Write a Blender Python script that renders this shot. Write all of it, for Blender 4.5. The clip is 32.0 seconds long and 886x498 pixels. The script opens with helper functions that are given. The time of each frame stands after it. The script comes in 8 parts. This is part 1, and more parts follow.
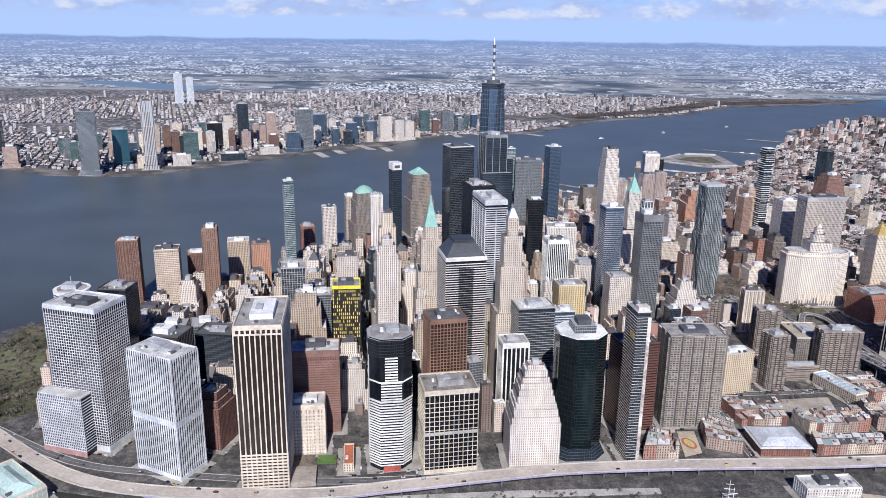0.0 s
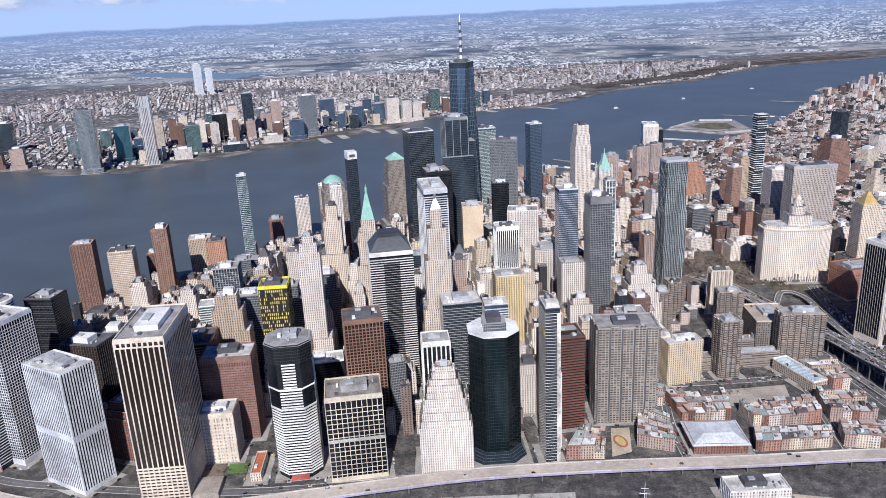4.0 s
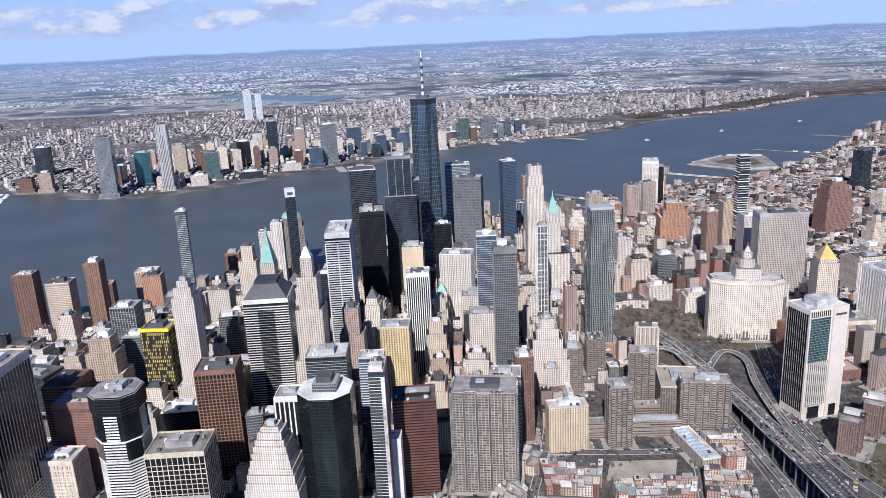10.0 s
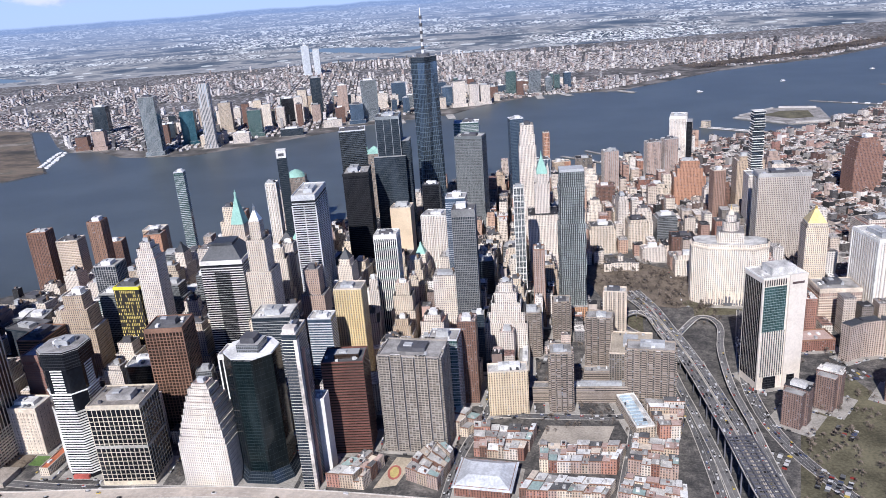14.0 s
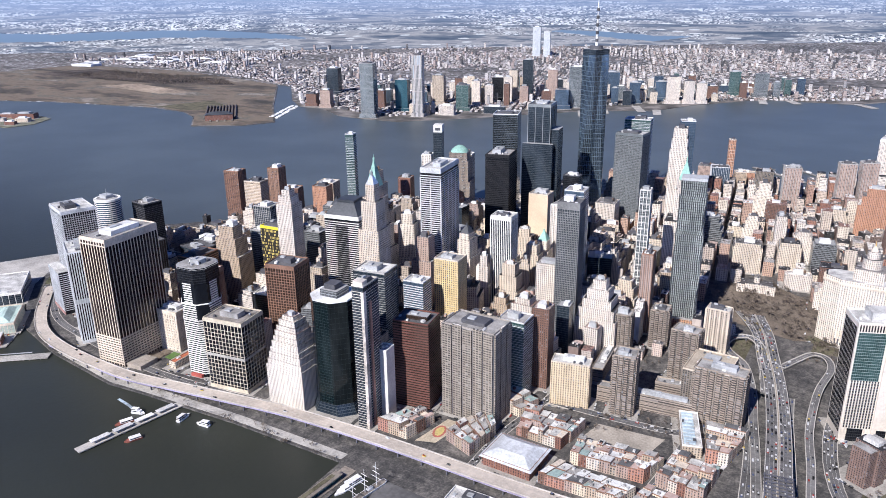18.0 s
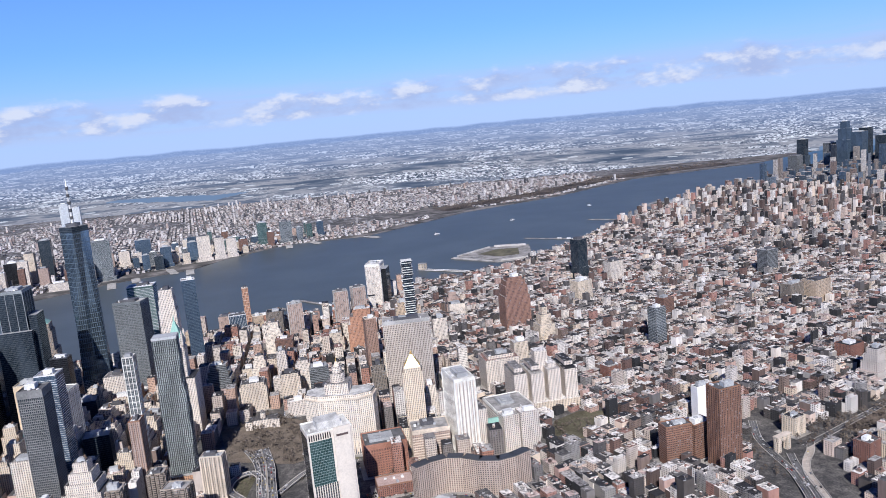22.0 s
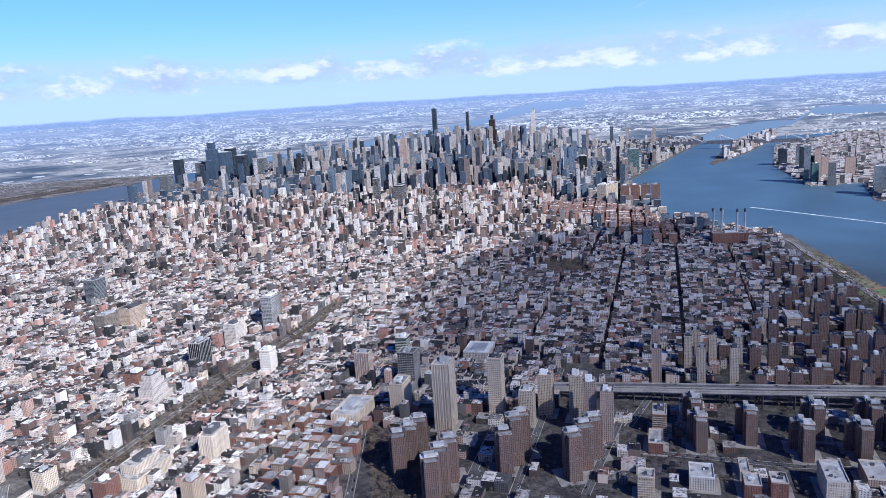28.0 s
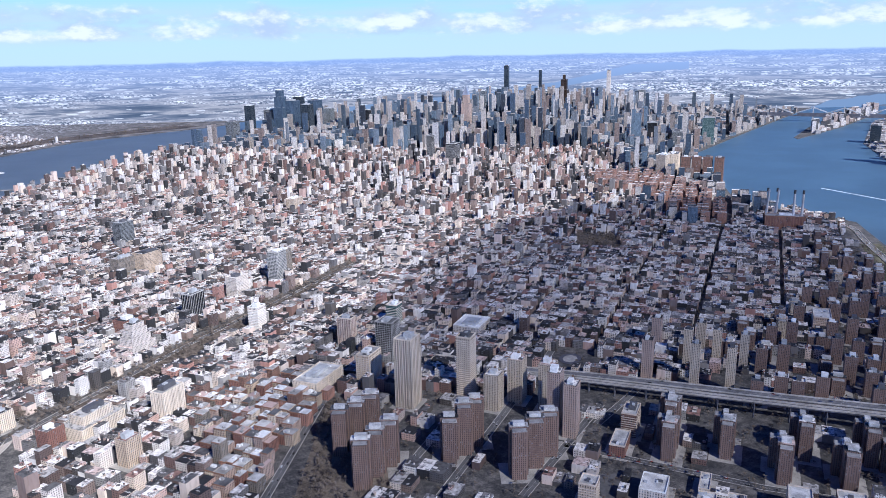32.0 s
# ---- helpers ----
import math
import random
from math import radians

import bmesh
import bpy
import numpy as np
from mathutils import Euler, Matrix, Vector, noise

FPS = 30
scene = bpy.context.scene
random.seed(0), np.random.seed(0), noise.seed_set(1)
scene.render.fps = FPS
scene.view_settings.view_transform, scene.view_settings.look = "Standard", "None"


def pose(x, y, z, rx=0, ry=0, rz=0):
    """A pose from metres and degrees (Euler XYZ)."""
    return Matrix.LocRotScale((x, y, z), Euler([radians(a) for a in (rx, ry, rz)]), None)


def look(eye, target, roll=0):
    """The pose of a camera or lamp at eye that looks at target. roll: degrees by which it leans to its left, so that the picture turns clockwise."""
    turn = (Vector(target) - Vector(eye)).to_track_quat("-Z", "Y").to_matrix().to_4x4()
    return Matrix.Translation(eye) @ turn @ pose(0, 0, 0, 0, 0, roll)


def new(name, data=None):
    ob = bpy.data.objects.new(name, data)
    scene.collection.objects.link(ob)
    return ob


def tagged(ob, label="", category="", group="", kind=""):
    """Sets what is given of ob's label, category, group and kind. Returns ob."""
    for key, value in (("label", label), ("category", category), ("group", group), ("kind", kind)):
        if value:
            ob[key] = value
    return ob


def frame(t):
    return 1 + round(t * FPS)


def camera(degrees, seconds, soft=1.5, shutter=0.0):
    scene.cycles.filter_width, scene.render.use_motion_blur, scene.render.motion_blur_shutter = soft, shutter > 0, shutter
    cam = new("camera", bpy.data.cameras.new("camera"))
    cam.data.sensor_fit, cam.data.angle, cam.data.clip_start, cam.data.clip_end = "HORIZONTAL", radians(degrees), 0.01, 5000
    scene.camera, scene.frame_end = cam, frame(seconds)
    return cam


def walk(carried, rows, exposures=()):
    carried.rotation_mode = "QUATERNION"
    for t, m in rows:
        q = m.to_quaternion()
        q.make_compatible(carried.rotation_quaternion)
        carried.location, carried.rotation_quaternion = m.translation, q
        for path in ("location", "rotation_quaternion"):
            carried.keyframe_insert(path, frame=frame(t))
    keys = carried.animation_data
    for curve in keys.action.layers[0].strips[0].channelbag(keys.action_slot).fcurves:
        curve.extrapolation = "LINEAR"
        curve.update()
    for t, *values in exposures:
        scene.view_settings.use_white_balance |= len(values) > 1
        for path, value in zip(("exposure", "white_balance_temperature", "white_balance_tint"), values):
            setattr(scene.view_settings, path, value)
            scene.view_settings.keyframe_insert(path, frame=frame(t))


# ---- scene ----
EXPO = ((0.0, 0.13, 5770, 12), (9.0, 0.13, 5770, 12), (14.0, 0.27, 5820, 12), (19.0, 0.43, 5870, 12), (21.0, 0.27, 5820, 12), (23.0, 0.08, 5750, 11), (24.0, 0.12, 5740, 11), (26.0, 0.36, 5560, 11), (29.0, 0.50, 5420, 12), (32.0, 0.54, 5420, 12))
SUN_W = 5.0
SKY_W = 0.78
SKY_TINT = (0.042, 0.088, 0.174)
FOV = 61.29
cam = camera(FOV, 32.0, 0.7)
PATH = [
    (0.0, pose(0.00, 0.00, 368.70, 74.165, -0.746, 0.152)),
    (0.5, pose(15.57, 5.04, 369.40, 74.149, -0.615, 0.686)),
    (1.0, pose(31.18, 10.10, 370.12, 73.909, -0.065, 1.080)),
    (1.5, pose(46.86, 15.15, 370.86, 73.506, 0.483, 1.381)),
    (2.0, pose(62.57, 20.18, 371.63, 73.097, 0.872, 1.598)),
    (2.5, pose(78.29, 25.16, 372.43, 72.677, 1.195, 1.856)),
    (3.0, pose(93.99, 30.09, 373.27, 72.360, 1.677, 2.135)),
    (3.5, pose(109.70, 34.96, 374.13, 72.244, 2.266, 2.534)),
    (5.5, pose(172.71, 54.25, 377.64, 73.175, 2.619, 4.681)),
    (6.0, pose(188.57, 59.07, 378.48, 73.338, 2.743, 5.173)),
    (6.5, pose(204.53, 63.88, 379.28, 73.444, 3.071, 5.440)),
    (7.0, pose(220.53, 68.65, 380.03, 73.304, 3.215, 5.717)),
    (7.5, pose(236.52, 73.39, 380.73, 73.093, 3.139, 6.093)),
    (8.0, pose(252.49, 78.10, 381.40, 72.911, 2.924, 6.668)),
    (8.5, pose(268.46, 82.76, 382.03, 73.047, 2.618, 7.336)),
    (9.0, pose(284.45, 87.33, 382.63, 73.516, 2.320, 7.918)),
    (9.5, pose(300.43, 91.74, 383.20, 74.098, 2.445, 8.375)),
    (10.0, pose(316.40, 95.93, 383.74, 74.384, 2.623, 8.936)),
    (10.5, pose(332.37, 99.84, 384.27, 74.236, 2.708, 9.984)),
    (11.0, pose(348.34, 103.48, 384.79, 73.588, 2.666, 11.682)),
    (11.5, pose(364.31, 106.86, 385.31, 72.734, 2.460, 13.590)),
    (12.0, pose(380.28, 110.02, 385.84, 71.936, 2.467, 14.898)),
    (12.5, pose(396.25, 112.98, 386.40, 71.528, 2.747, 15.224)),
    (13.0, pose(412.29, 115.78, 387.00, 71.376, 3.249, 14.871)),
    (13.5, pose(428.47, 118.42, 387.65, 71.298, 3.993, 14.146)),
    (15.5, pose(493.94, 128.31, 390.36, 70.108, 2.973, 21.568)),
    (16.0, pose(510.50, 130.51, 391.05, 70.157, 2.223, 24.935)),
    (16.5, pose(527.28, 132.41, 391.76, 70.332, 1.574, 28.125)),
    (17.0, pose(544.21, 134.01, 392.49, 70.560, 1.353, 30.666)),
    (17.5, pose(561.29, 135.33, 393.24, 70.657, 1.175, 32.528)),
    (18.0, pose(578.55, 136.38, 394.00, 70.580, 0.721, 33.689)),
    (18.5, pose(595.99, 137.17, 394.79, 70.430, -0.151, 34.091)),
    (19.0, pose(613.58, 137.70, 395.59, 70.381, -1.611, 33.967)),
    (19.5, pose(631.21, 137.98, 396.42, 70.935, -2.746, 33.375)),
    (20.0, pose(648.85, 138.03, 397.27, 71.880, -3.307, 32.272)),
    (20.5, pose(666.53, 137.81, 398.13, 73.917, -2.542, 29.188)),
    (21.0, pose(684.28, 137.30, 398.98, 76.515, 0.212, 21.368)),
    (21.5, pose(702.15, 136.49, 399.83, 78.798, 3.299, 10.672)),
    (22.0, pose(720.18, 135.37, 400.66, 80.525, 5.231, 1.049)),
    (22.5, pose(738.38, 133.91, 401.45, 81.862, 5.682, -6.165)),
    (23.0, pose(756.70, 132.08, 402.17, 82.573, 5.332, -12.169)),
    (23.5, pose(775.07, 129.89, 402.79, 82.439, 5.258, -17.487)),
    (24.0, pose(793.45, 127.34, 403.31, 81.633, 4.702, -22.365)),
    (24.5, pose(811.79, 124.45, 403.72, 80.820, 4.069, -26.388)),
    (25.0, pose(830.08, 121.27, 404.03, 80.305, 3.241, -29.558)),
    (25.5, pose(848.32, 117.84, 404.25, 80.066, 2.384, -32.320)),
    (26.0, pose(866.51, 114.20, 404.39, 79.876, 2.006, -34.637)),
    (26.5, pose(884.64, 110.35, 404.46, 79.530, 2.400, -36.856)),
    (28.5, pose(956.83, 94.20, 404.49, 77.983, 3.551, -41.735)),
    (29.0, pose(974.85, 90.01, 404.42, 77.452, 3.351, -41.961)),
    (29.5, pose(992.81, 85.68, 404.26, 77.127, 3.286, -42.177)),
    (30.0, pose(1010.76, 81.23, 404.04, 76.776, 3.220, -42.540)),
    (30.5, pose(1028.69, 76.70, 403.76, 76.463, 2.960, -42.689)),
    (31.0, pose(1046.59, 72.10, 403.45, 76.152, 2.408, -41.751)),
    (31.5, pose(1064.49, 67.48, 403.12, 75.796, 1.545, -39.013)),
    (32.0, pose(1082.36, 62.84, 402.77, 75.364, 1.279, -33.920)),
]
walk(cam, PATH, EXPO)

# ---- world, sun ----
SUN_AZ, SUN_EL = radians(269.0), radians(39.0)   # direction to the sun, from +x counter-clockwise, and its height
EYE_H = 390.0


class G:
    """Short hand for shader nodes."""

    def __init__(self, tree):
        self.t = tree
        tree.nodes.clear()

    def n(self, kind, **ins):
        nd = self.t.nodes.new(kind)
        for k, v in ins.items():
            key = int(k[1:]) if k[0] == "i" and k[1:].isdigit() else k.replace("_", " ")
            self.put(nd.inputs[key], v)
        return nd

    def put(self, sock, v):
        if hasattr(v, "is_linked"):
            self.t.links.new(v, sock)
        elif isinstance(v, (tuple, list)) and len(v) == 3 and sock.type == "RGBA":
            sock.default_value = (*v, 1)
        else:
            sock.default_value = v

    def m(self, op, a, b=0.0, c=0.0):
        nd = self.n("ShaderNodeMath", i0=a, i1=b, i2=c)
        nd.operation = op
        return nd.outputs[0]

    def vm(self, op, a, b=(0, 0, 0)):
        nd = self.n("ShaderNodeVectorMath", i0=a, i1=b)
        nd.operation = op
        return nd.outputs[0]

    def mix(self, f, a, b):
        nd = self.n("ShaderNodeMix")
        nd.data_type = "RGBA"
        self.put(nd.inputs[0], f)
        self.put(nd.inputs[6], a)
        self.put(nd.inputs[7], b)
        return nd.outputs[2]

    def fmix(self, f, a, b):
        nd = self.n("ShaderNodeMix")
        nd.data_type = "FLOAT"
        self.put(nd.inputs[0], f)
        self.put(nd.inputs[2], a)
        self.put(nd.inputs[3], b)
        return nd.outputs[0]

    def step(self, v, lo, hi):
        nd = self.n("ShaderNodeMapRange", i0=v, i1=lo, i2=hi)
        nd.interpolation_type = "SMOOTHSTEP"
        return nd.outputs[0]

    def noise(self, vec, scale, detail=3.0, rough=0.55):
        return self.n("ShaderNodeTexNoise", Vector=vec, Scale=scale, Detail=detail, Roughness=rough).outputs[0]

    def voro(self, vec, scale):
        return self.n("ShaderNodeTexVoronoi", Vector=vec, Scale=scale)

    def ramp(self, f, stops, hard=False):
        nd = self.n("ShaderNodeValToRGB", i0=f)
        cr = nd.color_ramp
        cr.interpolation = "CONSTANT" if hard else "LINEAR"
        while len(cr.elements) < len(stops):
            cr.elements.new(0.5)
        for e, (p, c) in zip(cr.elements, stops):
            e.position, e.color = p, (*c, 1)
        return nd.outputs[0]

    def xyz(self, v):
        return self.n("ShaderNodeSeparateXYZ", i0=v).outputs

    def vec(self, x, y, z=0.0):
        return self.n("ShaderNodeCombineXYZ", i0=x, i1=y, i2=z).outputs[0]


def make_world():
    w = bpy.data.worlds.new("world")
    w.use_nodes = True
    scene.world = w
    g = G(w.node_tree)
    sky = g.n("ShaderNodeTexSky")
    sky.sky_type, sky.sun_disc = "NISHITA", False
    sky.sun_elevation, sky.sun_rotation = SUN_EL, math.pi / 2 - SUN_AZ
    sky.altitude, sky.air_density, sky.dust_density, sky.ozone_density = 300.0, 1.0, 0.6, 2.0
    d = g.n("ShaderNodeTexCoord").outputs["Generated"]
    x, y, z = g.xyz(d)
    base = g.vm("MULTIPLY", sky.outputs[0], SKY_TINT)
    base = g.mix(g.step(z, 0.19, 0.38), base, g.vm("MULTIPLY", base, (0.15, 0.20, 0.31)))
    # bank of fair-weather cloud low over the horizon: flat grey bases, bright rounded tops
    az = g.m("ARCTAN2", y, x)
    el = g.m("ARCSINE", z)
    cv = g.vec(g.m("MULTIPLY", az, 13.0), g.m("MULTIPLY", el, 27.0), 3.1)
    n1 = g.noise(cv, 1.0, 9.0, 0.60)
    band = g.m("MULTIPLY", g.step(el, 0.012, 0.030), g.m("SUBTRACT", 1.0, g.step(el, 0.046, 0.082)))
    dens = g.m("ADD", n1, g.m("MULTIPLY", band, 0.30))
    lit = g.noise(g.vm("ADD", cv, (0.06, 0.40, 0.0)), 1.0, 9.0, 0.60)
    shade = g.step(g.m("SUBTRACT", n1, lit), -0.05, 0.13)
    cloud = g.mix(shade, (0.50, 0.57, 0.81), (0.93, 0.92, 0.96))
    high = g.m("MULTIPLY", g.step(dens, 0.66, 0.90), g.m("SUBTRACT", 1.0, g.step(el, 0.10, 0.17)))
    paleness = g.m("SUBTRACT", 1.0, g.step(el, -0.01, 0.13))
    air = g.mix(g.m("MULTIPLY", paleness, 0.88), base, (0.62, 0.75, 1.08))
    air = g.mix(g.m("MULTIPLY", g.m("SUBTRACT", 1.0, g.step(el, 0.08, 0.42)), 0.30), air, (0.58, 0.74, 1.04))
    veil = g.m("MULTIPLY", band, g.step(g.noise(g.vec(g.m("MULTIPLY", az, 5.0), g.m("MULTIPLY", el, 60.0), 7.0), 1.0, 5.0), 0.30, 0.62))
    air = g.mix(g.m("MULTIPLY", veil, 0.60), air, (0.60, 0.66, 0.87))
    air = g.mix(g.m("MULTIPLY", high, 0.80), air, cloud)
    # the land beyond the built ground: flat country seen from flying height
    down = g.m("MAXIMUM", g.m("MULTIPLY", z, -1.0), 0.003)
    px = g.m("MULTIPLY", g.m("DIVIDE", x, down), EYE_H)
    py = g.m("MULTIPLY", g.m("DIVIDE", y, down), EYE_H)
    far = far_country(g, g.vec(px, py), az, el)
    # two rivers leading away to the north
    water = (0.20, 0.29, 0.43)
    for turn, lower, upper in ((1.4, HUDSON_LOW, HUDSON_HIGH), (1.4, EAST_LOW, EAST_HIGH), (2.9, BAY_LOW, BAY_HIGH), (2.2, MARSH_LOW, MARSH_HIGH)):
        k = g.m("SUBTRACT", turn, az)
        lo = g.xyz(g.ramp(k, [(turn - a, (-e, -e, -e)) for a, e in lower]))[0]
        hi = g.xyz(g.ramp(k, [(turn - a, (-e, -e, -e)) for a, e in upper]))[0]
        wig = g.m("MULTIPLY", g.m("SUBTRACT", g.noise(g.vec(g.m("MULTIPLY", az, 60.0), 2.0), 1.0, 3.0), 0.5), 0.006)
        d = g.m("ADD", g.m("MULTIPLY", el, -1.0), wig)
        wet = g.m("MULTIPLY", g.step(g.m("SUBTRACT", d, hi), -0.0006, 0.0006), g.step(g.m("SUBTRACT", lo, d), -0.0006, 0.0006))
        inside_az = g.m("MULTIPLY", g.m("GREATER_THAN", az, lower[-1][0]), g.m("LESS_THAN", az, lower[0][0]))
        far = g.mix(g.m("MULTIPLY", wet, inside_az), far, water)
    # haze painted into the land colours, bluer and paler towards the horizon
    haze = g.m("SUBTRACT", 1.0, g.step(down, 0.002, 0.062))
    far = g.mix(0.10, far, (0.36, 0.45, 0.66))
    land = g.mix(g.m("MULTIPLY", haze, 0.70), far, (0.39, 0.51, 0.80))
    # distant ridge line in a flat hazy blue
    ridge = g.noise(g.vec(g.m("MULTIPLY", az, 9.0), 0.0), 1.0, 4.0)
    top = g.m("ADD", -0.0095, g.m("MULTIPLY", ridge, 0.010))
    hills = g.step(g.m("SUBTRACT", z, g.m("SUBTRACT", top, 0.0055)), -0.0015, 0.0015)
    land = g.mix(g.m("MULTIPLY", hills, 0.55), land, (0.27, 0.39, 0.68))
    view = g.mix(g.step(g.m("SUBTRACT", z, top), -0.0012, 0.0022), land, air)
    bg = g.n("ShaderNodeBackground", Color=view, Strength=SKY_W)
    out = g.n("ShaderNodeOutputWorld")
    g.t.links.new(bg.outputs[0], out.inputs[0])


# river edges beyond the built ground: direction from +x and height above the horizon, in radians
HUDSON_LOW = ((1.13, -0.0740), (1.1046, -0.0728), (1.0108, -0.0653), (0.9069, -0.0558), (0.8322, -0.0460), (0.7358, -0.0281), (0.67, -0.0250))
HUDSON_HIGH = ((1.13, -0.0660), (1.1037, -0.0643), (1.0101, -0.0573), (0.9065, -0.0486), (0.8319, -0.0387), (0.7357, -0.0177), (0.67, -0.0161))
EAST_LOW = ((0.553, -0.0910), (0.5102, -0.0823), (0.4777, -0.0725), (0.4461, -0.0649), (0.4215, -0.0587), (0.398, -0.0440), (0.3564, -0.0496), (0.30, -0.0491))
EAST_HIGH = ((0.553, -0.0800), (0.5109, -0.0636), (0.4784, -0.0575), (0.4467, -0.0542), (0.4217, -0.0547), (0.398, -0.0430), (0.3571, -0.0407), (0.30, -0.0404))

BAY_LOW = ((2.85, -0.0530), (2.6794, -0.0544), (2.6225, -0.0556), (2.5621, -0.0561), (2.4985, -0.0557), (2.4323, -0.0578), (2.3637, -0.0610), (2.335, -0.0617))
BAY_HIGH = ((2.85, -0.0430), (2.6776, -0.0447), (2.6211, -0.0475), (2.5608, -0.0471), (2.4974, -0.0472), (2.4315, -0.0497), (2.3633, -0.0555), (2.335, -0.0606))
MARSH_LOW = ((2.02, -0.0570), (2.0036, -0.0590), (1.9679, -0.0623), (1.9319, -0.0663), (1.8955, -0.0687), (1.8621, -0.0650), (1.85, -0.0630))
MARSH_HIGH = ((2.02, -0.0560), (2.0032, -0.0555), (1.9673, -0.0565), (1.9313, -0.0590), (1.895, -0.0620), (1.8621, -0.0625), (1.85, -0.0628))


def far_country(g, p, az, el):
    """Far towns, works, marsh and woods, by place in the plan and by direction, with haze tinted into their tones."""
    big = g.noise(p, 0.00030, 4.0, 0.6)
    mid = g.noise(p, 0.0011, 5.0, 0.65)
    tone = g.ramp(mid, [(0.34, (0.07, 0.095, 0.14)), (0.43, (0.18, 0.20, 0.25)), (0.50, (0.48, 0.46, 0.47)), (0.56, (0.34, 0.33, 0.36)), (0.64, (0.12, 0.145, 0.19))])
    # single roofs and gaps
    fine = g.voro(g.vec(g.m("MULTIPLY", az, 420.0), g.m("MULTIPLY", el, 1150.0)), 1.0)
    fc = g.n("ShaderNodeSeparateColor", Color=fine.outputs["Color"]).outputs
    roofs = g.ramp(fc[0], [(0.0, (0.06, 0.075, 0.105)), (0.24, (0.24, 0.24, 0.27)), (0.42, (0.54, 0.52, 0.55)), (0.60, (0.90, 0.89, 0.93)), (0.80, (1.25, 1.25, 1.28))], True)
    town = g.step(g.m("ADD", g.m("MULTIPLY", big, 0.55), g.m("MULTIPLY", mid, 0.45)), 0.46, 0.55)
    col = g.mix(g.m("MULTIPLY", town, 0.85), tone, roofs)
    # long pale warehouse roofs and rail yards
    long = g.voro(g.vec(g.m("MULTIPLY", az, 46.0), g.m("MULTIPLY", el, 420.0), 4.0), 1.0)
    lc = g.n("ShaderNodeSeparateColor", Color=long.outputs["Color"]).outputs
    hall = g.m("MULTIPLY", g.m("GREATER_THAN", lc[1], 0.80), g.m("LESS_THAN", long.outputs["Distance"], 0.33))
    col = g.mix(g.m("MULTIPLY", hall, 0.55), col, (1.15, 1.16, 1.19))
    wood = g.m("MULTIPLY", g.m("LESS_THAN", lc[1], 0.26), g.m("LESS_THAN", long.outputs["Distance"], 0.62))
    return g.mix(g.m("MULTIPLY", wood, 0.55), col, (0.075, 0.10, 0.15))


def far_land(g, p):
    """Colour of the ground across the river by place in the plan."""
    big = g.noise(p, 0.0016, 4.0, 0.6)
    tone = g.ramp(big, [(0.34, (0.035, 0.038, 0.040)), (0.45, (0.10, 0.095, 0.09)), (0.53, (0.22, 0.20, 0.19)), (0.62, (0.075, 0.075, 0.072)), (0.72, (0.035, 0.040, 0.038))])
    cell = g.voro(g.vm("MULTIPLY", p, (1.0, 0.8, 1.0)), 0.075)
    sc = g.n("ShaderNodeSeparateColor", Color=cell.outputs["Color"]).outputs
    yard = g.ramp(sc[0], [(0.0, (0.05, 0.05, 0.05)), (0.4, (0.16, 0.15, 0.145)), (0.7, (0.34, 0.33, 0.33)), (0.9, (0.70, 0.70, 0.71))], True)
    return g.mix(0.55, tone, yard)


sun = new("sun", bpy.data.lights.new("sun", "SUN"))
sun.data.energy, sun.data.angle, sun.data.color = SUN_W, radians(0.55), (1.0, 0.915, 0.81)
to_sun = Vector((math.cos(SUN_AZ) * math.cos(SUN_EL), math.sin(SUN_AZ) * math.cos(SUN_EL), math.sin(SUN_EL)))
sun.matrix_world = look((to_sun * 3000), (0, 0, 0))
make_world()

# ---- materials ----
MATS = {}


def mat(name):
    m = bpy.data.materials.new(name)
    m.use_nodes = True
    return m, G(m.node_tree)


def finish(g, m, color, rough=0.8, metal=0.0, bump=None, dist=0.2, spec=0.3):
    b = g.n("ShaderNodeBsdfPrincipled", Base_Color=color, Roughness=rough, Metallic=metal)
    g.put(b.inputs["Specular IOR Level"], spec)
    if bump is not None:
        bn = g.n("ShaderNodeBump", Height=bump, Strength=0.4, Distance=dist)
        g.t.links.new(bn.outputs[0], b.inputs["Normal"])
    o = g.n("ShaderNodeOutputMaterial")
    g.t.links.new(b.outputs[0], o.inputs[0])
    return m


def plain(name, color, rough=0.7, metal=0.0, var=0.18, scale=0.25, spec=0.3):
    """A surface with stains at two scales."""
    if name in MATS:
        return MATS[name]
    m, g = mat(name)
    p = g.n("ShaderNodeNewGeometry").outputs["Position"]
    n1, n2 = g.noise(p, scale * 0.15, 3.0), g.noise(p, scale * 2.0, 3.0)
    f = g.m("ADD", g.m("MULTIPLY", n1, 0.6), g.m("MULTIPLY", n2, 0.4))
    lo = tuple(c * (1 - 2.0 * var) for c in color)
    hi = tuple(min(1, c * (1 + 1.6 * var)) for c in color)
    MATS[name] = finish(g, m, g.mix(g.step(f, 0.3, 0.7), lo, hi), rough, metal, n2, 0.1, spec)
    return MATS[name]


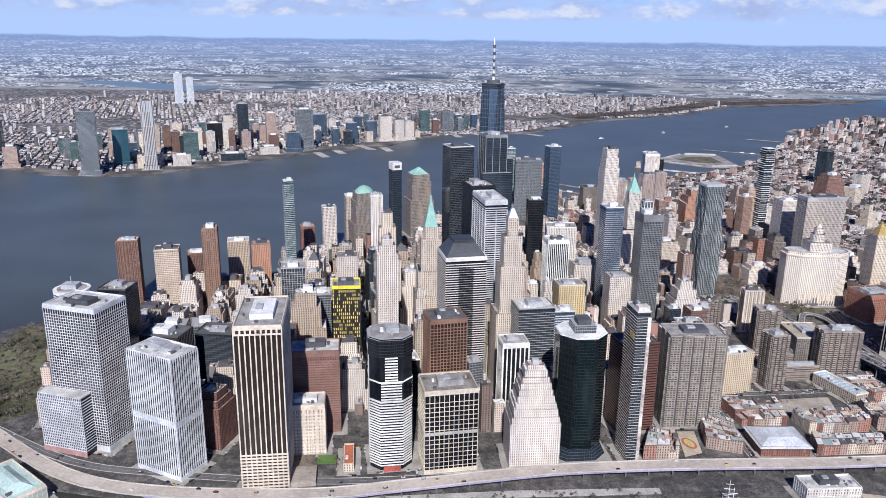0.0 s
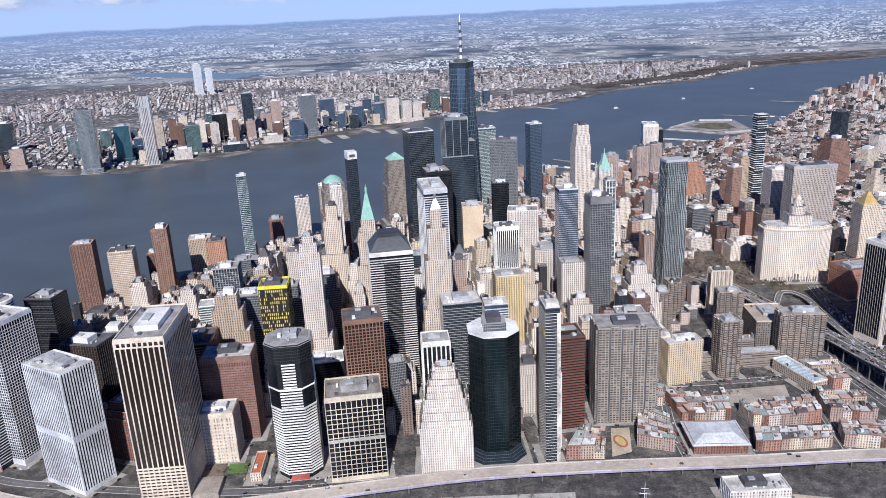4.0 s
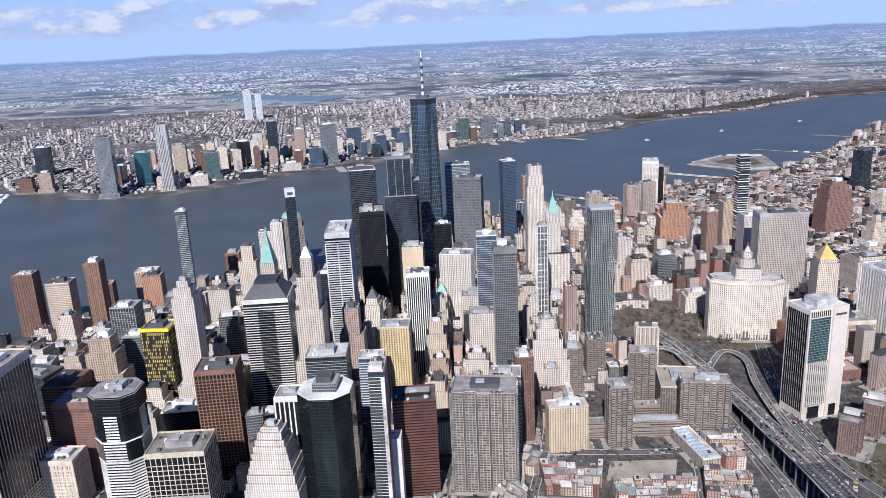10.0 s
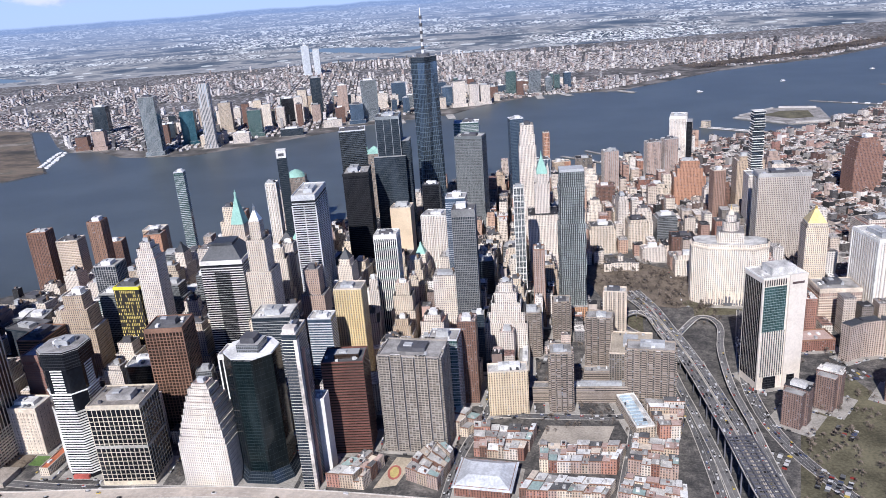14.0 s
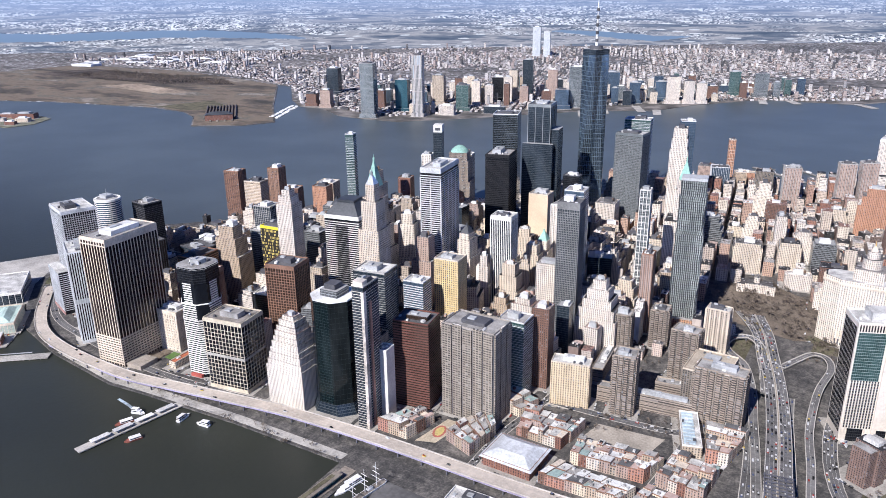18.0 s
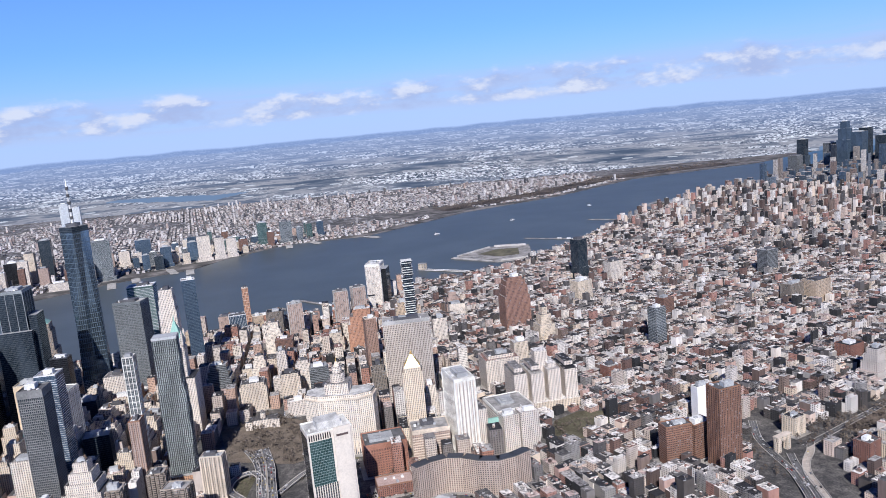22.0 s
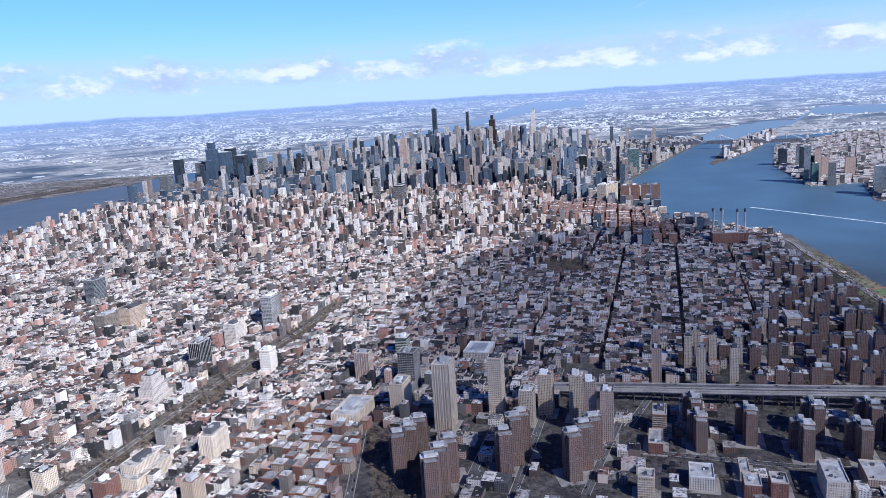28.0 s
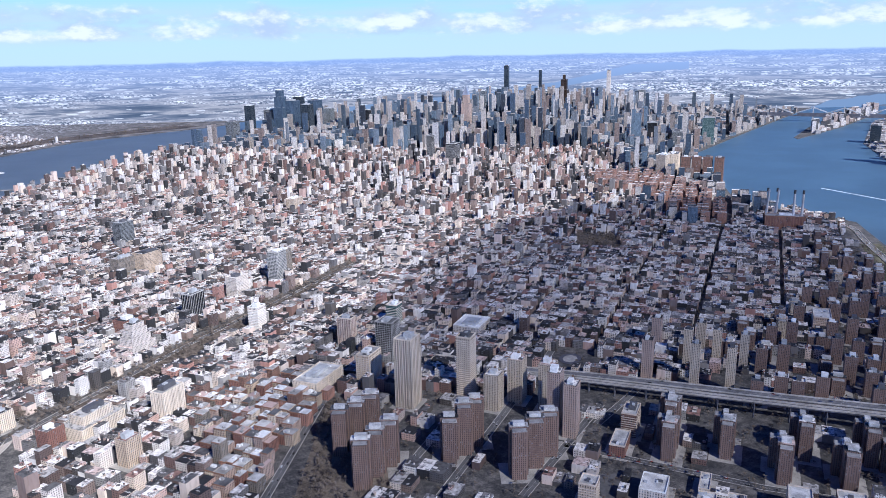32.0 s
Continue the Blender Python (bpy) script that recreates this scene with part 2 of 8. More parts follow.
def roof_colour(g, r, p, bright=0.0):
    c = g.ramp(r, [(0.0, (0.035, 0.035, 0.04)), (0.26, (0.13, 0.125, 0.125)), (0.38, (0.25, 0.235, 0.23)), (0.52 - bright * 0.6, (0.46, 0.44, 0.42)),
                   (0.68 - bright, (0.84, 0.80, 0.755)), (0.84, (0.30, 0.18, 0.15)), (0.90, (0.60, 0.47, 0.42))], True)
    n = g.noise(p, 0.22, 4.0, 0.65)
    c = g.mix(g.step(n, 0.42, 0.66), c, g.vm("MULTIPLY", c, (0.50, 0.49, 0.48)))
    kit = g.n("ShaderNodeSeparateColor", Color=g.voro(p, 0.42).outputs["Color"]).outputs
    c = g.mix(g.m("MULTIPLY", g.m("GREATER_THAN", kit[0], 0.80), 0.65), c, (0.035, 0.036, 0.04))
    return g.mix(g.m("MULTIPLY", g.m("GREATER_THAN", kit[1], 0.93), 0.45), c, (0.80, 0.79, 0.78))


def facade(name, walls, glass=(0.035, 0.045, 0.055), bay=2.6, floor=2.6, wide=0.45, tall=0.55, island=False, rough=0.8, gl_rough=0.25,
           roof=True, lights=0.12, blank=0.0, skip=0.0, bright=0.0, blinds=0.55):
    """Outer wall in metres of unwrapped coordinates: window holes in a wall, roof where it lies flat."""
    if name in MATS:
        return MATS[name]
    m, g = mat(name)
    geo = g.n("ShaderNodeNewGeometry")
    pos = geo.outputs["Position"]
    rnd = geo.outputs["Random Per Island"] if island else g.n("ShaderNodeObjectInfo").outputs["Random"]
    uv = g.n("ShaderNodeUVMap").outputs[0]
    u, v, _ = g.xyz(uv)
    r2 = g.m("FRACT", g.m("MULTIPLY", rnd, 37.31))
    r3 = g.m("FRACT", g.m("MULTIPLY", rnd, 91.77))
    r4 = g.m("FRACT", g.m("MULTIPLY", rnd, 173.3))
    if island:
        bay = g.m("ADD", bay * 0.8, g.m("MULTIPLY", r2, bay * 0.6))
    ub, vb = g.m("DIVIDE", u, bay), g.m("DIVIDE", v, floor)
    fu, fv = g.m("FRACT", ub), g.m("FRACT", vb)
    wx = g.m("LESS_THAN", g.m("ABSOLUTE", g.m("SUBTRACT", fu, 0.5)), wide / 2)
    wy = g.m("LESS_THAN", g.m("ABSOLUTE", g.m("SUBTRACT", fv, 0.5)), tall / 2)
    win = g.m("MULTIPLY", wx, wy)
    if blank:
        win = g.m("MULTIPLY", win, g.m("GREATER_THAN", r4, blank))
    cell = g.n("ShaderNodeTexWhiteNoise", Vector=g.vec(g.m("FLOOR", ub), g.m("FLOOR", vb), g.m("MULTIPLY", rnd, 50.0))).outputs["Value"]
    if skip:
        win = g.m("MULTIPLY", win, g.m("GREATER_THAN", cell, skip))
    if len(walls) == 1:
        wall = walls[0]
    else:
        wall = g.ramp(rnd, [(i / len(walls), c) for i, c in enumerate(walls)], True)
    px, py, pz = g.xyz(pos)
    quarter = g.noise(g.vec(px, py, 0.0), 0.021, 1.0)
    warm = g.vm("MULTIPLY", wall if hasattr(wall, "is_linked") else g.vec(*wall), (1.06, 1.02, 0.97))
    cool = g.vm("MULTIPLY", wall if hasattr(wall, "is_linked") else g.vec(*wall), (0.88, 0.86, 0.86))
    wall = g.mix(g.step(quarter, 0.32, 0.68), cool, warm)
    st = g.noise(g.vm("MULTIPLY", pos, (0.25, 0.25, 0.06)), 1.0, 4.0, 0.6)
    fine = g.noise(pos, 1.7, 2.0)
    wall = g.mix(g.step(st, 0.35, 0.75), wall, g.vm("MULTIPLY", wall if hasattr(wall, "is_linked") else g.vec(*wall), (0.74, 0.72, 0.70)))
    wall = g.mix(g.m("MULTIPLY", fine, 0.25), wall, g.vm("MULTIPLY", wall, (0.7, 0.7, 0.7)))
    glc = g.mix(g.m("MULTIPLY", g.m("GREATER_THAN", cell, 1.0 - lights), 0.75), glass, tuple(min(1, c * 5 + 0.12) for c in glass))
    glc = g.mix(g.m("MULTIPLY", g.m("FRACT", g.m("MULTIPLY", cell, 7.3)), blinds), glc, g.vm("MULTIPLY", wall, (0.62, 0.61, 0.60)))
    if blank or island:
        body = wall
    else:
        course = g.m("LESS_THAN", g.m("FRACT", g.m("DIVIDE", v, floor * 6.0)), 0.07)
        strip_w = g.m("MULTIPLY", wx, g.m("SUBTRACT", 1.0, course))
        body = g.mix(g.m("MULTIPLY", strip_w, 0.55), wall, g.vm("MULTIPLY", wall, (0.66, 0.64, 0.62)))
    col = g.mix(win, body, glc)
    rg = g.fmix(win, rough, gl_rough)
    if roof:
        nz = g.xyz(geo.outputs["Normal"])[2]
        up = g.m("GREATER_THAN", nz, 0.6)
        col = g.mix(up, col, roof_colour(g, r3, pos, bright))
        rg = g.fmix(up, rg, 0.85)
    bump = g.m("SUBTRACT", 1.0, win)
    MATS[name] = finish(g, m, col, rg, 0.0, bump, 0.25, 0.35)
    return MATS[name]


def glassy(name, color, bay=1.6, floor=2.7, line=(0.3, 0.32, 0.34), lw=0.10, lh=0.16, rough=0.12, metal=0.55, vary=0.5):
    """Curtain wall: reflecting panes in a thin metal grid, panes slightly out of plane."""
    if name in MATS:
        return MATS[name]
    m, g = mat(name)
    geo = g.n("ShaderNodeNewGeometry")
    pos = geo.outputs["Position"]
    uv = g.n("ShaderNodeUVMap").outputs[0]
    u, v, _ = g.xyz(uv)
    ub, vb = g.m("DIVIDE", u, bay), g.m("DIVIDE", v, floor)
    lx = g.m("LESS_THAN", g.m("FRACT", ub), lw)
    ly = g.m("LESS_THAN", g.m("FRACT", vb), lh)
    ln = g.m("MAXIMUM", lx, ly)
    cell = g.n("ShaderNodeTexWhiteNoise", Vector=g.vec(g.m("FLOOR", ub), g.m("FLOOR", vb))).outputs["Value"]
    big = g.noise(g.vm("MULTIPLY", pos, (1, 1, 0.3)), 0.05, 3.0)
    c = g.mix(g.m("MULTIPLY", cell, vary), color, tuple(x * 0.35 for x in color))
    c = g.mix(g.step(big, 0.45, 0.8), c, tuple(min(1, x * 1.6 + 0.02) for x in color))
    col = g.mix(ln, c, line)
    nz = g.xyz(geo.outputs["Normal"])[2]
    up = g.m("GREATER_THAN", nz, 0.6)
    col = g.mix(up, col, (0.36, 0.36, 0.36))
    tilt = g.m("MULTIPLY", cell, 1.0)
    MATS[name] = finish(g, m, col, g.fmix(g.m("MAXIMUM", ln, up), rough, 0.6), g.fmix(g.m("MAXIMUM", ln, up), metal, 0.0), tilt, 0.03, 0.28)
    return MATS[name]


# ---- mesh helpers ----
def mesh_from(name, verts, faces, uvs=None, mats=(), midx=None):
    me = bpy.data.meshes.new(name)
    me.from_pydata([tuple(v) for v in verts], [], faces)
    if uvs is not None:
        lay = me.uv_layers.new(name="UVMap")
        lay.data.foreach_set("uv", np.asarray(uvs, dtype=np.float32).ravel())
    for m in mats:
        me.materials.append(m)
    if midx is not None:
        me.polygons.foreach_set("material_index", np.asarray(midx, dtype=np.int32))
    me.update()
    me.shade_flat()
    return me


class MB:
    """Gathers prisms and boxes into one mesh, unwrapped in metres."""

    def __init__(self):
        self.v, self.f, self.uv, self.mi = [], [], [], []

    def prism(self, poly, z0, z1, top=None, m=0, mt=None, cap=True, u0=0.0):
        """poly: plan outline, counter-clockwise; top: outline of the upper end."""
        n, b = len(poly), len(self.v)
        top = top or poly
        self.v += [(x, y, z0) for x, y in poly] + [(x, y, z1) for x, y in top]
        u = u0
        for i in range(n):
            j = (i + 1) % n
            w = math.dist(poly[i], poly[j])
            w2 = math.dist(top[i], top[j])
            e = (w - w2) / 2
            self.f.append((b + i, b + j, b + n + j, b + n + i))
            self.uv += [(u, z0), (u + w, z0), (u + w - e, z1), (u + e, z1)]
            self.mi.append(m)
            u += w
        if cap:
            self.f.append(tuple(b + n + i for i in range(n)))
            self.uv += [tuple(p) for p in top]
            self.mi.append(m if mt is None else mt)
        return self

    def box(self, x0, y0, z0, x1, y1, z1, m=0, mt=None):
        return self.prism([(x0, y0), (x1, y0), (x1, y1), (x0, y1)], z0, z1, None, m, mt)

    def mesh(self, name, *mats):
        return mesh_from(name, self.v, self.f, self.uv, mats, self.mi)


def part(name, mb, material, parent, label=""):
    me = mb if isinstance(mb, bpy.types.Mesh) else mb.mesh(name, *(material if isinstance(material, (list, tuple)) else (material,)))
    ob = new(name, me)
    ob.parent = parent
    if label:
        ob["label"] = label
    return ob


def thing(name, label, category, m=None, group="", kind=""):
    ob = new(name)
    ob.empty_display_size = 5
    tagged(ob, label, category, group, kind)
    if m is not None:
        ob.matrix_basis = m
    return ob


def boxes_arrays(a):
    """Rows of centre x, y, width, depth, yaw, z0, z1 as vertices, faces and coordinates of open-bottomed boxes."""
    a = np.asarray(a, dtype=np.float64)
    n = len(a)
    c, s = np.cos(a[:, 4]), np.sin(a[:, 4])
    hx, hy = a[:, 2] / 2, a[:, 3] / 2
    V = np.zeros((n, 8, 3))
    for k, (sx, sy) in enumerate(((-1, -1), (1, -1), (1, 1), (-1, 1))):
        X = a[:, 0] + sx * hx * c - sy * hy * s
        Y = a[:, 1] + sx * hx * s + sy * hy * c
        V[:, k, 0], V[:, k, 1], V[:, k, 2] = X, Y, a[:, 5]
        V[:, k + 4, 0], V[:, k + 4, 1], V[:, k + 4, 2] = X, Y, a[:, 6]
    F = np.array([(0, 1, 5, 4), (1, 2, 6, 5), (2, 3, 7, 6), (3, 0, 4, 7), (4, 5, 6, 7)])
    F = (np.arange(n)[:, None, None] * 8 + F[None]).reshape(-1, 4)
    UV = np.zeros((n, 5, 4, 2))
    per = np.stack([np.zeros(n), a[:, 2], a[:, 2] + a[:, 3], 2 * a[:, 2] + a[:, 3], 2 * (a[:, 2] + a[:, 3])], 1)
    for k in range(4):
        UV[:, k, 0, 0], UV[:, k, 1, 0], UV[:, k, 2, 0], UV[:, k, 3, 0] = per[:, k], per[:, k + 1], per[:, k + 1], per[:, k]
        UV[:, k, 0, 1] = UV[:, k, 1, 1] = a[:, 5]
        UV[:, k, 2, 1] = UV[:, k, 3, 1] = a[:, 6]
    UV[:, 4] = V[:, 4:, :2]
    return V.reshape(-1, 3), F, UV.reshape(-1, 2)


def boxes_mesh(name, rows, *mats):
    V, F, UV = boxes_arrays(rows)
    me = bpy.data.meshes.new(name)
    me.vertices.add(len(V))
    me.vertices.foreach_set("co", V.astype(np.float32).ravel())
    me.loops.add(F.size)
    me.loops.foreach_set("vertex_index", F.astype(np.int32).ravel())
    me.polygons.add(len(F))
    me.polygons.foreach_set("loop_start", np.arange(0, F.size, 4, dtype=np.int32))
    me.polygons.foreach_set("loop_total", np.full(len(F), 4, dtype=np.int32))
    me.uv_layers.new(name="UVMap").data.foreach_set("uv", UV.astype(np.float32).ravel())
    for m in mats:
        me.materials.append(m)
    me.update(calc_edges=True)
    me.validate()
    me.shade_flat()
    return me


def stuff(name, label, category, rows, *mats):
    return tagged(new(name, boxes_mesh(name, rows, *mats)), label, category, kind="stuff")


def inside(poly, x, y):
    r, n = False, len(poly)
    for i in range(n):
        (x1, y1), (x2, y2) = poly[i], poly[i - 1]
        if (y1 > y) != (y2 > y) and x < (x2 - x1) * (y - y1) / (y2 - y1) + x1:
            r = not r
    return r


TAKEN = []   # plan circles and boxes already built on: centre, half sizes, yaw


def take(x, y, w, d, yaw, gap=3.0):
    TAKEN.append((x, y, w / 2 + gap, d / 2 + gap, math.cos(yaw), math.sin(yaw), math.hypot(w, d) / 2 + gap))


def is_free(x, y, r):
    for cx, cy, hw, hd, c, s, rad in TAKEN:
        dx, dy = x - cx, y - cy
        if abs(dx) < rad + r and abs(dy) < rad + r and abs(dx * c + dy * s) < hw + r and abs(-dx * s + dy * c) < hd + r:
            return False
    return True

# ---- ground and water ----
WATER = None


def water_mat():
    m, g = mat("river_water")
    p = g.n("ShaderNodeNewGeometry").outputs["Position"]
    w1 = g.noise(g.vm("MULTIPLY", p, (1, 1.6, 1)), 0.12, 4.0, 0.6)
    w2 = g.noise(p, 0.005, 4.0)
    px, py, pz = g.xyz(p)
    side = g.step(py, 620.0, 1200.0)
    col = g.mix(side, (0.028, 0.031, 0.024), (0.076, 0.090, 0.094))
    # eastern reach: the blue of reflected sky is put into the base colour
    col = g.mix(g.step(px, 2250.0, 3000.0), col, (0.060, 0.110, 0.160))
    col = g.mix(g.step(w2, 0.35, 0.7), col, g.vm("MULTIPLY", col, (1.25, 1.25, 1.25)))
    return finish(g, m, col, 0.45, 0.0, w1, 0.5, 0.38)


def land_mat():
    m, g = mat("city_ground")
    p = g.n("ShaderNodeNewGeometry").outputs["Position"]
    n1, n2 = g.noise(p, 0.02, 4.0), g.noise(p, 0.5, 3.0)
    n3 = g.noise(p, 0.09, 5.0, 0.7)
    c = g.ramp(g.m("ADD", g.m("MULTIPLY", n1, 0.25), g.m("ADD", g.m("MULTIPLY", n2, 0.25), g.m("MULTIPLY", n3, 0.5))),
               [(0.38, (0.035, 0.035, 0.037)), (0.48, (0.075, 0.072, 0.070)), (0.56, (0.15, 0.14, 0.13)), (0.66, (0.27, 0.25, 0.23))])
    return finish(g, m, c, 0.9)


def far_mat(name="suburb_ground", edge=3150.0):
    m, g = mat(name)
    p = g.n("ShaderNodeNewGeometry").outputs["Position"]
    soil = g.ramp(g.noise(p, 0.012, 5.0, 0.65), [(0.36, (0.045, 0.045, 0.043)), (0.50, (0.12, 0.112, 0.105)), (0.62, (0.25, 0.23, 0.215))])
    return finish(g, m, g.mix(g.step(g.m("SUBTRACT", g.xyz(p)[1], g.m("MULTIPLY", g.xyz(p)[0], 0.9)), edge, edge + 550.0), soil, far_land(g, p)), 0.9)


def slab(name, poly, z, material, label, category, depth=6.0):
    mb = MB()
    mb.prism(poly, z - depth, z)
    me = mb.mesh(name, material)
    return tagged(new(name, me), label, category, kind="structure")


MANHATTAN = [(-330, 548), (-230, 528), (-110, 520), (-60, 527), (60, 540), (190, 548), (196, 440), (212, 440), (214, 545), (236, 545), (255, 470), (430, 450), (640, 500), (900, 420), (1250, 290), (1700, 170),
             (2020, 240), (2135, 315), (2320, 488), (2440, 588), (2685, 815), (2830, 945), (2850, 1060), (2830, 1180), (2900, 1330), (3056, 1481), (3551, 1963),
             (4389, 2303), (5794, 2851), (7600, 3500), (7600, 7300), (5200, 6100), (3747, 4983), (2968, 4395), (2327, 3815), (1845, 3423), (1530, 3130),
             (1270, 2800), (1085, 2490), (895, 2245), (770, 2135), (700, 2085), (600, 2050), (540, 1980), (480, 1890), (430, 1795), (345, 1705), (305, 1690), (288, 1742), (205, 1770), (120, 1715), (40, 1600), (-60, 1470), (-120, 1330), (-220, 1200),
             (-330, 1090), (-470, 985), (-560, 890), (-540, 740), (-440, 610)]
JERSEY = [(-9000, 1300), (-2600, 1560), (-2440, 1597), (-2231, 1678), (-1989, 1731), (-1761, 1781), (-1576, 1769), (-1459, 1715), (-1326, 1600), (-1193, 1687), (-1151, 1780), (-1377, 1993), (-1833, 2463),
          (-1760, 2467), (-1440, 2150), (-1315, 2057), (-1209, 2058), (-1054, 1969), (-938, 1965), (-822, 1974), (-660, 2141),
          (-500, 2330), (-415, 2438), (-208, 2567), (-134, 2742), (32, 2976), (327, 3007), (450, 3157), (722, 3515), (1187, 3836), (1678, 4385), (2501, 4697),
          (3400, 5500), (5200, 7200), (7600, 9000), (-3000, 12000), (-12000, 9000)]
QUEENS = [(9000, 2900), (6532, 2125), (5232, 2135), (4291, 1693), (3706, 1271), (3868, 1158), (3480, 980), (3427, 867), (3700, 700), (3300, 300),
          (3000, -200), (2600, -900), (2300, -2200), (9000, -2200)]
ROOSEVELT = [(4260, 1965), (4888, 2110), (5900, 2420), (5850, 2470), (4800, 2230), (4300, 2010)]

GROUND, FAR = land_mat(), far_mat()
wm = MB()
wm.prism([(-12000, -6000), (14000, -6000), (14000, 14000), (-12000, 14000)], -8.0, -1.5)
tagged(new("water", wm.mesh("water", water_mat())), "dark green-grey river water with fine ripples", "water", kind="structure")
slab("ground", MANHATTAN, 0.0, GROUND, "grey city ground of streets and yards", "ground")
slab("ground_west_bank", JERSEY, 0.0, FAR, "wide speckled ground of towns and marsh across the river", "ground")
slab("ground_east_bank", QUEENS, 0.0, far_mat("east_ground", -30000.0), "grey ground of the opposite river bank", "ground")
slab("ground_island", ROOSEVELT, 0.0, GROUND, "narrow island in the river", "ground")

# ---- towers ----
LIGHT_BOX = plain("roof_machine_grey", (0.42, 0.43, 0.44), 0.6)
DARK_BOX = plain("roof_machine_dark", (0.10, 0.10, 0.11), 0.6)
WHITE_BOX = plain("roof_white", (0.75, 0.75, 0.74), 0.7)
ROOF_GREY = plain("roof_gravel", (0.33, 0.32, 0.31), 0.9, var=0.25, scale=0.6)
ROOF_DARK = plain("roof_felt", (0.12, 0.12, 0.125), 0.9, var=0.25, scale=0.6)
ROOF_PALE = plain("roof_pale", (0.55, 0.54, 0.52), 0.9, var=0.25, scale=0.6)
rng = random.Random(7)


def rooftop(t, w, d, h, kit=4, boxm=None, x0=0.0, y0=0.0, big=True):
    """Machine rooms, cooling units and ducts on a flat roof."""
    boxm = boxm or rng.choice((LIGHT_BOX, DARK_BOX, WHITE_BOX))
    if big:
        bw, bd = w * rng.uniform(0.35, 0.6), d * rng.uniform(0.3, 0.55)
        bx, by = x0 + (w - bw) * rng.uniform(0.3, 0.7), y0 + (d - bd) * rng.uniform(0.3, 0.7)
        mh = rng.uniform(3, 6)
        mr = part("machine_room", MB().box(bx, by, h, bx + bw, by + bd, h + mh), boxm, t)
        if kit > 3:
            part("vent_box", MB().box(bx + bw * 0.2, by + bd * 0.2, h + mh, bx + bw * 0.5, by + bd * 0.6, h + mh + 1.4), LIGHT_BOX, mr)
    for k in range(kit):
        s = rng.uniform(1.2, 3.2)
        x, y = x0 + rng.uniform(1.5, max(2, w - 5)), y0 + rng.uniform(1.5, max(2, d - 5))
        part("roof_unit", MB().box(x, y, h, x + s, y + s * rng.uniform(0.7, 2.0), h + rng.uniform(1.0, 2.6)), rng.choice((LIGHT_BOX, WHITE_BOX, DARK_BOX)), t)


def parapet(mb, w, d, h, up=1.4, th=0.7, x0=0.0, y0=0.0):
    mb.box(x0, y0, h, x0 + w, y0 + th, h + up)
    mb.box(x0, y0 + d - th, h, x0 + w, y0 + d, h + up)
    mb.box(x0, y0 + th, h, x0 + th, y0 + d - th, h + up)
    mb.box(x0 + w - th, y0 + th, h, x0 + w, y0 + d - th, h + up)


def at(x, y, yaw, z=0.0):
    return pose(x, y, z, 0, 0, yaw)


def sides(w, d):
    """The four faces: origin, direction and length, outward normal."""
    return (((0, 0), (1, 0), w, (0, -1)), ((w, 0), (0, 1), d, (1, 0)), ((w, d), (-1, 0), w, (0, 1)), ((0, d), (0, -1), d, (-1, 0)))


def ribs(t, w, d, z0, z1, bay, width, proud, material, name="pier", single=False, label=""):
    """Upright piers on all four faces; single: each its own piece."""
    if single:
        me = MB().box(-width / 2, -width / 2, z0, width / 2, width / 2, z1).mesh(name, material)
    mb = MB()
    for (ox, oy), (dx, dy), ln, (nx, ny) in sides(w, d):
        n = max(2, round(ln / bay))
        for i in range(n + 1):
            s = ln * i / n
            px, py = ox + dx * s + nx * (proud - width / 2), oy + dy * s + ny * (proud - width / 2)
            if single:
                if i == n:
                    continue
                ob = new(name, me)
                ob.parent = t
                ob.location = (px, py, 0)
            else:
                mb.box(px - width / 2, py - width / 2, z0, px + width / 2, py + width / 2, z1)
    if not single:
        part("mullion_layer", mb, material, t, label)["kind"] = "stuff"


def bands(t, w, d, z0, z1, floor, height, proud, material, name="floor_band", single=False):
    n = int((z1 - z0) / floor)
    if single:
        me = MB().box(-proud, -proud, 0, w + proud, d + proud, height).mesh(name, material)
        for i in range(n):
            ob = new(name, me)
            ob.parent = t
            ob.location = (0, 0, z0 + i * floor)
        return
    mb = MB()
    for i in range(n):
        mb.box(-proud, -proud, z0 + i * floor, w + proud, d + proud, z0 + i * floor + height)
    part("spandrel_layer", mb, material, t)["kind"] = "stuff"


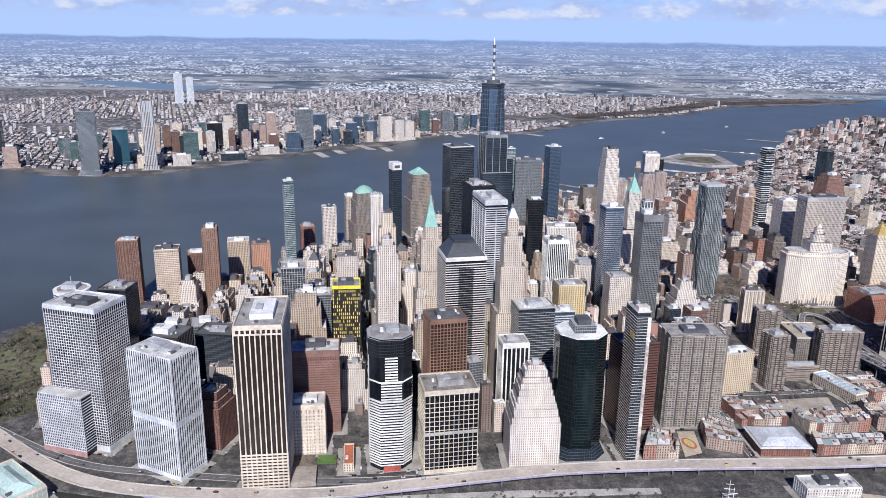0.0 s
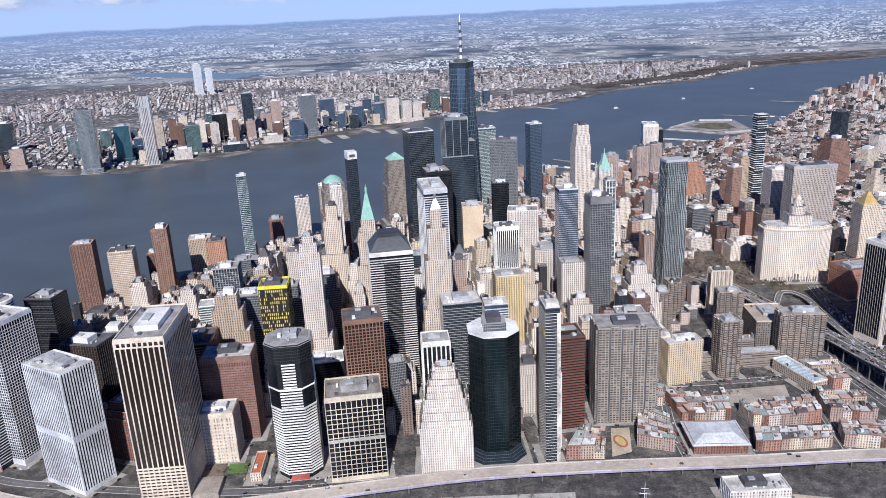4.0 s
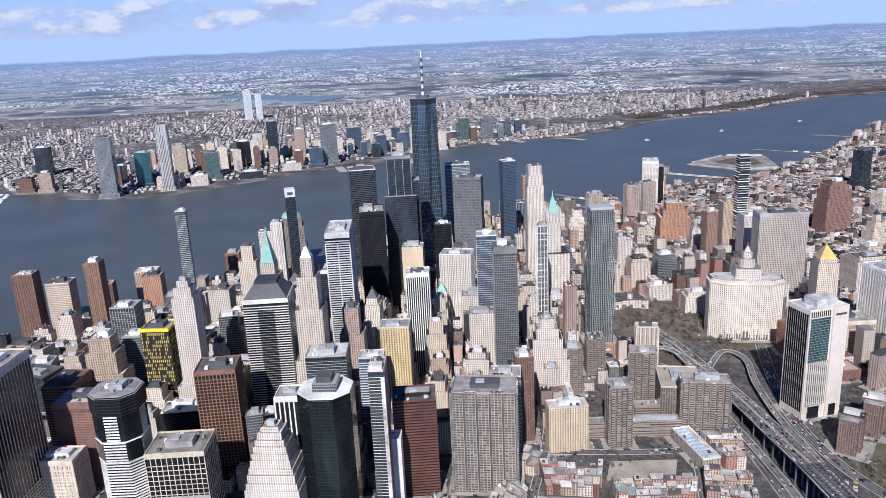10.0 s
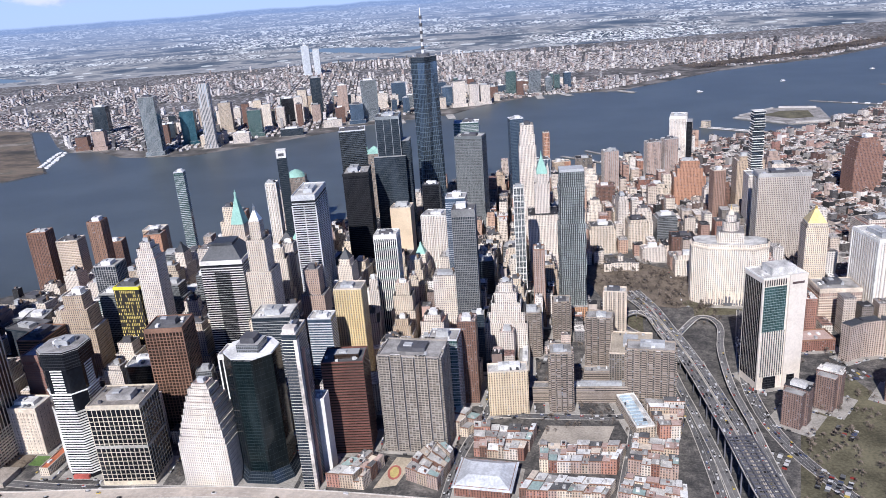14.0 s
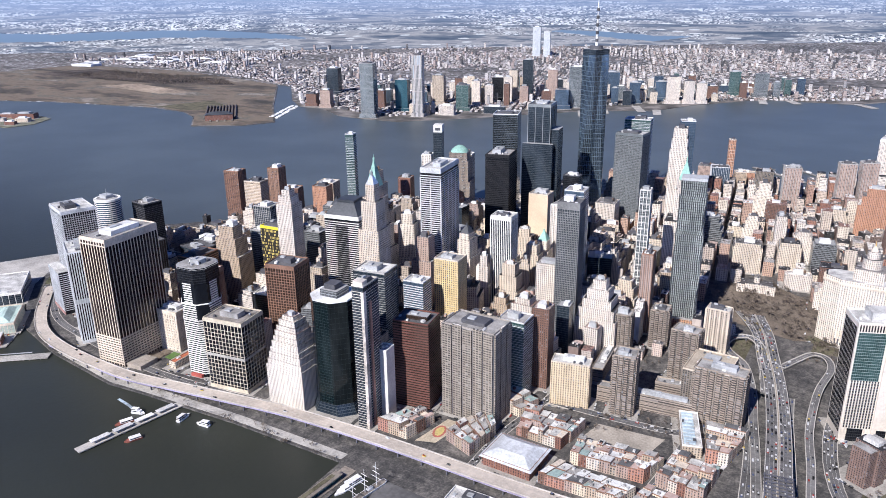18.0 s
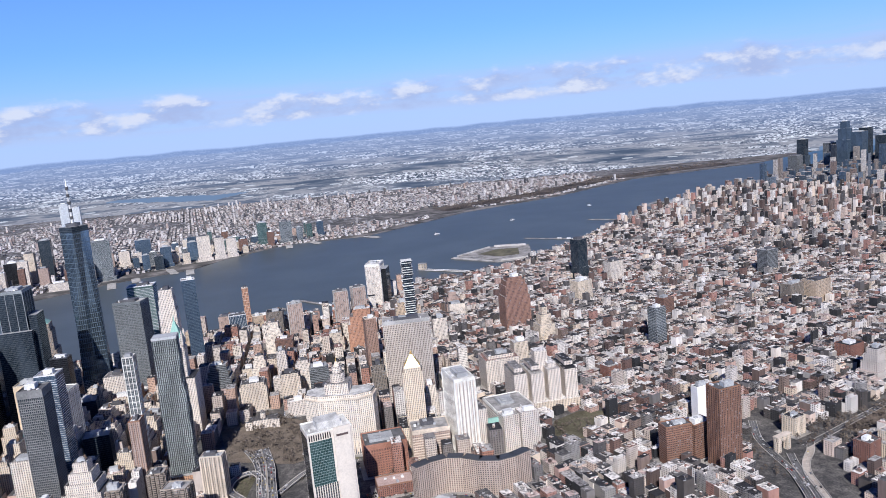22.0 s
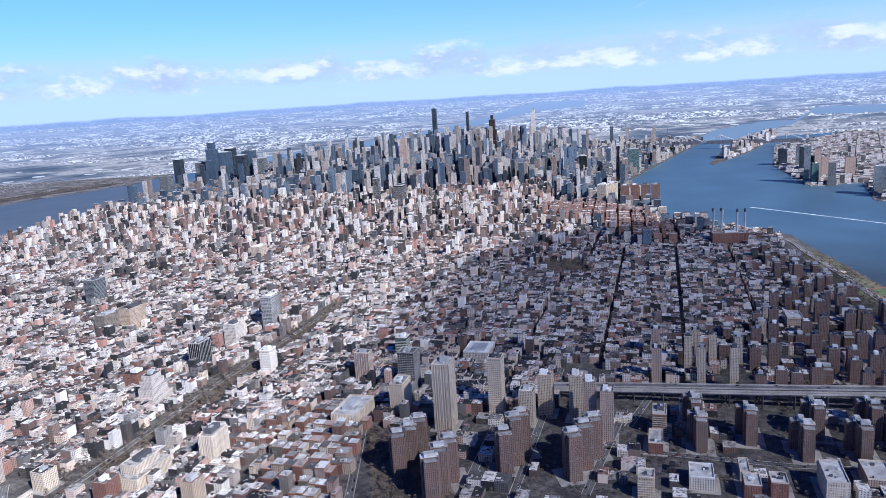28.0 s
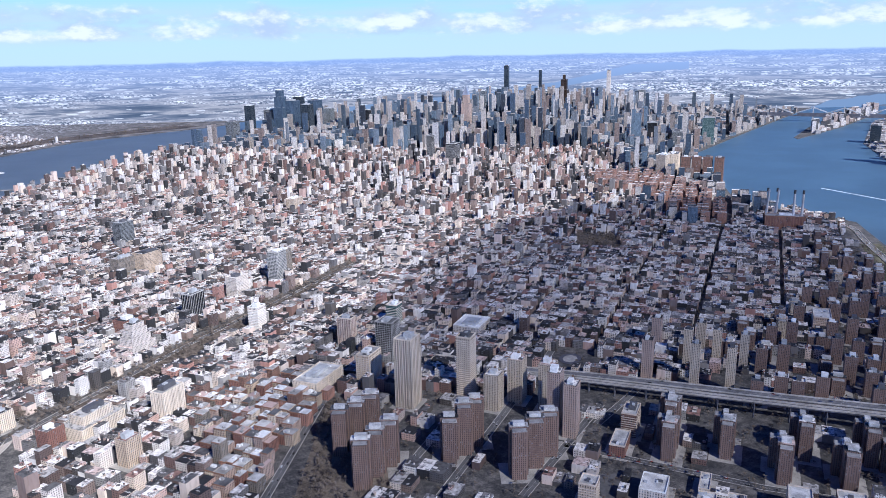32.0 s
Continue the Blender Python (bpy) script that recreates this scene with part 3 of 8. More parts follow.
def slab_tower(name, label, x, y, yaw, w, d, h, skin, wallm=None, style="", bay=3.0, floor=2.7, pw=0.9, bh=1.0, roofm=None, cap=0.0, base=0.0,
               kit=4, big=True, category="office tower", single=False, boxm=None, group=""):
    """A rectangular tower from its front left corner. style: letters p (piers), b (bands)."""
    t = thing(name, label, category, at(x, y, yaw), group)
    take(x + (w * math.cos(radians(yaw)) - d * math.sin(radians(yaw))) / 2, y + (w * math.sin(radians(yaw)) + d * math.cos(radians(yaw))) / 2, w, d, radians(yaw))
    part("body", MB().box(0, 0, 0, w, d, h - cap), skin, t)
    if cap:
        part("cornice", MB().box(-0.4, -0.4, h - cap, w + 0.4, d + 0.4, h), wallm or skin, t)
    if base:
        part("base", MB().box(-0.5, -0.5, 0, w + 0.5, d + 0.5, base), wallm or skin, t)
    if "b" in style:
        bands(t, w, d, base + floor * 0.5, h - cap - 0.5, floor, bh, 0.18, wallm, single=single)
    if "p" in style:
        ribs(t, w, d, base, h - cap, bay, pw, 0.28, wallm, single=single)
    pm = MB()
    parapet(pm, w, d, h)
    part("parapet", pm, wallm or skin, t)
    part("roof", MB().box(0.8, 0.8, h, w - 0.8, d - 0.8, h + 0.12), roofm or rng.choice((ROOF_GREY, ROOF_DARK, ROOF_PALE)), t)
    rooftop(t, w, d, h, kit, boxm, big=big)
    return t


def bays(t, w, d, h, n, m, material, proud=1.1, fill=0.58, top=1.5):
    """Upright balcony bays standing proud of a dark body: n along the front, m along the sides."""
    for k, (count, length) in enumerate(((n, w), (m, d))):
        step = length / count
        for i in range(count):
            a, b = i * step + step * (1 - fill) / 2, i * step + step * (1 + fill) / 2
            if k == 0:
                part("balcony_bay", MB().box(a, -proud, 0, b, 0, h + top * (i % 2)), material, t)
                part("balcony_bay", MB().box(a, d, 0, b, d + proud, h + top * (i % 2)), material, t)
            else:
                part("balcony_bay", MB().box(-proud, a, 0, 0, b, h + top * (i % 2)), material, t)
                part("balcony_bay", MB().box(w, a, 0, w + proud, b, h + top * (i % 2)), material, t)


def tiered(name, label, x, y, yaw, tiers, skin, category="office tower", tank=True, crown=None, group="", far=False):
    """A stepped masonry tower: tiers of (width, depth, top) about one axis, from its centre."""
    t = thing(name, label, category, at(x, y, yaw), group)
    take(x, y, tiers[0][0], tiers[0][1], radians(yaw))
    z = 0.0
    for i, (w, d, top) in enumerate(tiers):
        part("base" if i == 0 else "setback", MB().box(-w / 2, -d / 2, z, w / 2, d / 2, top), skin, t)
        z = top
        if far:
            continue
        pm = MB()
        parapet(pm, w, d, top, 1.0, 0.6, -w / 2, -d / 2)
        part("parapet", pm, skin, t)
    w, d, top = tiers[-1]
    if crown:
        crown(t, w, d, top)
    elif far:
        part("machine_room", MB().box(-w * 0.28, -d * 0.25, top, w * 0.24, d * 0.3, top + 4), rng.choice((LIGHT_BOX, DARK_BOX, WHITE_BOX)), t)
    else:
        rooftop(t, w, d, top, 2, None, -w / 2, -d / 2)
        if tank and w > 9:
            r = 1.6
            oc = [(r * math.cos(a * math.pi / 4) + w * 0.25, r * math.sin(a * math.pi / 4)) for a in range(8)]
            wt = part("water_tank", MB().prism(oc, top + 2.0, top + 5.5).prism(oc, top + 5.5, top + 7.0, [(w * 0.25, 0)] * 8, cap=False), plain("tank_wood", (0.16, 0.11, 0.08)), t)
            part("tank_stand", MB().box(w * 0.25 - 1.1, -1.1, top, w * 0.25 + 1.1, 1.1, top + 2.0), DARK_BOX, wt)
    return t


def ngon(n, r, cx=0.0, cy=0.0, turn=0.0, sy=1.0):
    return [(cx + r * math.cos(turn + 2 * math.pi * i / n), cy + sy * r * math.sin(turn + 2 * math.pi * i / n)) for i in range(n)]


def chamfer(w, d, c, x0=0.0, y0=0.0):
    return [(x0 + c, y0), (x0 + w - c, y0), (x0 + w, y0 + c), (x0 + w, y0 + d - c), (x0 + w - c, y0 + d), (x0 + c, y0 + d), (x0, y0 + d - c), (x0, y0 + c)]

# ---- the towers of the old harbour end ----
STONE_W = facade("white_stone", [(0.84, 0.775, 0.70)], bay=2.1, floor=2.6, wide=0.44, tall=0.56, lights=0.25)
STONE_C = facade("cream_stone", [(0.78, 0.69, 0.57)], bay=2.2, floor=2.6, wide=0.44, tall=0.55, lights=0.2)
STONE_T = facade("tan_brick", [(0.56, 0.46, 0.36)], bay=2.3, floor=2.6, wide=0.46, tall=0.55)
STONE_P = facade("pink_granite", [(0.50, 0.39, 0.34)], bay=2.3, floor=2.6, wide=0.42, tall=0.52)
BRICK_R = facade("red_brick", [(0.27, 0.14, 0.11)], bay=2.3, floor=2.5, wide=0.42, tall=0.5)
BRICK_B = facade("brown_brick", [(0.22, 0.13, 0.10)], bay=2.2, floor=2.5, wide=0.5, tall=0.5)
BRICK_O = facade("orange_brick", [(0.50, 0.285, 0.195)], bay=2.4, floor=2.7, wide=0.34, tall=0.5)
CONC_G = facade("grey_concrete", [(0.27, 0.24, 0.21)], bay=2.4, floor=2.2, wide=0.6, tall=0.55)
CONC_B = facade("beige_concrete", [(0.56, 0.49, 0.41)], bay=2.6, floor=2.6, wide=0.5, tall=0.5)
WHITE_P = facade("white_panel", [(0.78, 0.725, 0.665)], bay=2.4, floor=2.6, wide=0.50, tall=0.50, lights=0.2)
GLASS_BLK = glassy("black_glass", (0.012, 0.014, 0.018), line=(0.03, 0.03, 0.035), rough=0.10, metal=0.1)
GLASS_BRZ = glassy("bronze_glass", (0.035, 0.022, 0.016), line=(0.06, 0.045, 0.04), rough=0.16, metal=0.15)
GLASS_BLU = glassy("blue_glass", (0.08, 0.125, 0.19), line=(0.10, 0.13, 0.17), metal=0.5)
GLASS_GRN = glassy("green_glass", (0.05, 0.11, 0.11), line=(0.22, 0.27, 0.27), metal=0.4)
GLASS_DK = glassy("dark_glass", (0.028, 0.042, 0.06), line=(0.07, 0.08, 0.09), metal=0.35)
GLASS_SIL = glassy("silver_glass", (0.16, 0.19, 0.21), line=(0.34, 0.35, 0.36), metal=0.6, bay=2.2)
GLASS_GRY = glassy("grey_glass", (0.06, 0.065, 0.07), line=(0.22, 0.23, 0.24), metal=0.35, lh=0.3, lw=0.2)
GLASS_FLAT = glassy("deep_glass", (0.012, 0.014, 0.019), lw=0.0, lh=0.0, rough=0.12, metal=0.1)
BRONZE_FLAT = glassy("deep_bronze_glass", (0.026, 0.018, 0.015), lw=0.0, lh=0.0, rough=0.16, metal=0.1)
BALCONY = facade("balcony_bands", [(0.44, 0.38, 0.33)], (0.035, 0.033, 0.032), 60.0, 2.4, 1.0, 0.52, gl_rough=0.6)
BALCONY_G = facade("grey_balcony_bands", [(0.40, 0.37, 0.33)], (0.04, 0.038, 0.036), 3.0, 2.4, 0.8, 0.5, gl_rough=0.6)
ALU = plain("white_aluminium", (0.66, 0.67, 0.69), 0.45)
BEIGE = plain("beige_stone", (0.66, 0.57, 0.47), 0.75)
WHITE = plain("white_stone_trim", (0.81, 0.775, 0.73), 0.7)
COPPER = plain("green_copper", (0.30, 0.50, 0.43), 0.8, var=0.15, spec=0.15)
GOLD = plain("gilded_tiles", (0.80, 0.55, 0.20), 0.35, 0.6)
SLATE = plain("dark_slate", (0.06, 0.065, 0.075), 0.5)
BROWN_ST = plain("brown_stone", (0.27, 0.15, 0.10), 0.7)
GREY_ST = plain("grey_stone", (0.40, 0.39, 0.38), 0.75)
BRONZE = plain("bronze_metal", (0.11, 0.075, 0.055), 0.5)
SILVER = plain("silver_metal", (0.55, 0.57, 0.60), 0.35, 0.7)

PLAZA = plain("plaza_stone", (0.34, 0.30, 0.26), 0.85, var=0.25, scale=0.4)

# gridded white tower with its lower wing
t = slab_tower("office_tower", "pale grey gridded office tower with a low wing by the water", -352, 620, -16, 54, 40, 137, GLASS_FLAT, ALU, "pb", 2.6, 2.7, 0.5, 0.62, ROOF_PALE, 3.0, 6.0, boxm=DARK_BOX)
part("lower_wing", MB().box(-6, -13, 0, 40, 0, 57), GLASS_BLK, t)
wb = MB()
for i in range(19):
    wb.box(-6.2, -13.2, 5 + i * 2.7, 40.2, -0.2, 5.85 + i * 2.7)
part("wing_spandrel_layer", wb, ALU, t)["kind"] = "stuff"
wp = MB()
for i in range(24):
    wp.box(-6.2 + i * 2, -13.5, 5, -5.6 + i * 2, -13.0, 57)
part("wing_mullion_layer", wp, ALU, t)["kind"] = "stuff"
part("wing_roof", MB().box(-6, -13, 57, 40, -0.2, 58), ROOF_PALE, t)
part("arcade_wall", MB().box(-6.6, -13.8, 0, 40.6, -12.8, 5), plain("pink_paving", (0.42, 0.26, 0.24)), t)

t = slab_tower("office_tower", "white vertical-ribbed office tower with blue-grey windows", -265, 582, -26, 50, 30, 112, GLASS_FLAT, ALU, "p", 2.5, 2.7, 1.25, 0.9, ROOF_PALE, 0, 4, boxm=LIGHT_BOX, single=True)
part("plant_band", MB().box(-0.2, -0.2, 50, 50.2, 30.2, 56), plain("band_grey", (0.50, 0.51, 0.55)), t)
part("top_band", MB().box(-0.2, -0.2, 107, 50.2, 30.2, 110), GLASS_FLAT, t)
rooftop(t, 46, 26, 112.2, 9, LIGHT_BOX, 2, 2)
t = slab_tower("office_tower", "tall brown-glass office tower with cream stone piers", -164, 547, 7, 38, 70, 147, BRONZE_FLAT, BEIGE, "p", 4.2, 2.7, 1.0, 0.9, ROOF_GREY, 7.0, 0, boxm=WHITE_BOX, single=True)
bands(t, 38, 70, 3, 36, 3.0, 1.3, 0.75, BEIGE, "base_band", single=True)
wn = MB()
for i in range(9):
    wn.box(2 + i * 4.1, -0.46, 141.5, 4.6 + i * 4.1, -0.36, 144.5)
part("crown_window", wn, GLASS_BRZ, t)
part("elevated_plaza", MB().box(38.4, 2, 0, 60, 26, 5), PLAZA, t)

# striped tower with dark chamfered corners
t = thing("office_tower", "white-banded dark glass office tower with chamfered corners", "office tower", at(-60, 580, 9))
take(-42, 604, 38, 38, radians(9))
part("body", MB().prism(chamfer(37, 37, 9), 0, 124), GLASS_FLAT, t)
bm = MB()
for i in range(42):
    z = 4 + i * 2.55
    if z < 66:
        bm.prism(chamfer(37.5, 37.5, 8.8, -0.25, -0.25), z, z + 1.25)
    elif z < 108:
        e = 9.5 if z < 84 else 13.0
        bm.box(e, -0.3, z, 37 - e, 37.3, z + 1.25).box(-0.3, e, z, 37.3, 37 - e, z + 1.25)
part("white_band_layer", bm, WHITE, t)["kind"] = "stuff"
for zz in (66, 84):
    part("diagonal_ledge", MB().prism(chamfer(38.2, 38.2, 9, -0.6, -0.6), zz, zz + 1.0), WHITE, t)
part("corner_glass", MB().prism(chamfer(38.6, 38.6, 9, -0.8, -0.8), 108, 123), GLASS_BLK, t)
part("roof", MB().prism(chamfer(33, 33, 8, 2, 2), 124, 124.5), ROOF_GREY, t)
rooftop(t, 26, 26, 124.5, 7, LIGHT_BOX, 5, 5)
part("entrance_canopy", MB().box(11, -3, 0, 26, 0, 3.5), plain("red_canopy", (0.40, 0.10, 0.08)), t)

t = slab_tower("office_block", "bronze gridded office block with a flat roof", -13, 576, 11, 47, 36, 78, GLASS_FLAT, plain("cream_grid", (0.60, 0.53, 0.42), 0.6), "pb", 4.3, 4.4, 0.55, 0.55, plain("stained_gravel", (0.24, 0.22, 0.20), 0.9, var=0.4, scale=0.5), 3.0, 4.0, kit=9, boxm=ROOF_GREY, single=True)
part("plant_band", MB().box(-0.32, -0.32, 37, 47.32, 36.32, 40), plain("louvre_grey", (0.42, 0.40, 0.36), 0.7), t)

# white ziggurat
zig = [(45, 36, 42), (42, 34, 48), (39, 32, 55), (36, 30, 60), (33, 28, 67), (30, 25, 72), (27, 23, 78), (24, 20, 83), (20, 17, 89), (14, 12, 93)]
t = tiered("office_tower", "white stone stepped office tower like a ziggurat", 83, 607, 4, zig, facade("white_zigzag_stone", [(0.84, 0.785, 0.715)], bay=1.9, floor=2.5, wide=0.42, tall=0.48, lights=0.3), tank=False)

# dark octagon
t = thing("office_tower", "near-black glass octagonal office tower with an open roof ring", "office tower", at(106, 600, 6))
take(127, 622, 44, 44, radians(7))
oct8 = chamfer(43, 43, 12)
part("body", MB().prism(oct8, 0, 118), glassy("bottle_glass", (0.012, 0.017, 0.019), 3.4, 5.4, (0.016, 0.021, 0.023), 0.03, 0.04, 0.08, 0.25, 0.35), t)
part("lobby", MB().prism(chamfer(52, 47, 12, -4, -2), 0, 11, chamfer(43, 43, 12)), GLASS_DK, t)
part("roof_terrace", MB().prism(chamfer(42.4, 42.4, 11.8, 0.3, 0.3), 118, 119.2), WHITE_BOX, t)
part("green_facet", MB().box(14, -0.15, 12, 29, 0.0, 117), glassy("green_strip_glass", (0.012, 0.023, 0.026), 2.0, 3.0, (0.018, 0.029, 0.032), 0.05, 0.10, 0.08, 0.4), t)
part("machine_room", MB().box(13, 11, 119.2, 32, 31, 126), GLASS_GRY, t)
part("machine_cap", MB().box(16, 14, 126, 28, 27, 131), DARK_BOX, t)
rooftop(t, 30, 30, 119.2, 4, LIGHT_BOX, 6, 6, False)

# slim unfinished tower
t = slab_tower("residential_tower", "slim pale concrete and dark glass tower under construction", 168, 600, 8, 12, 26, 144, GLASS_DK, plain("raw_concrete", (0.60, 0.55, 0.50), 0.85), "b", 3.0, 2.7, 0.8, 0.45, ROOF_GREY, 0, 0, category="residential tower", single=True)
part("lift_core", MB().box(9.6, -0.6, 0, 12.5, 4, 139), plain("core_concrete", (0.62, 0.56, 0.50), 0.85, var=0.3), t)
part("site_hoist", MB().box(12, 8, 0, 13.6, 11, 128), plain("hoist_red", (0.46, 0.26, 0.20), 0.7), t)
part("open_top_frame", MB().box(1, 1, 144, 11, 9, 149), plain("raw_concrete", (0.60, 0.55, 0.50)), t)
part("tarpaulin", MB().box(-0.6, 3, 118, -0.2, 12, 124), plain("yellow_sheet", (0.52, 0.40, 0.14)), t)
slab_tower("office_tower", "reddish-brown glass office tower with rounded corners", 172, 652, 12, 37, 30, 91, GLASS_BRZ, plain("maroon_panel", (0.17, 0.075, 0.06), 0.5), "b", 3, 2.7, 0.8, 1.3, ROOF_DARK, 0, 0, kit=5, boxm=GLASS_BRZ, single=True)
# body coloured dark to give the recesses between the bays their shade
t = slab_tower("apartment_tower", "grey concrete apartment slab with stacked balconies", 220, 666, 2, 55, 34, 95, DARK_BOX, plain("grey_balcony", (0.33, 0.30, 0.27), 0.85), "", 2.6, 2.4, 0.8, 0.9, ROOF_GREY, 0, 0, category="apartment tower", kit=6)
bays(t, 55, 34, 95, 5, 3, BALCONY_G, 1.6, 0.86, 2.5)
tiered("residential_tower", "rust-brown tower under construction", 276, 766, 8, [(18, 20, 88)], BRICK_B, "residential tower")
tiered("residential_tower", "slim dark glass tower", 272, 828, 8, [(14, 16, 66)], GLASS_DK, "residential tower", tank=False)
slab_tower("residential_tower", "blue-green glass residential tower", 248, 722, 4, 28, 24, 84, GLASS_GRN, ALU, "b", 3, 2.7, 0.8, 0.5, category="residential tower")
slab_tower("apartment_block", "yellow brick hospital block with a pale roof", 301, 735, 14, 38, 18, 46, facade("yellow_brick", [(0.74, 0.62, 0.44)], bay=2.4, floor=2.6, wide=0.4, tall=0.5), BEIGE, "", roofm=ROOF_PALE, category="hospital block")
SBG = [(358, 750, 10, 21, 21, 62), (427, 778, 0, 45, 20, 57), (383, 848, -4, 27, 20, 56), (315, 860, 8, 19, 20, 52), (342, 907, 8, 19, 20, 46)]
for x, y, a, w, d, h in SBG:
    t = slab_tower("apartment_tower", "grey-brown concrete apartment tower with balcony bays", x, y, a, w, d, h, CONC_G, plain("balcony_concrete", (0.34, 0.29, 0.24), 0.85), "", 2.8, 2.4, 0.9, 0.8, ROOF_GREY, 0, 0, category="apartment tower", group="housing towers by the bridge ramp")
    bays(t, w, d, h, 7 if w > 30 else 4, 3, BALCONY, 1.3, 0.6, 1.2)
for x, y, a, w, d, h in [(338, 765, 8, 120, 12, 16), (385, 800, 8, 60, 12, 18), (330, 800, 98, 70, 12, 15)]:
    slab_tower("apartment_row", "low brown concrete apartment row with long balconies", x, y, a, w, d, h, BALCONY, plain("balcony_concrete", (0.34, 0.29, 0.24), 0.85), "b", 2.8, 3.2, 0.9, 0.9, ROOF_GREY, 0, 0, category="apartment row")
slab_tower("college_block", "pale concrete college block beside the ramps", 397, 925, 0, 25, 16, 54, CONC_B, BEIGE, "p", 5, 3, 1.5, 1, category="college building")
slab_tower("college_annex", "broad concrete college building with a tan roof", 410, 801, 0, 41, 50, 40, CONC_G, BEIGE, "", roofm=plain("tan_roof", (0.46, 0.40, 0.32), 0.9), category="college building")

slab_tower("office_tower", "slim white windowless office tower between taller ones", 172, 624, 8, 12, 15, 72, plain("white_render", (0.72, 0.70, 0.67), 0.8, var=0.1), WHITE, "", roofm=ROOF_PALE, kit=2, big=False)

# rippling steel tower
t = thing("residential_tower", "rippling stainless steel residential tower on a brick base", "residential tower", at(357, 978, 12))
take(357, 978, 40, 34, radians(12))
part("brick_base", MB().box(-22, -18, 0, 22, 18, 18), facade("orange_base_brick", [(0.50, 0.30, 0.19)]), t)
RIPPLE = glassy("rippled_steel", (0.34, 0.37, 0.36), bay=2.3, floor=2.96, line=(0.035, 0.04, 0.045), lw=0.46, lh=0.2, rough=0.4, metal=0.15)
for i in range(56):
    z = 18 + i * 2.96
    f = 1 if z < 120 else (0.94 if z < 165 else 0.88)
    pl = []
    for (ax, ay), (bx, by) in (((-15, -12), (15, -12)), ((15, -12), (15, 12)), ((15, 12), (-15, 12)), ((-15, 12), (-15, -12))):
        for k in range(8):
            q = k / 8
            wv = 0.9 * math.sin(q * 19 + i * 0.35 + ax) + 0.6 * math.sin(q * 8 - i * 0.21)
            px, py = ax + (bx - ax) * q, ay + (by - ay) * q
            nx, ny = (by - ay), -(bx - ax)
            l = math.hypot(nx, ny)
            pl.append(((px + nx / l * wv) * f, (py + ny / l * wv) * f))
    part("storey", MB().prism(pl, z, z + 2.9), RIPPLE, t)
part("roof_frame", MB().box(-14, -10, 184, 14, 10, 187), LIGHT_BOX, t)

tiered("office_block", "broad cream stone office building with many setbacks", 296, 868, 6, [(46, 36, 44), (40, 32, 56), (32, 28, 66), (24, 22, 77), (15, 14, 87)], STONE_W)
slab_tower("residential_tower", "dark gridded concrete residential tower with arched windows", 240, 868, 9, 25, 25, 166, GLASS_DK, plain("dark_precast", (0.20, 0.20, 0.20), 0.8), "pb", 1.9, 2.7, 0.5, 0.9, ROOF_DARK, 7, 0, category="residential tower", kit=2)
slab_tower("office_block", "broad white office block with punched windows", 150, 1040, -3, 42, 30, 108, WHITE_P, WHITE, "p", 4, 2.7, 0.5, 1, boxm=WHITE_BOX)
t = slab_tower("office_tower", "silver and black banded slab office tower", 51, 872, 12, 27, 62, 181, GLASS_BLK, plain("bright_aluminium", (0.60, 0.61, 0.62), 0.4), "b", 3, 2.75, 0.7, 1.25, ROOF_PALE, 5, 0, kit=8, boxm=LIGHT_BOX)
ribs(t, 27, 62, 0, 170, 13.5, 1.0, 0.8, plain("bright_aluminium", (0.6, 0.61, 0.62)), "column")
slab_tower("office_tower", "black steel office tower with a flat roof", 41, 1047, 15, 35, 46, 164, GLASS_BLK, plain("black_steel", (0.02, 0.02, 0.022), 0.45), "b", 3, 2.75, 0.7, 0.9, ROOF_GREY, 3, 0, kit=8, boxm=LIGHT_BOX)
slab_tower("office_tower", "tall mirror-glass office tower beside the water", 11, 1120, 20, 38, 36, 209, glassy("smoke_glass", (0.07, 0.085, 0.10), line=(0.10, 0.115, 0.13), metal=0.75, rough=0.06), ALU, "", kit=2, boxm=DARK_BOX)
t = slab_tower("office_tower", "dark glass office tower with steel cross braces", 64, 1132, 13, 34, 40, 226, GLASS_DK, plain("brace_steel", (0.26, 0.28, 0.29), 0.5), "p", 11.2, 2.7, 0.8, 1, ROOF_DARK, 3, 0, kit=6, boxm=LIGHT_BOX)
part("lower_block", MB().box(-6, -8, 0, 40, 0, 170), GLASS_DK, t)
part("side_block", MB().box(34, 4, 0, 46, 36, 190), GLASS_DK, t)

# tallest tower, tapering with cut corners
t = thing("skyscraper", "tapering blue glass skyscraper with a spire", "skyscraper", at(85, 1328, 20))
take(85, 1328, 48, 48, radians(20))
s = 21.5
base8 = [(-s, -s), (0, -s), (s, -s), (s, 0), (s, s), (0, s), (-s, s), (-s, 0)]
top8 = [(-s / 2, -s / 2), (0, -s), (s / 2, -s / 2), (s, 0), (s / 2, s / 2), (0, s), (-s / 2, s / 2), (-s, 0)]
part("plinth", MB().box(-s, -s, 0, s, s, 40), GLASS_SIL, t)
part("shaft", MB().prism(base8, 40, 284, top8), glassy("sky_glass", (0.13, 0.175, 0.225), bay=3.1, floor=7.8, line=(0.10, 0.135, 0.17), metal=0.8, rough=0.10, lh=0.10, lw=0.14, vary=0.35), t)
part("crown", MB().prism(top8, 284, 293), GLASS_DK, t)
part("ring", MB().prism(ngon(16, 11), 293, 298), DARK_BOX, t)
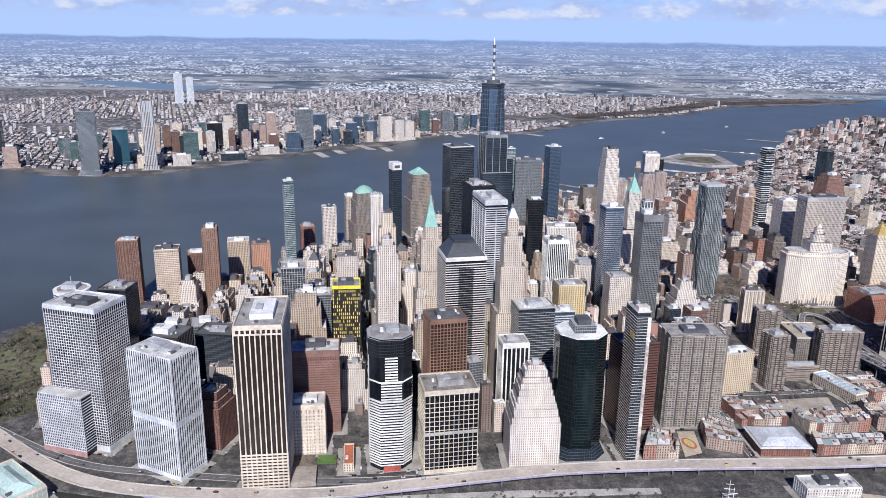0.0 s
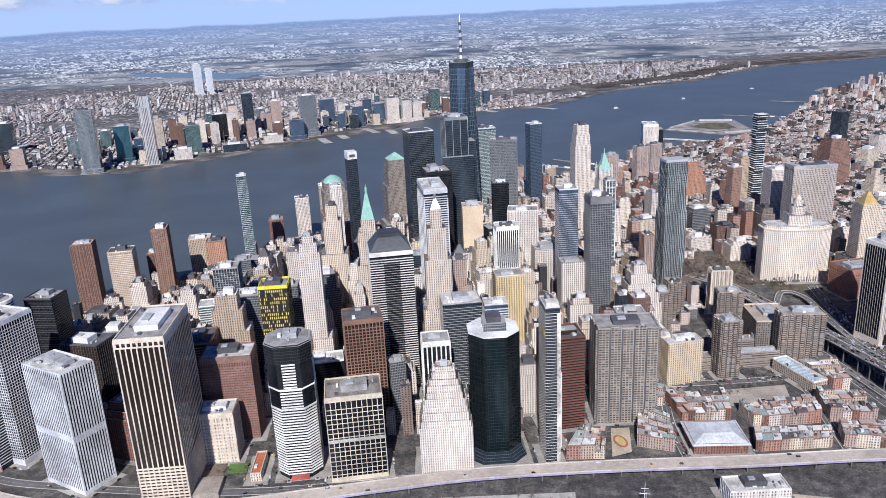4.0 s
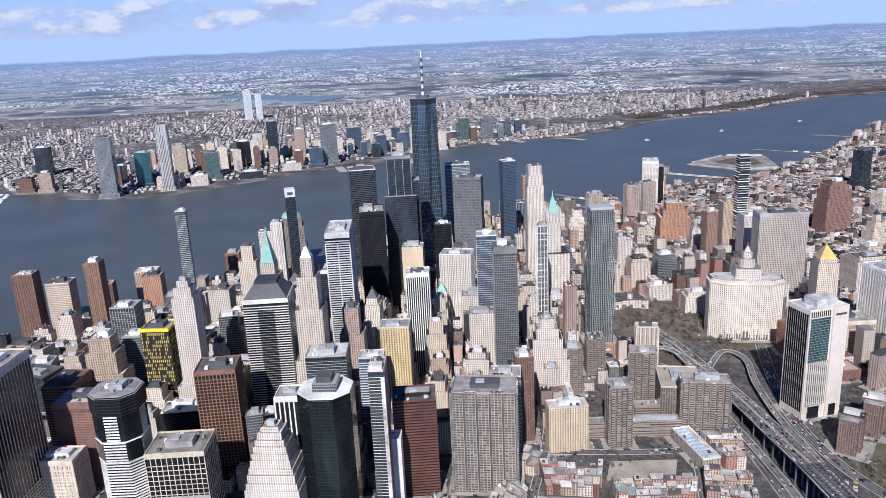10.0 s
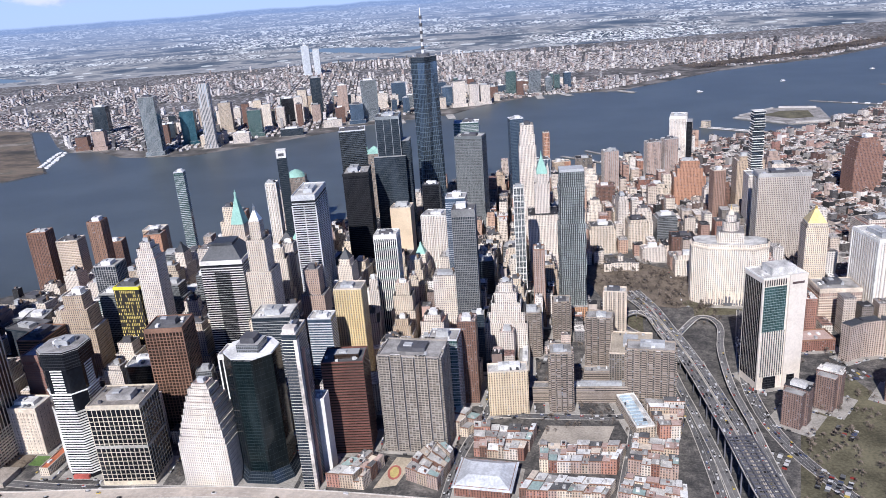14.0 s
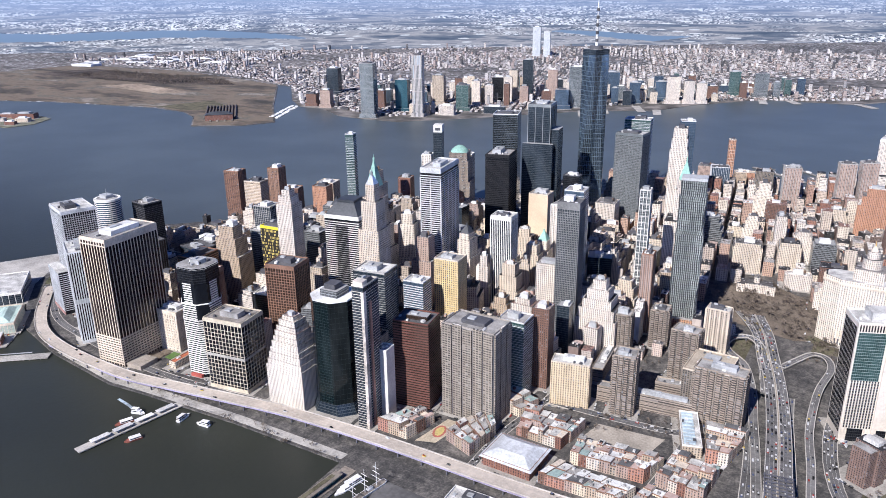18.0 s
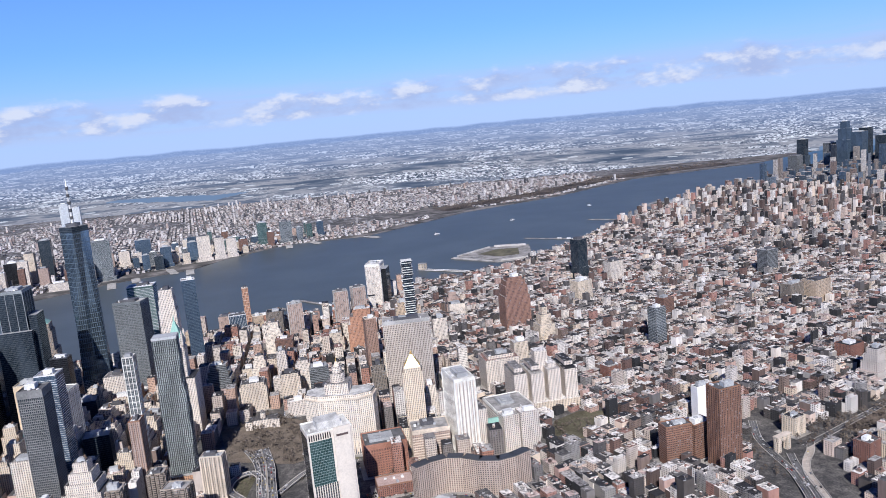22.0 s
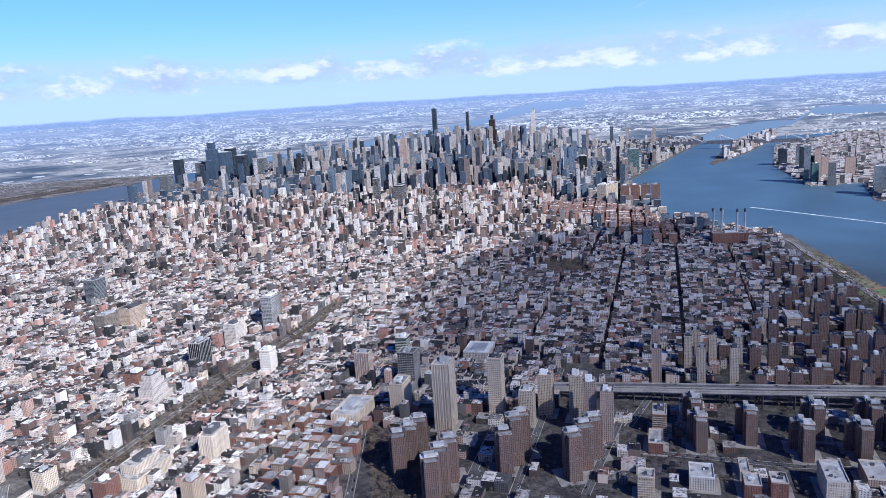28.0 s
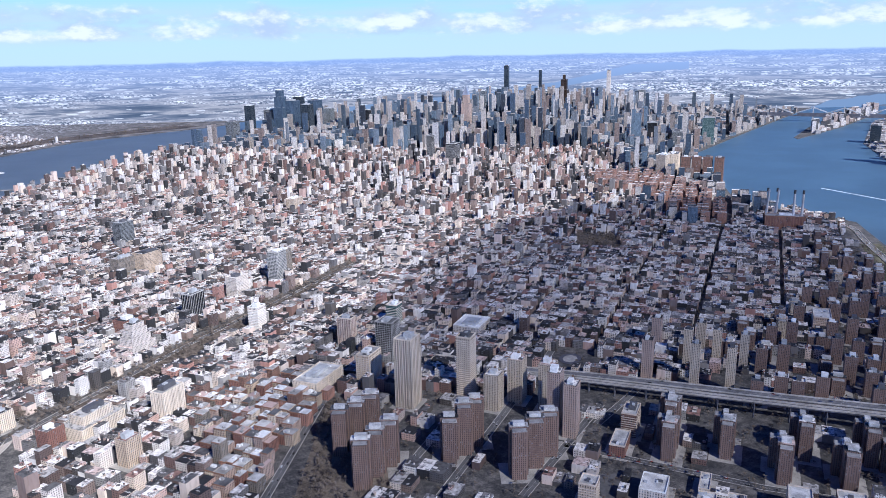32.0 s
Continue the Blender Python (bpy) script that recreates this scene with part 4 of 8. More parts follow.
sp = part("spire", MB().prism(ngon(8, 2.3), 298, 340, ngon(8, 1.6)).prism(ngon(8, 1.5), 340, 369, ngon(8, 0.7)), WHITE_BOX, t)
for i in range(5):
    part("spire_band", MB().prism(ngon(8, 2.5), 304 + i * 12, 309 + i * 12), DARK_BOX, sp)

slab_tower("office_tower", "dark blue-grey gridded glass office tower", 129, 1324, -2, 47, 32, 159, GLASS_GRY, plain("steel_grid", (0.18, 0.20, 0.21), 0.5), "pb", 2.6, 2.7, 0.35, 0.5, ROOF_PALE, 3, 0)
slab_tower("office_tower", "long green-grey glass office tower near the river", 96, 1452, 10, 46, 30, 160, GLASS_GRN, ALU, "b", 3, 2.7, 0.5, 0.5, ROOF_PALE)
slab_tower("residential_tower", "slender dark blue glass tower flaring to its top", 205, 1432, 22, 24, 22, 168, GLASS_BLU, ALU, "", category="residential tower", kit=1)
t = tiered("residential_tower", "white limestone residential tower with a crown of setbacks", 270, 1208, 12, [(34, 34, 30), (25, 25, 168), (22, 22, 184), (19, 19, 198)], STONE_W, "residential tower", tank=False)


def gothic(t, w, d, top):
    part("copper_roof", MB().prism([(-w / 2, -d / 2), (w / 2, -d / 2), (w / 2, d / 2), (-w / 2, d / 2)], top, top + 24, [(-1.2, -1.2), (1.2, -1.2), (1.2, 1.2), (-1.2, 1.2)]), COPPER, t)
    part("finial", MB().prism(ngon(6, 1.2), top + 24, top + 33, ngon(6, 0.2)), COPPER, t)
    for sx in (-1, 1):
        for sy in (-1, 1):
            part("turret", MB().prism(ngon(8, 1.7, sx * w / 2, sy * d / 2), top - 10, top + 6).prism(ngon(8, 1.7, sx * w / 2, sy * d / 2), top + 6, top + 12, ngon(8, 0.1, sx * w / 2, sy * d / 2)), STONE_W, t)


tiered("office_tower", "ornate white terracotta tower with a green copper spire", 298, 1152, 10, [(42, 44, 82), (21, 21, 124), (18, 18, 138)], STONE_W, tank=False, crown=gothic)


def pyramid(height, material, spike=0.0):
    def crown(t, w, d, top):
        part("pyramid_roof", MB().prism([(-w / 2, -d / 2), (w / 2, -d / 2), (w / 2, d / 2), (-w / 2, d / 2)], top, top + height, [(-0.6, -0.6), (0.6, -0.6), (0.6, 0.6), (-0.6, 0.6)]), material, t)
        if spike:
            part("lantern", MB().prism(ngon(8, 1.5), top + height - 2, top + height + spike * 0.4).prism(ngon(6, 0.5), top + height + spike * 0.4, top + height + spike, ngon(6, 0.1)), material, t)
    return crown


tiered("courthouse_tower", "white stone courthouse tower with a gilded pyramid roof", 636, 1052, 5, [(48, 40, 26), (25, 25, 96), (22, 22, 101)], STONE_C, "courthouse", crown=pyramid(17, GOLD, 4))
tiered("office_tower", "limestone bank tower with a steep green copper spire", -14, 862, 6, [(40, 42, 70), (32, 34, 100), (24, 24, 138), (16, 16, 152)], STONE_C, crown=pyramid(34, COPPER, 8))
tiered("office_tower", "slender white stone tower with setbacks", -58, 752, 10, [(32, 30, 58), (22, 22, 150), (17, 17, 160), (11, 11, 166)], STONE_W)
t = slab_tower("office_tower", "black and white striped office tower with a mansard roof", 4, 746, 12, 44, 44, 146, GLASS_BLK, plain("pale_granite", (0.66, 0.63, 0.59), 0.7), "b", 3, 2.6, 0.7, 0.95, ROOF_DARK, 3, 0, kit=0, big=False, single=True)
for a0, a1, b0, b1 in ((14, 30, -0.3, -0.1), (44.1, 44.3, 14, 30)):
    part("dark_centre", MB().box(a0, b0, 6, a1, b1, 136), GLASS_BLK, t)
    fine = MB()
    for i in range(50):
        fine.box(a0, b0 - 0.1, 7 + i * 2.6, a1 + 0.1, b1, 7.35 + i * 2.6)
    part("fine_line_layer", fine, GREY_ST, t)["kind"] = "stuff"
part("mansard_roof", MB().prism([(0, 0), (44, 0), (44, 44), (0, 44)], 146, 160, [(10, 10), (34, 10), (34, 34), (10, 34)]), SLATE, t)
part("flat_cap", MB().box(11, 11, 160, 33, 33, 163), SLATE, t)
slab_tower("office_block", "dark glass office block among stone towers", 78, 706, 10, 38, 30, 106, GLASS_DK, GREY_ST, "b", 3, 2.7, 0.5, 0.5, kit=6)
slab_tower("office_block", "dark office block with a white framed roof", -66, 690, 14, 46, 24, 52, GLASS_BLK, WHITE, "", roofm=ROOF_PALE, kit=8)
slab_tower("office_block", "beige gridded office block on the waterfront", -141, 604, 7, 37, 26, 48, STONE_C, BEIGE, "pb", 3.6, 3.4, 1.4, 1.4, ROOF_PALE, 3, 0, kit=9, boxm=WHITE_BOX)
slab_tower("office_block", "rust-brown gridded office tower with rounded corners", -10, 662, 14, 36, 32, 109, GLASS_BRZ, plain("rust_stone", (0.24, 0.14, 0.10), 0.7), "pb", 3.4, 3.2, 0.8, 0.8, ROOF_DARK, 3, 0, kit=8)
slab_tower("office_block", "red-brown brick office block with strip windows", -141, 642, 7, 46, 30, 84, BRICK_R, plain("brick_band", (0.25, 0.155, 0.13), 0.85), "b", 3, 2.5, 0.5, 1.3, ROOF_PALE, 5, 0, kit=6, boxm=DARK_BOX)
slab_tower("office_tower", "black tower dotted with gold panels under a yellow top", -117, 756, 7, 30, 28, 110, facade("gold_dashes", [(0.03, 0.029, 0.027)], (0.86, 0.68, 0.20), 2.1, 4.3, 0.36, 0.66, gl_rough=0.6, lights=0.0, roof=False, skip=0.38, blinds=0.0), plain("yellow_panel", (0.82, 0.66, 0.05), 0.6), "", roofm=ROOF_GREY, cap=2.0, boxm=DARK_BOX)
slab_tower("office_tower", "grey-green glass office slab with bands", -145, 764, 8, 25, 22, 98, GLASS_GRY, GREY_ST, "")
slab_tower("office_tower", "dark blue gridded glass office tower", -182, 806, 10, 27, 25, 114, GLASS_DK, GREY_ST, "pb", 3, 2.7, 0.4, 0.4)
tiered("office_tower", "tan brick tower with stepped shoulders", -140, 728, 10, [(40, 28, 78), (30, 24, 100), (22, 18, 115)], STONE_T)
tiered("office_tower", "cream stone tower with a narrow stepped crown", -72, 938, 8, [(34, 34, 90), (22, 22, 132), (14, 14, 150)], STONE_C)
tiered("office_tower", "tall slender cream tower stepping up to a point", 72, 752, 8, [(34, 34, 90), (26, 26, 140), (19, 19, 172), (11, 11, 190)], STONE_C, crown=pyramid(12, SILVER, 6))
tiered("office_tower", "slender pinkish stone tower", 89, 826, 8, [(26, 24, 84), (17, 17, 113)], STONE_P)
tiered("office_tower", "white loft block with tall windows", 222, 896, 8, [(30, 24, 84)], WHITE_P)
slab_tower("residential_tower", "slim pinkish brown residential tower", 316, 938, 8, 13, 18, 98, STONE_P, BROWN_ST, "p", 4, 2.6, 0.5, 1, category="residential tower")
t = tiered("office_tower", "dark red brick stepped office building", -210, 628, -14, [(27, 30, 40), (23, 25, 47), (18, 18, 54)], BRICK_R)
t = slab_tower("residential_tower", "slender blue glass tower with a white crown", -74, 1083, 24, 14, 17, 180, GLASS_DK, WHITE, "", category="residential tower", cap=0, kit=0, big=False)
part("crown_frame", MB().box(0, 0, 181, 14, 17, 191), WHITE, t)
part("dark_louvre", MB().box(3, -0.2, 183, 11, 0, 187), DARK_BOX, t)

# telephone exchange slab
t = slab_tower("exchange_tower", "white windowless tower with green glass strips and ribs", 549, 817, 24, 45, 32, 116, plain("white_limestone", (0.68, 0.615, 0.54), 0.7, var=0.08), WHITE, "", 3, 2.7, 0.8, 1, ROOF_PALE, 0, 0, kit=3, boxm=ROOF_PALE)
part("green_window", MB().box(1.5, -0.4, 62, 24, 0, 108), GLASS_GRN, t)
part("side_window", MB().box(45, 6, 50, 45.5, 28, 108), GLASS_GRN, t)
for i in range(10):
    part("rib", MB().box(1.2 + i * 2.4, -0.9, 8, 2.0 + i * 2.4, 0.0, 62), plain("white_limestone", (0.68, 0.615, 0.54)), t)
    part("dark_slot", MB().box(2.0 + i * 2.4, -0.12, 14, 3.6 + i * 2.4, 0.0, 62), GLASS_GRY, t)
    part("rib", MB().box(45, 2 + i * 2.9, 8, 45.9, 3.2 + i * 2.9, 50), plain("white_limestone", (0.68, 0.615, 0.54)), t)
    part("side_slot", MB().box(-0.12, 2.2 + i * 2.9, 8, 0.05, 4.4 + i * 2.9, 112), GLASS_FLAT, t)
    part("top_slot", MB().box(1.5 + i * 2.3, -0.2, 109, 2.6 + i * 2.3, 0.0, 115), GLASS_BLK, t)
part("white_shaft", MB().box(26, -1.6, 0, 43, 0, 118), plain("white_limestone", (0.68, 0.615, 0.54)), t)
part("dark_portal", MB().box(6, -1.1, 1, 19, 0.3, 14), GLASS_BLK, t)
part("dark_portal", MB().box(30, -1.9, 1, 38, 0.3, 14), GLASS_BLK, t)
part("wall_sign", MB().box(28.5, -1.8, 108.8, 40.5, -1.6, 111), plain("sign_dark", (0.10, 0.07, 0.07)), t)
part("roof_box", MB().box(12, 6, 116, 36, 24, 124), ROOF_PALE, t)

# curved civic block with a tiered lantern
t = thing("municipal_building", "cream stone civic block with a tiered central tower", "municipal building", at(541, 1040, -2))
take(541, 1044, 96, 44, 0)
pl = [(-44, -6), (-26, -16), (26, -16), (44, -6), (46, 12), (36, 20), (-36, 20), (-46, 12)]
CIVIC_STONE = facade("civic_stone", [(0.84, 0.78, 0.69)], bay=2.5, floor=2.7, wide=0.36, tall=0.55, lights=0.3)
part("main_block", MB().prism(pl, 0, 73), CIVIC_STONE, t)
part("cornice", MB().prism([(x * 1.02, y * 1.05) for x, y in pl], 73, 75), BEIGE, t)
part("attic", MB().prism([(x * 0.97, y * 0.95) for x, y in pl], 75, 79), CIVIC_STONE, t)
for i in range(18):
    part("arcade_arch", MB().box(-25.2 + i * 2.95, -16.25, 1, -23.6 + i * 2.95, -15.9, 8), DARK_BOX, t)
for i in range(13):
    part("column", MB().prism(ngon(8, 0.9, -24 + i * 4, -16.4), 4, 18), BEIGE, t)
part("arch", MB().box(-5, -16.6, 0, 5, -15.9, 12), DARK_BOX, t)
part("roof", MB().prism([(x * 0.93, y * 0.9) for x, y in pl], 79, 79.4), ROOF_PALE, t)
part("tower_base", MB().box(-15, -11, 79, 15, 16, 93), STONE_W, t)
part("drum", MB().prism(ngon(12, 10, 0, 3), 93, 104), STONE_W, t)
part("upper_drum", MB().prism(ngon(12, 6.5, 0, 3), 104, 112), STONE_W, t)
part("lantern", MB().prism(ngon(10, 4, 0, 3), 112, 118, ngon(10, 1.4, 0, 3)), BEIGE, t)
part("figure_post", MB().prism(ngon(6, 0.8, 0, 3), 118, 124, ngon(6, 0.2, 0, 3)), GOLD, t)
for sx in (-1, 1):
    part("side_turret", MB().prism(ngon(8, 2.6, sx * 13, 3), 79, 88).prism(ngon(8, 2.6, sx * 13, 3), 88, 92, ngon(8, 0.2, sx * 13, 3)), STONE_C, t)

slab_tower("federal_tower", "broad grey federal office slab with a checkered facade", 588, 1182, 7, 68, 28, 126, facade("checker_grey", [(0.58, 0.53, 0.48)], (0.055, 0.048, 0.045), 2.3, 3.1, 0.52, 0.52, blinds=0.25), GREY_ST, "p", 6.8, 2.7, 0.25, 1, ROOF_GREY, 4, 0, kit=10)
tiered("office_tower", "orange brick telegraph building stepping up to a tower", 513, 1490, 4, [(54, 42, 52), (44, 34, 66), (32, 26, 78)], BRICK_O)
tiered("office_tower", "tan brick slab tower with narrow windows", 604, 1430, 10, [(44, 30, 92), (36, 24, 98)], STONE_T)
for x, y, a in [(362, 1542, 18), (440, 1622, 18), (474, 1648, 24)]:
    slab_tower("apartment_tower", "brown brick riverside apartment tower", x, y, a, 28, 20, 83, STONE_P, GREY_ST, "p", 4, 2.6, 0.6, 1, ROOF_GREY, 0, 0, category="apartment tower", group="three riverside apartment towers")
t = slab_tower("office_tower", "stepped white bank tower with a dark glass wing", 485, 1788, -5, 34, 50, 104, STONE_W, WHITE, "p", 3, 2.7, 0.4, 1, ROOF_PALE, 4, 0)
part("glass_wing", MB().box(34, 8, 0, 46, 48, 92), GLASS_BLK, t)

# stack of shifted glass boxes
t = thing("residential_tower", "tower of shifted glass boxes and white balconies", "residential tower", at(611, 1408, 10))
take(611, 1408, 24, 24, 0)
jr = random.Random(3)
for i in range(44):
    z = i * 4.0
    k = 1.0 if i < 30 else 1.3
    ox, oy = jr.uniform(-1, 1) * k * (0.4 if i < 8 else 1.2), jr.uniform(-1, 1) * k * (0.4 if i < 8 else 1.2)
    part("storey", MB().box(-8.5 + ox, -8.5 + oy, z, 8.5 + ox, 8.5 + oy, z + 3.2), GLASS_DK, t)
    part("balcony_slab", MB().box(-9.3 + ox, -9.3 + oy, z + 3.2, 9.3 + ox, 9.3 + oy, z + 4.0), WHITE, t)

# ---- towers along the western shore ----
slab_tower("residential_tower", "very slender green glass tower by the western river", -228, 1053, 20, 14, 14, 167, GLASS_GRN, ALU, "b", 3, 2.8, 0.5, 0.4, category="residential tower", kit=1)


def dome(t, w, d, top):
    part("copper_dome", MB().prism(ngon(16, w * 0.5), top, top + 5, ngon(16, w * 0.42)).prism(ngon(16, w * 0.42), top + 5, top + 10, ngon(16, w * 0.22)).prism(ngon(16, w * 0.22), top + 10, top + 12, ngon(16, 0.5)), COPPER, t)


GRANITE = facade("granite_and_glass", [(0.34, 0.29, 0.25)], (0.05, 0.07, 0.08), 2.2, 2.7, 0.55, 0.55)
tiered("office_tower", "brown granite office tower with a green copper dome", -135, 1255, 20, [(46, 46, 60), (38, 38, 98), (33, 33, 112)], GRANITE, crown=dome)
tiered("office_tower", "brown granite office tower with a green copper pyramid", -47, 1408, 20, [(46, 46, 70), (38, 38, 105), (33, 33, 118)], GRANITE, crown=pyramid(13, COPPER))
slab_tower("residential_tower", "slim white residential tower", -106, 1096, 12, 16, 16, 139, WHITE_P, WHITE, "p", 4, 2.7, 0.8, 1, category="residential tower")
slab_tower("exchange_tower", "blank beige windowless tower", 86, 1098, 6, 30, 26, 101, plain("beige_panel", (0.68, 0.55, 0.40), 0.8, var=0.08), BEIGE, "")
slab_tower("office_tower", "white-piered office tower with dark glass", 133, 905, 8, 27, 24, 124, GLASS_DK, WHITE, "p", 2.4, 2.7, 0.9, 1, ROOF_PALE, 4)
slab_tower("hotel_tower", "black glass hotel slab", 131, 1118, 6, 24, 16, 130, GLASS_BLK, SLATE, "", category="hotel")
slab_tower("residential_tower", "deep blue glass tower with open corners", 212, 946, 8, 24, 24, 158, GLASS_BLU, ALU, "b", 3, 2.7, 0.5, 0.4, category="residential tower")
slab_tower("residential_tower", "slim white lattice tower with glass bays", 281, 1019, 10, 13, 15, 151, GLASS_SIL, WHITE, "pb", 4.3, 8.1, 0.8, 0.8, category="residential tower", kit=1)
tiered("office_tower", "dark stepped glass office building", 309, 1272, 8, [(42, 34, 26), (38, 30, 38), (32, 26, 49), (26, 20, 58)], GLASS_GRY)
slab_tower("residential_tower", "brown brick residential tower with corner windows", -444, 978, 14, 28, 24, 95, BRICK_B, BROWN_ST, "p", 4, 2.6, 0.6, 1, category="residential tower")
slab_tower("apartment_tower", "tan and white apartment block on the shore", -392, 975, 14, 32, 26, 84, STONE_T, BEIGE, "b", 3, 2.6, 0.6, 0.8, category="apartment tower")
slab_tower("residential_tower", "orange-brown brick residential tower", -322, 966, 14, 20, 22, 117, facade("orange_brown_brick", [(0.36, 0.23, 0.165)]), BROWN_ST, "p", 4, 2.6, 0.6, 1, category="residential tower")
slab_tower("apartment_tower", "tan brick apartment block", -322, 1078, 14, 32, 26, 69, STONE_T, BEIGE, "", category="apartment tower")
slab_tower("apartment_tower", "red-brown brick apartment block", -370, 1040, 20, 30, 24, 60, BRICK_B, BROWN_ST, "", category="apartment tower")
slab_tower("apartment_tower", "orange brick apartment tower near the shore", -268, 1010, 14, 26, 22, 84, BRICK_O, BROWN_ST, "", category="apartment tower")
slab_tower("apartment_tower", "pale apartment tower near the shore", -212, 1290, 16, 24, 22, 75, WHITE_P, WHITE, "", category="apartment tower")
slab_tower("apartment_tower", "grey apartment tower near the shore", -175, 1320, 16, 22, 22, 90, CONC_B, WHITE, "", category="apartment tower")
slab_tower("apartment_tower", "dark red brick apartment tower near the shore", -235, 1200, 16, 24, 22, 62, BRICK_R, BROWN_ST, "", category="apartment tower")
t = thing("office_tower", "rounded white-banded office tower facing the harbour", "office tower", at(-372, 712, 0))
take(-372, 712, 32, 32, 0)
drum = ngon(20, 17)
part("body", MB().prism(drum, 0, 118), GLASS_BLU, t)
bm = MB()
for i in range(40):
    bm.prism(ngon(20, 17.3), 4 + i * 2.85, 5.1 + i * 2.85)
part("white_band_layer", bm, WHITE, t)["kind"] = "stuff"
part("roof_ring", MB().prism(ngon(20, 17.6), 118, 121), WHITE, t)
part("roof", MB().prism(ngon(20, 14), 121, 121.4), ROOF_GREY, t)
part("machine_room", MB().box(-8, -6, 121.4, 7, 6, 126), LIGHT_BOX, t)
part("mast", MB().prism(ngon(6, 0.5), 126, 134, ngon(6, 0.2)), LIGHT_BOX, t)
slab_tower("office_block", "dark glass office slab with a sunken roof by the ferry landing", -362, 742, -4, 31, 28, 109, GLASS_BLK, DARK_BOX, "b", 3, 2.7, 0.4, 0.5, ROOF_GREY, kit=6)
slab_tower("office_block", "dark brown office block by the ferry landing", -300, 690, -10, 42, 30, 80, GLASS_BRZ, DARK_BOX, "p", 3, 2.7, 0.4, 1, ROOF_DARK)
slab_tower("office_block", "dark glass office block with a flat roof", -262, 740, -6, 40, 30, 62, GLASS_DK, DARK_BOX, "b", 3, 2.7, 0.4, 0.5, ROOF_DARK)
slab_tower("office_block", "long pale blue glass office block", -215, 830, 14, 52, 24, 60, GLASS_GRN, WHITE, "b", 3, 2.9, 0.4, 1.0, ROOF_PALE)
slab_tower("office_tower", "dark bronze office tower behind the waterfront", -170, 668, 7, 28, 40, 86, GLASS_BRZ, BROWN_ST, "b", 3, 2.7, 0.4, 1.0, ROOF_DARK)
slab_tower("office_tower", "white-framed dark office tower", 60, 668, 8, 26, 24, 84, GLASS_BLK, WHITE, "p", 4.4, 2.7, 1.2, 1, ROOF_GREY, 4)
slab_tower("office_tower", "blue-grey banded glass office tower", 118, 742, 8, 24, 20, 90, GLASS_BLU, ALU, "b", 3, 2.7, 0.5, 1.0, ROOF_PALE)
slab_tower("office_tower", "yellow brick office tower with a red tiled wing", 130, 784, 8, 30, 24, 105, facade("yellow_office_brick", [(0.74, 0.60, 0.34)]), BEIGE, "", roofm=ROOF_GREY)
slab_tower("courthouse", "massive white stone office tower by the civic square", 585, 1260, 8, 34, 30, 105, STONE_W, WHITE, "")

for x, y, w, d, h, sk, lb in [(376, 1222, 40, 34, 42, STONE_C, "cream stone corner office block with a mansard turret"), (428, 1246, 30, 30, 44, STONE_C, "cream stone office block with tall windows"), (404, 1300, 16, 30, 66, WHITE_P, "narrow pale office slab"), (470, 1262, 30, 28, 46, GLASS_GRY, "dark glass office cube beside pale stone"), (452, 1185, 34, 22, 20, STONE_W, "low white stone court house by the park")]:
    tiered("office_block", lb, x, y, 12, [(w, d, h * 0.9), (w * 0.86, d * 0.84, h)], sk, "office building")
slab_tower("residential_tower", "slim orange-brown tower going up beside the river", 226, 1705, 20, 13, 13, 91, facade("raw_orange_frame", [(0.52, 0.30, 0.21)], (0.05, 0.045, 0.045), 3.0, 2.8, 0.5, 0.55), BEIGE, "b", 3, 5.6, 0.5, 0.5, ROOF_PALE, category="residential tower", kit=2)
slab_tower("office_block", "dark blue glass office block with pale fins", 216, 1628, 20, 34, 26, 49, GLASS_BLU, ALU, "p", 3.2, 2.8, 0.35, 0.5, ROOF_DARK)
slab_tower("office_block", "tan brick block with a flat roof near the slips", 252, 1672, 24, 22, 20, 34, STONE_T, BEIGE, "", roofm=ROOF_GREY, category="office block")
slab_tower("office_block", "low orange-tan brick block near the slips", 248, 1718, 20, 34, 16, 24, BRICK_O, BEIGE, "", roofm=ROOF_GREY, category="office block")
slab_tower("residential_tower", "slim brown brick tower with banded floors", 542, 1320, 20, 19, 17, 98, facade("banded_brown_brick", [(0.34, 0.23, 0.19)], (0.05, 0.045, 0.045), 2.6, 2.7, 0.45, 0.5), BEIGE, "", roofm=ROOF_GREY, category="residential tower", kit=3)
# civic quarter
slab_tower("police_block", "red-brown brick cube office with gridded windows", 580, 957, 14, 50, 40, 38, BRICK_R, plain("brick_red_frame", (0.34, 0.17, 0.12), 0.8), "pb", 3.2, 3.0, 0.9, 1.1, ROOF_DARK, 5, 0, category="office block")
slab_tower("brick_podium", "low red brick podium building", 598, 905, 14, 42, 26, 12, BRICK_R, BROWN_ST, "", roofm=plain("pinkish_roof", (0.48, 0.36, 0.32), 0.9), big=False, category="office block")
slab_tower("office_block", "tan banded office block with stepped corners", 634, 985, 10, 46, 34, 40, STONE_P, BEIGE, "b", 3, 3.2, 0.5, 1.3, ROOF_GREY, 4, 0, kit=8)
t = slab_tower("courthouse_slab", "tall pale grey courthouse slab with a lower shoulder", 690, 990, 18, 26, 52, 98, WHITE_P, WHITE, "p", 4.5, 2.7, 1.6, 1, ROOF_PALE, 3, 0, kit=6, category="courthouse")
part("shoulder", MB().box(26, 0, 0, 38, 34, 56), WHITE_P, t)
part("low_wing", MB().box(38, 4, 0, 64, 28, 30), WHITE_P, t)
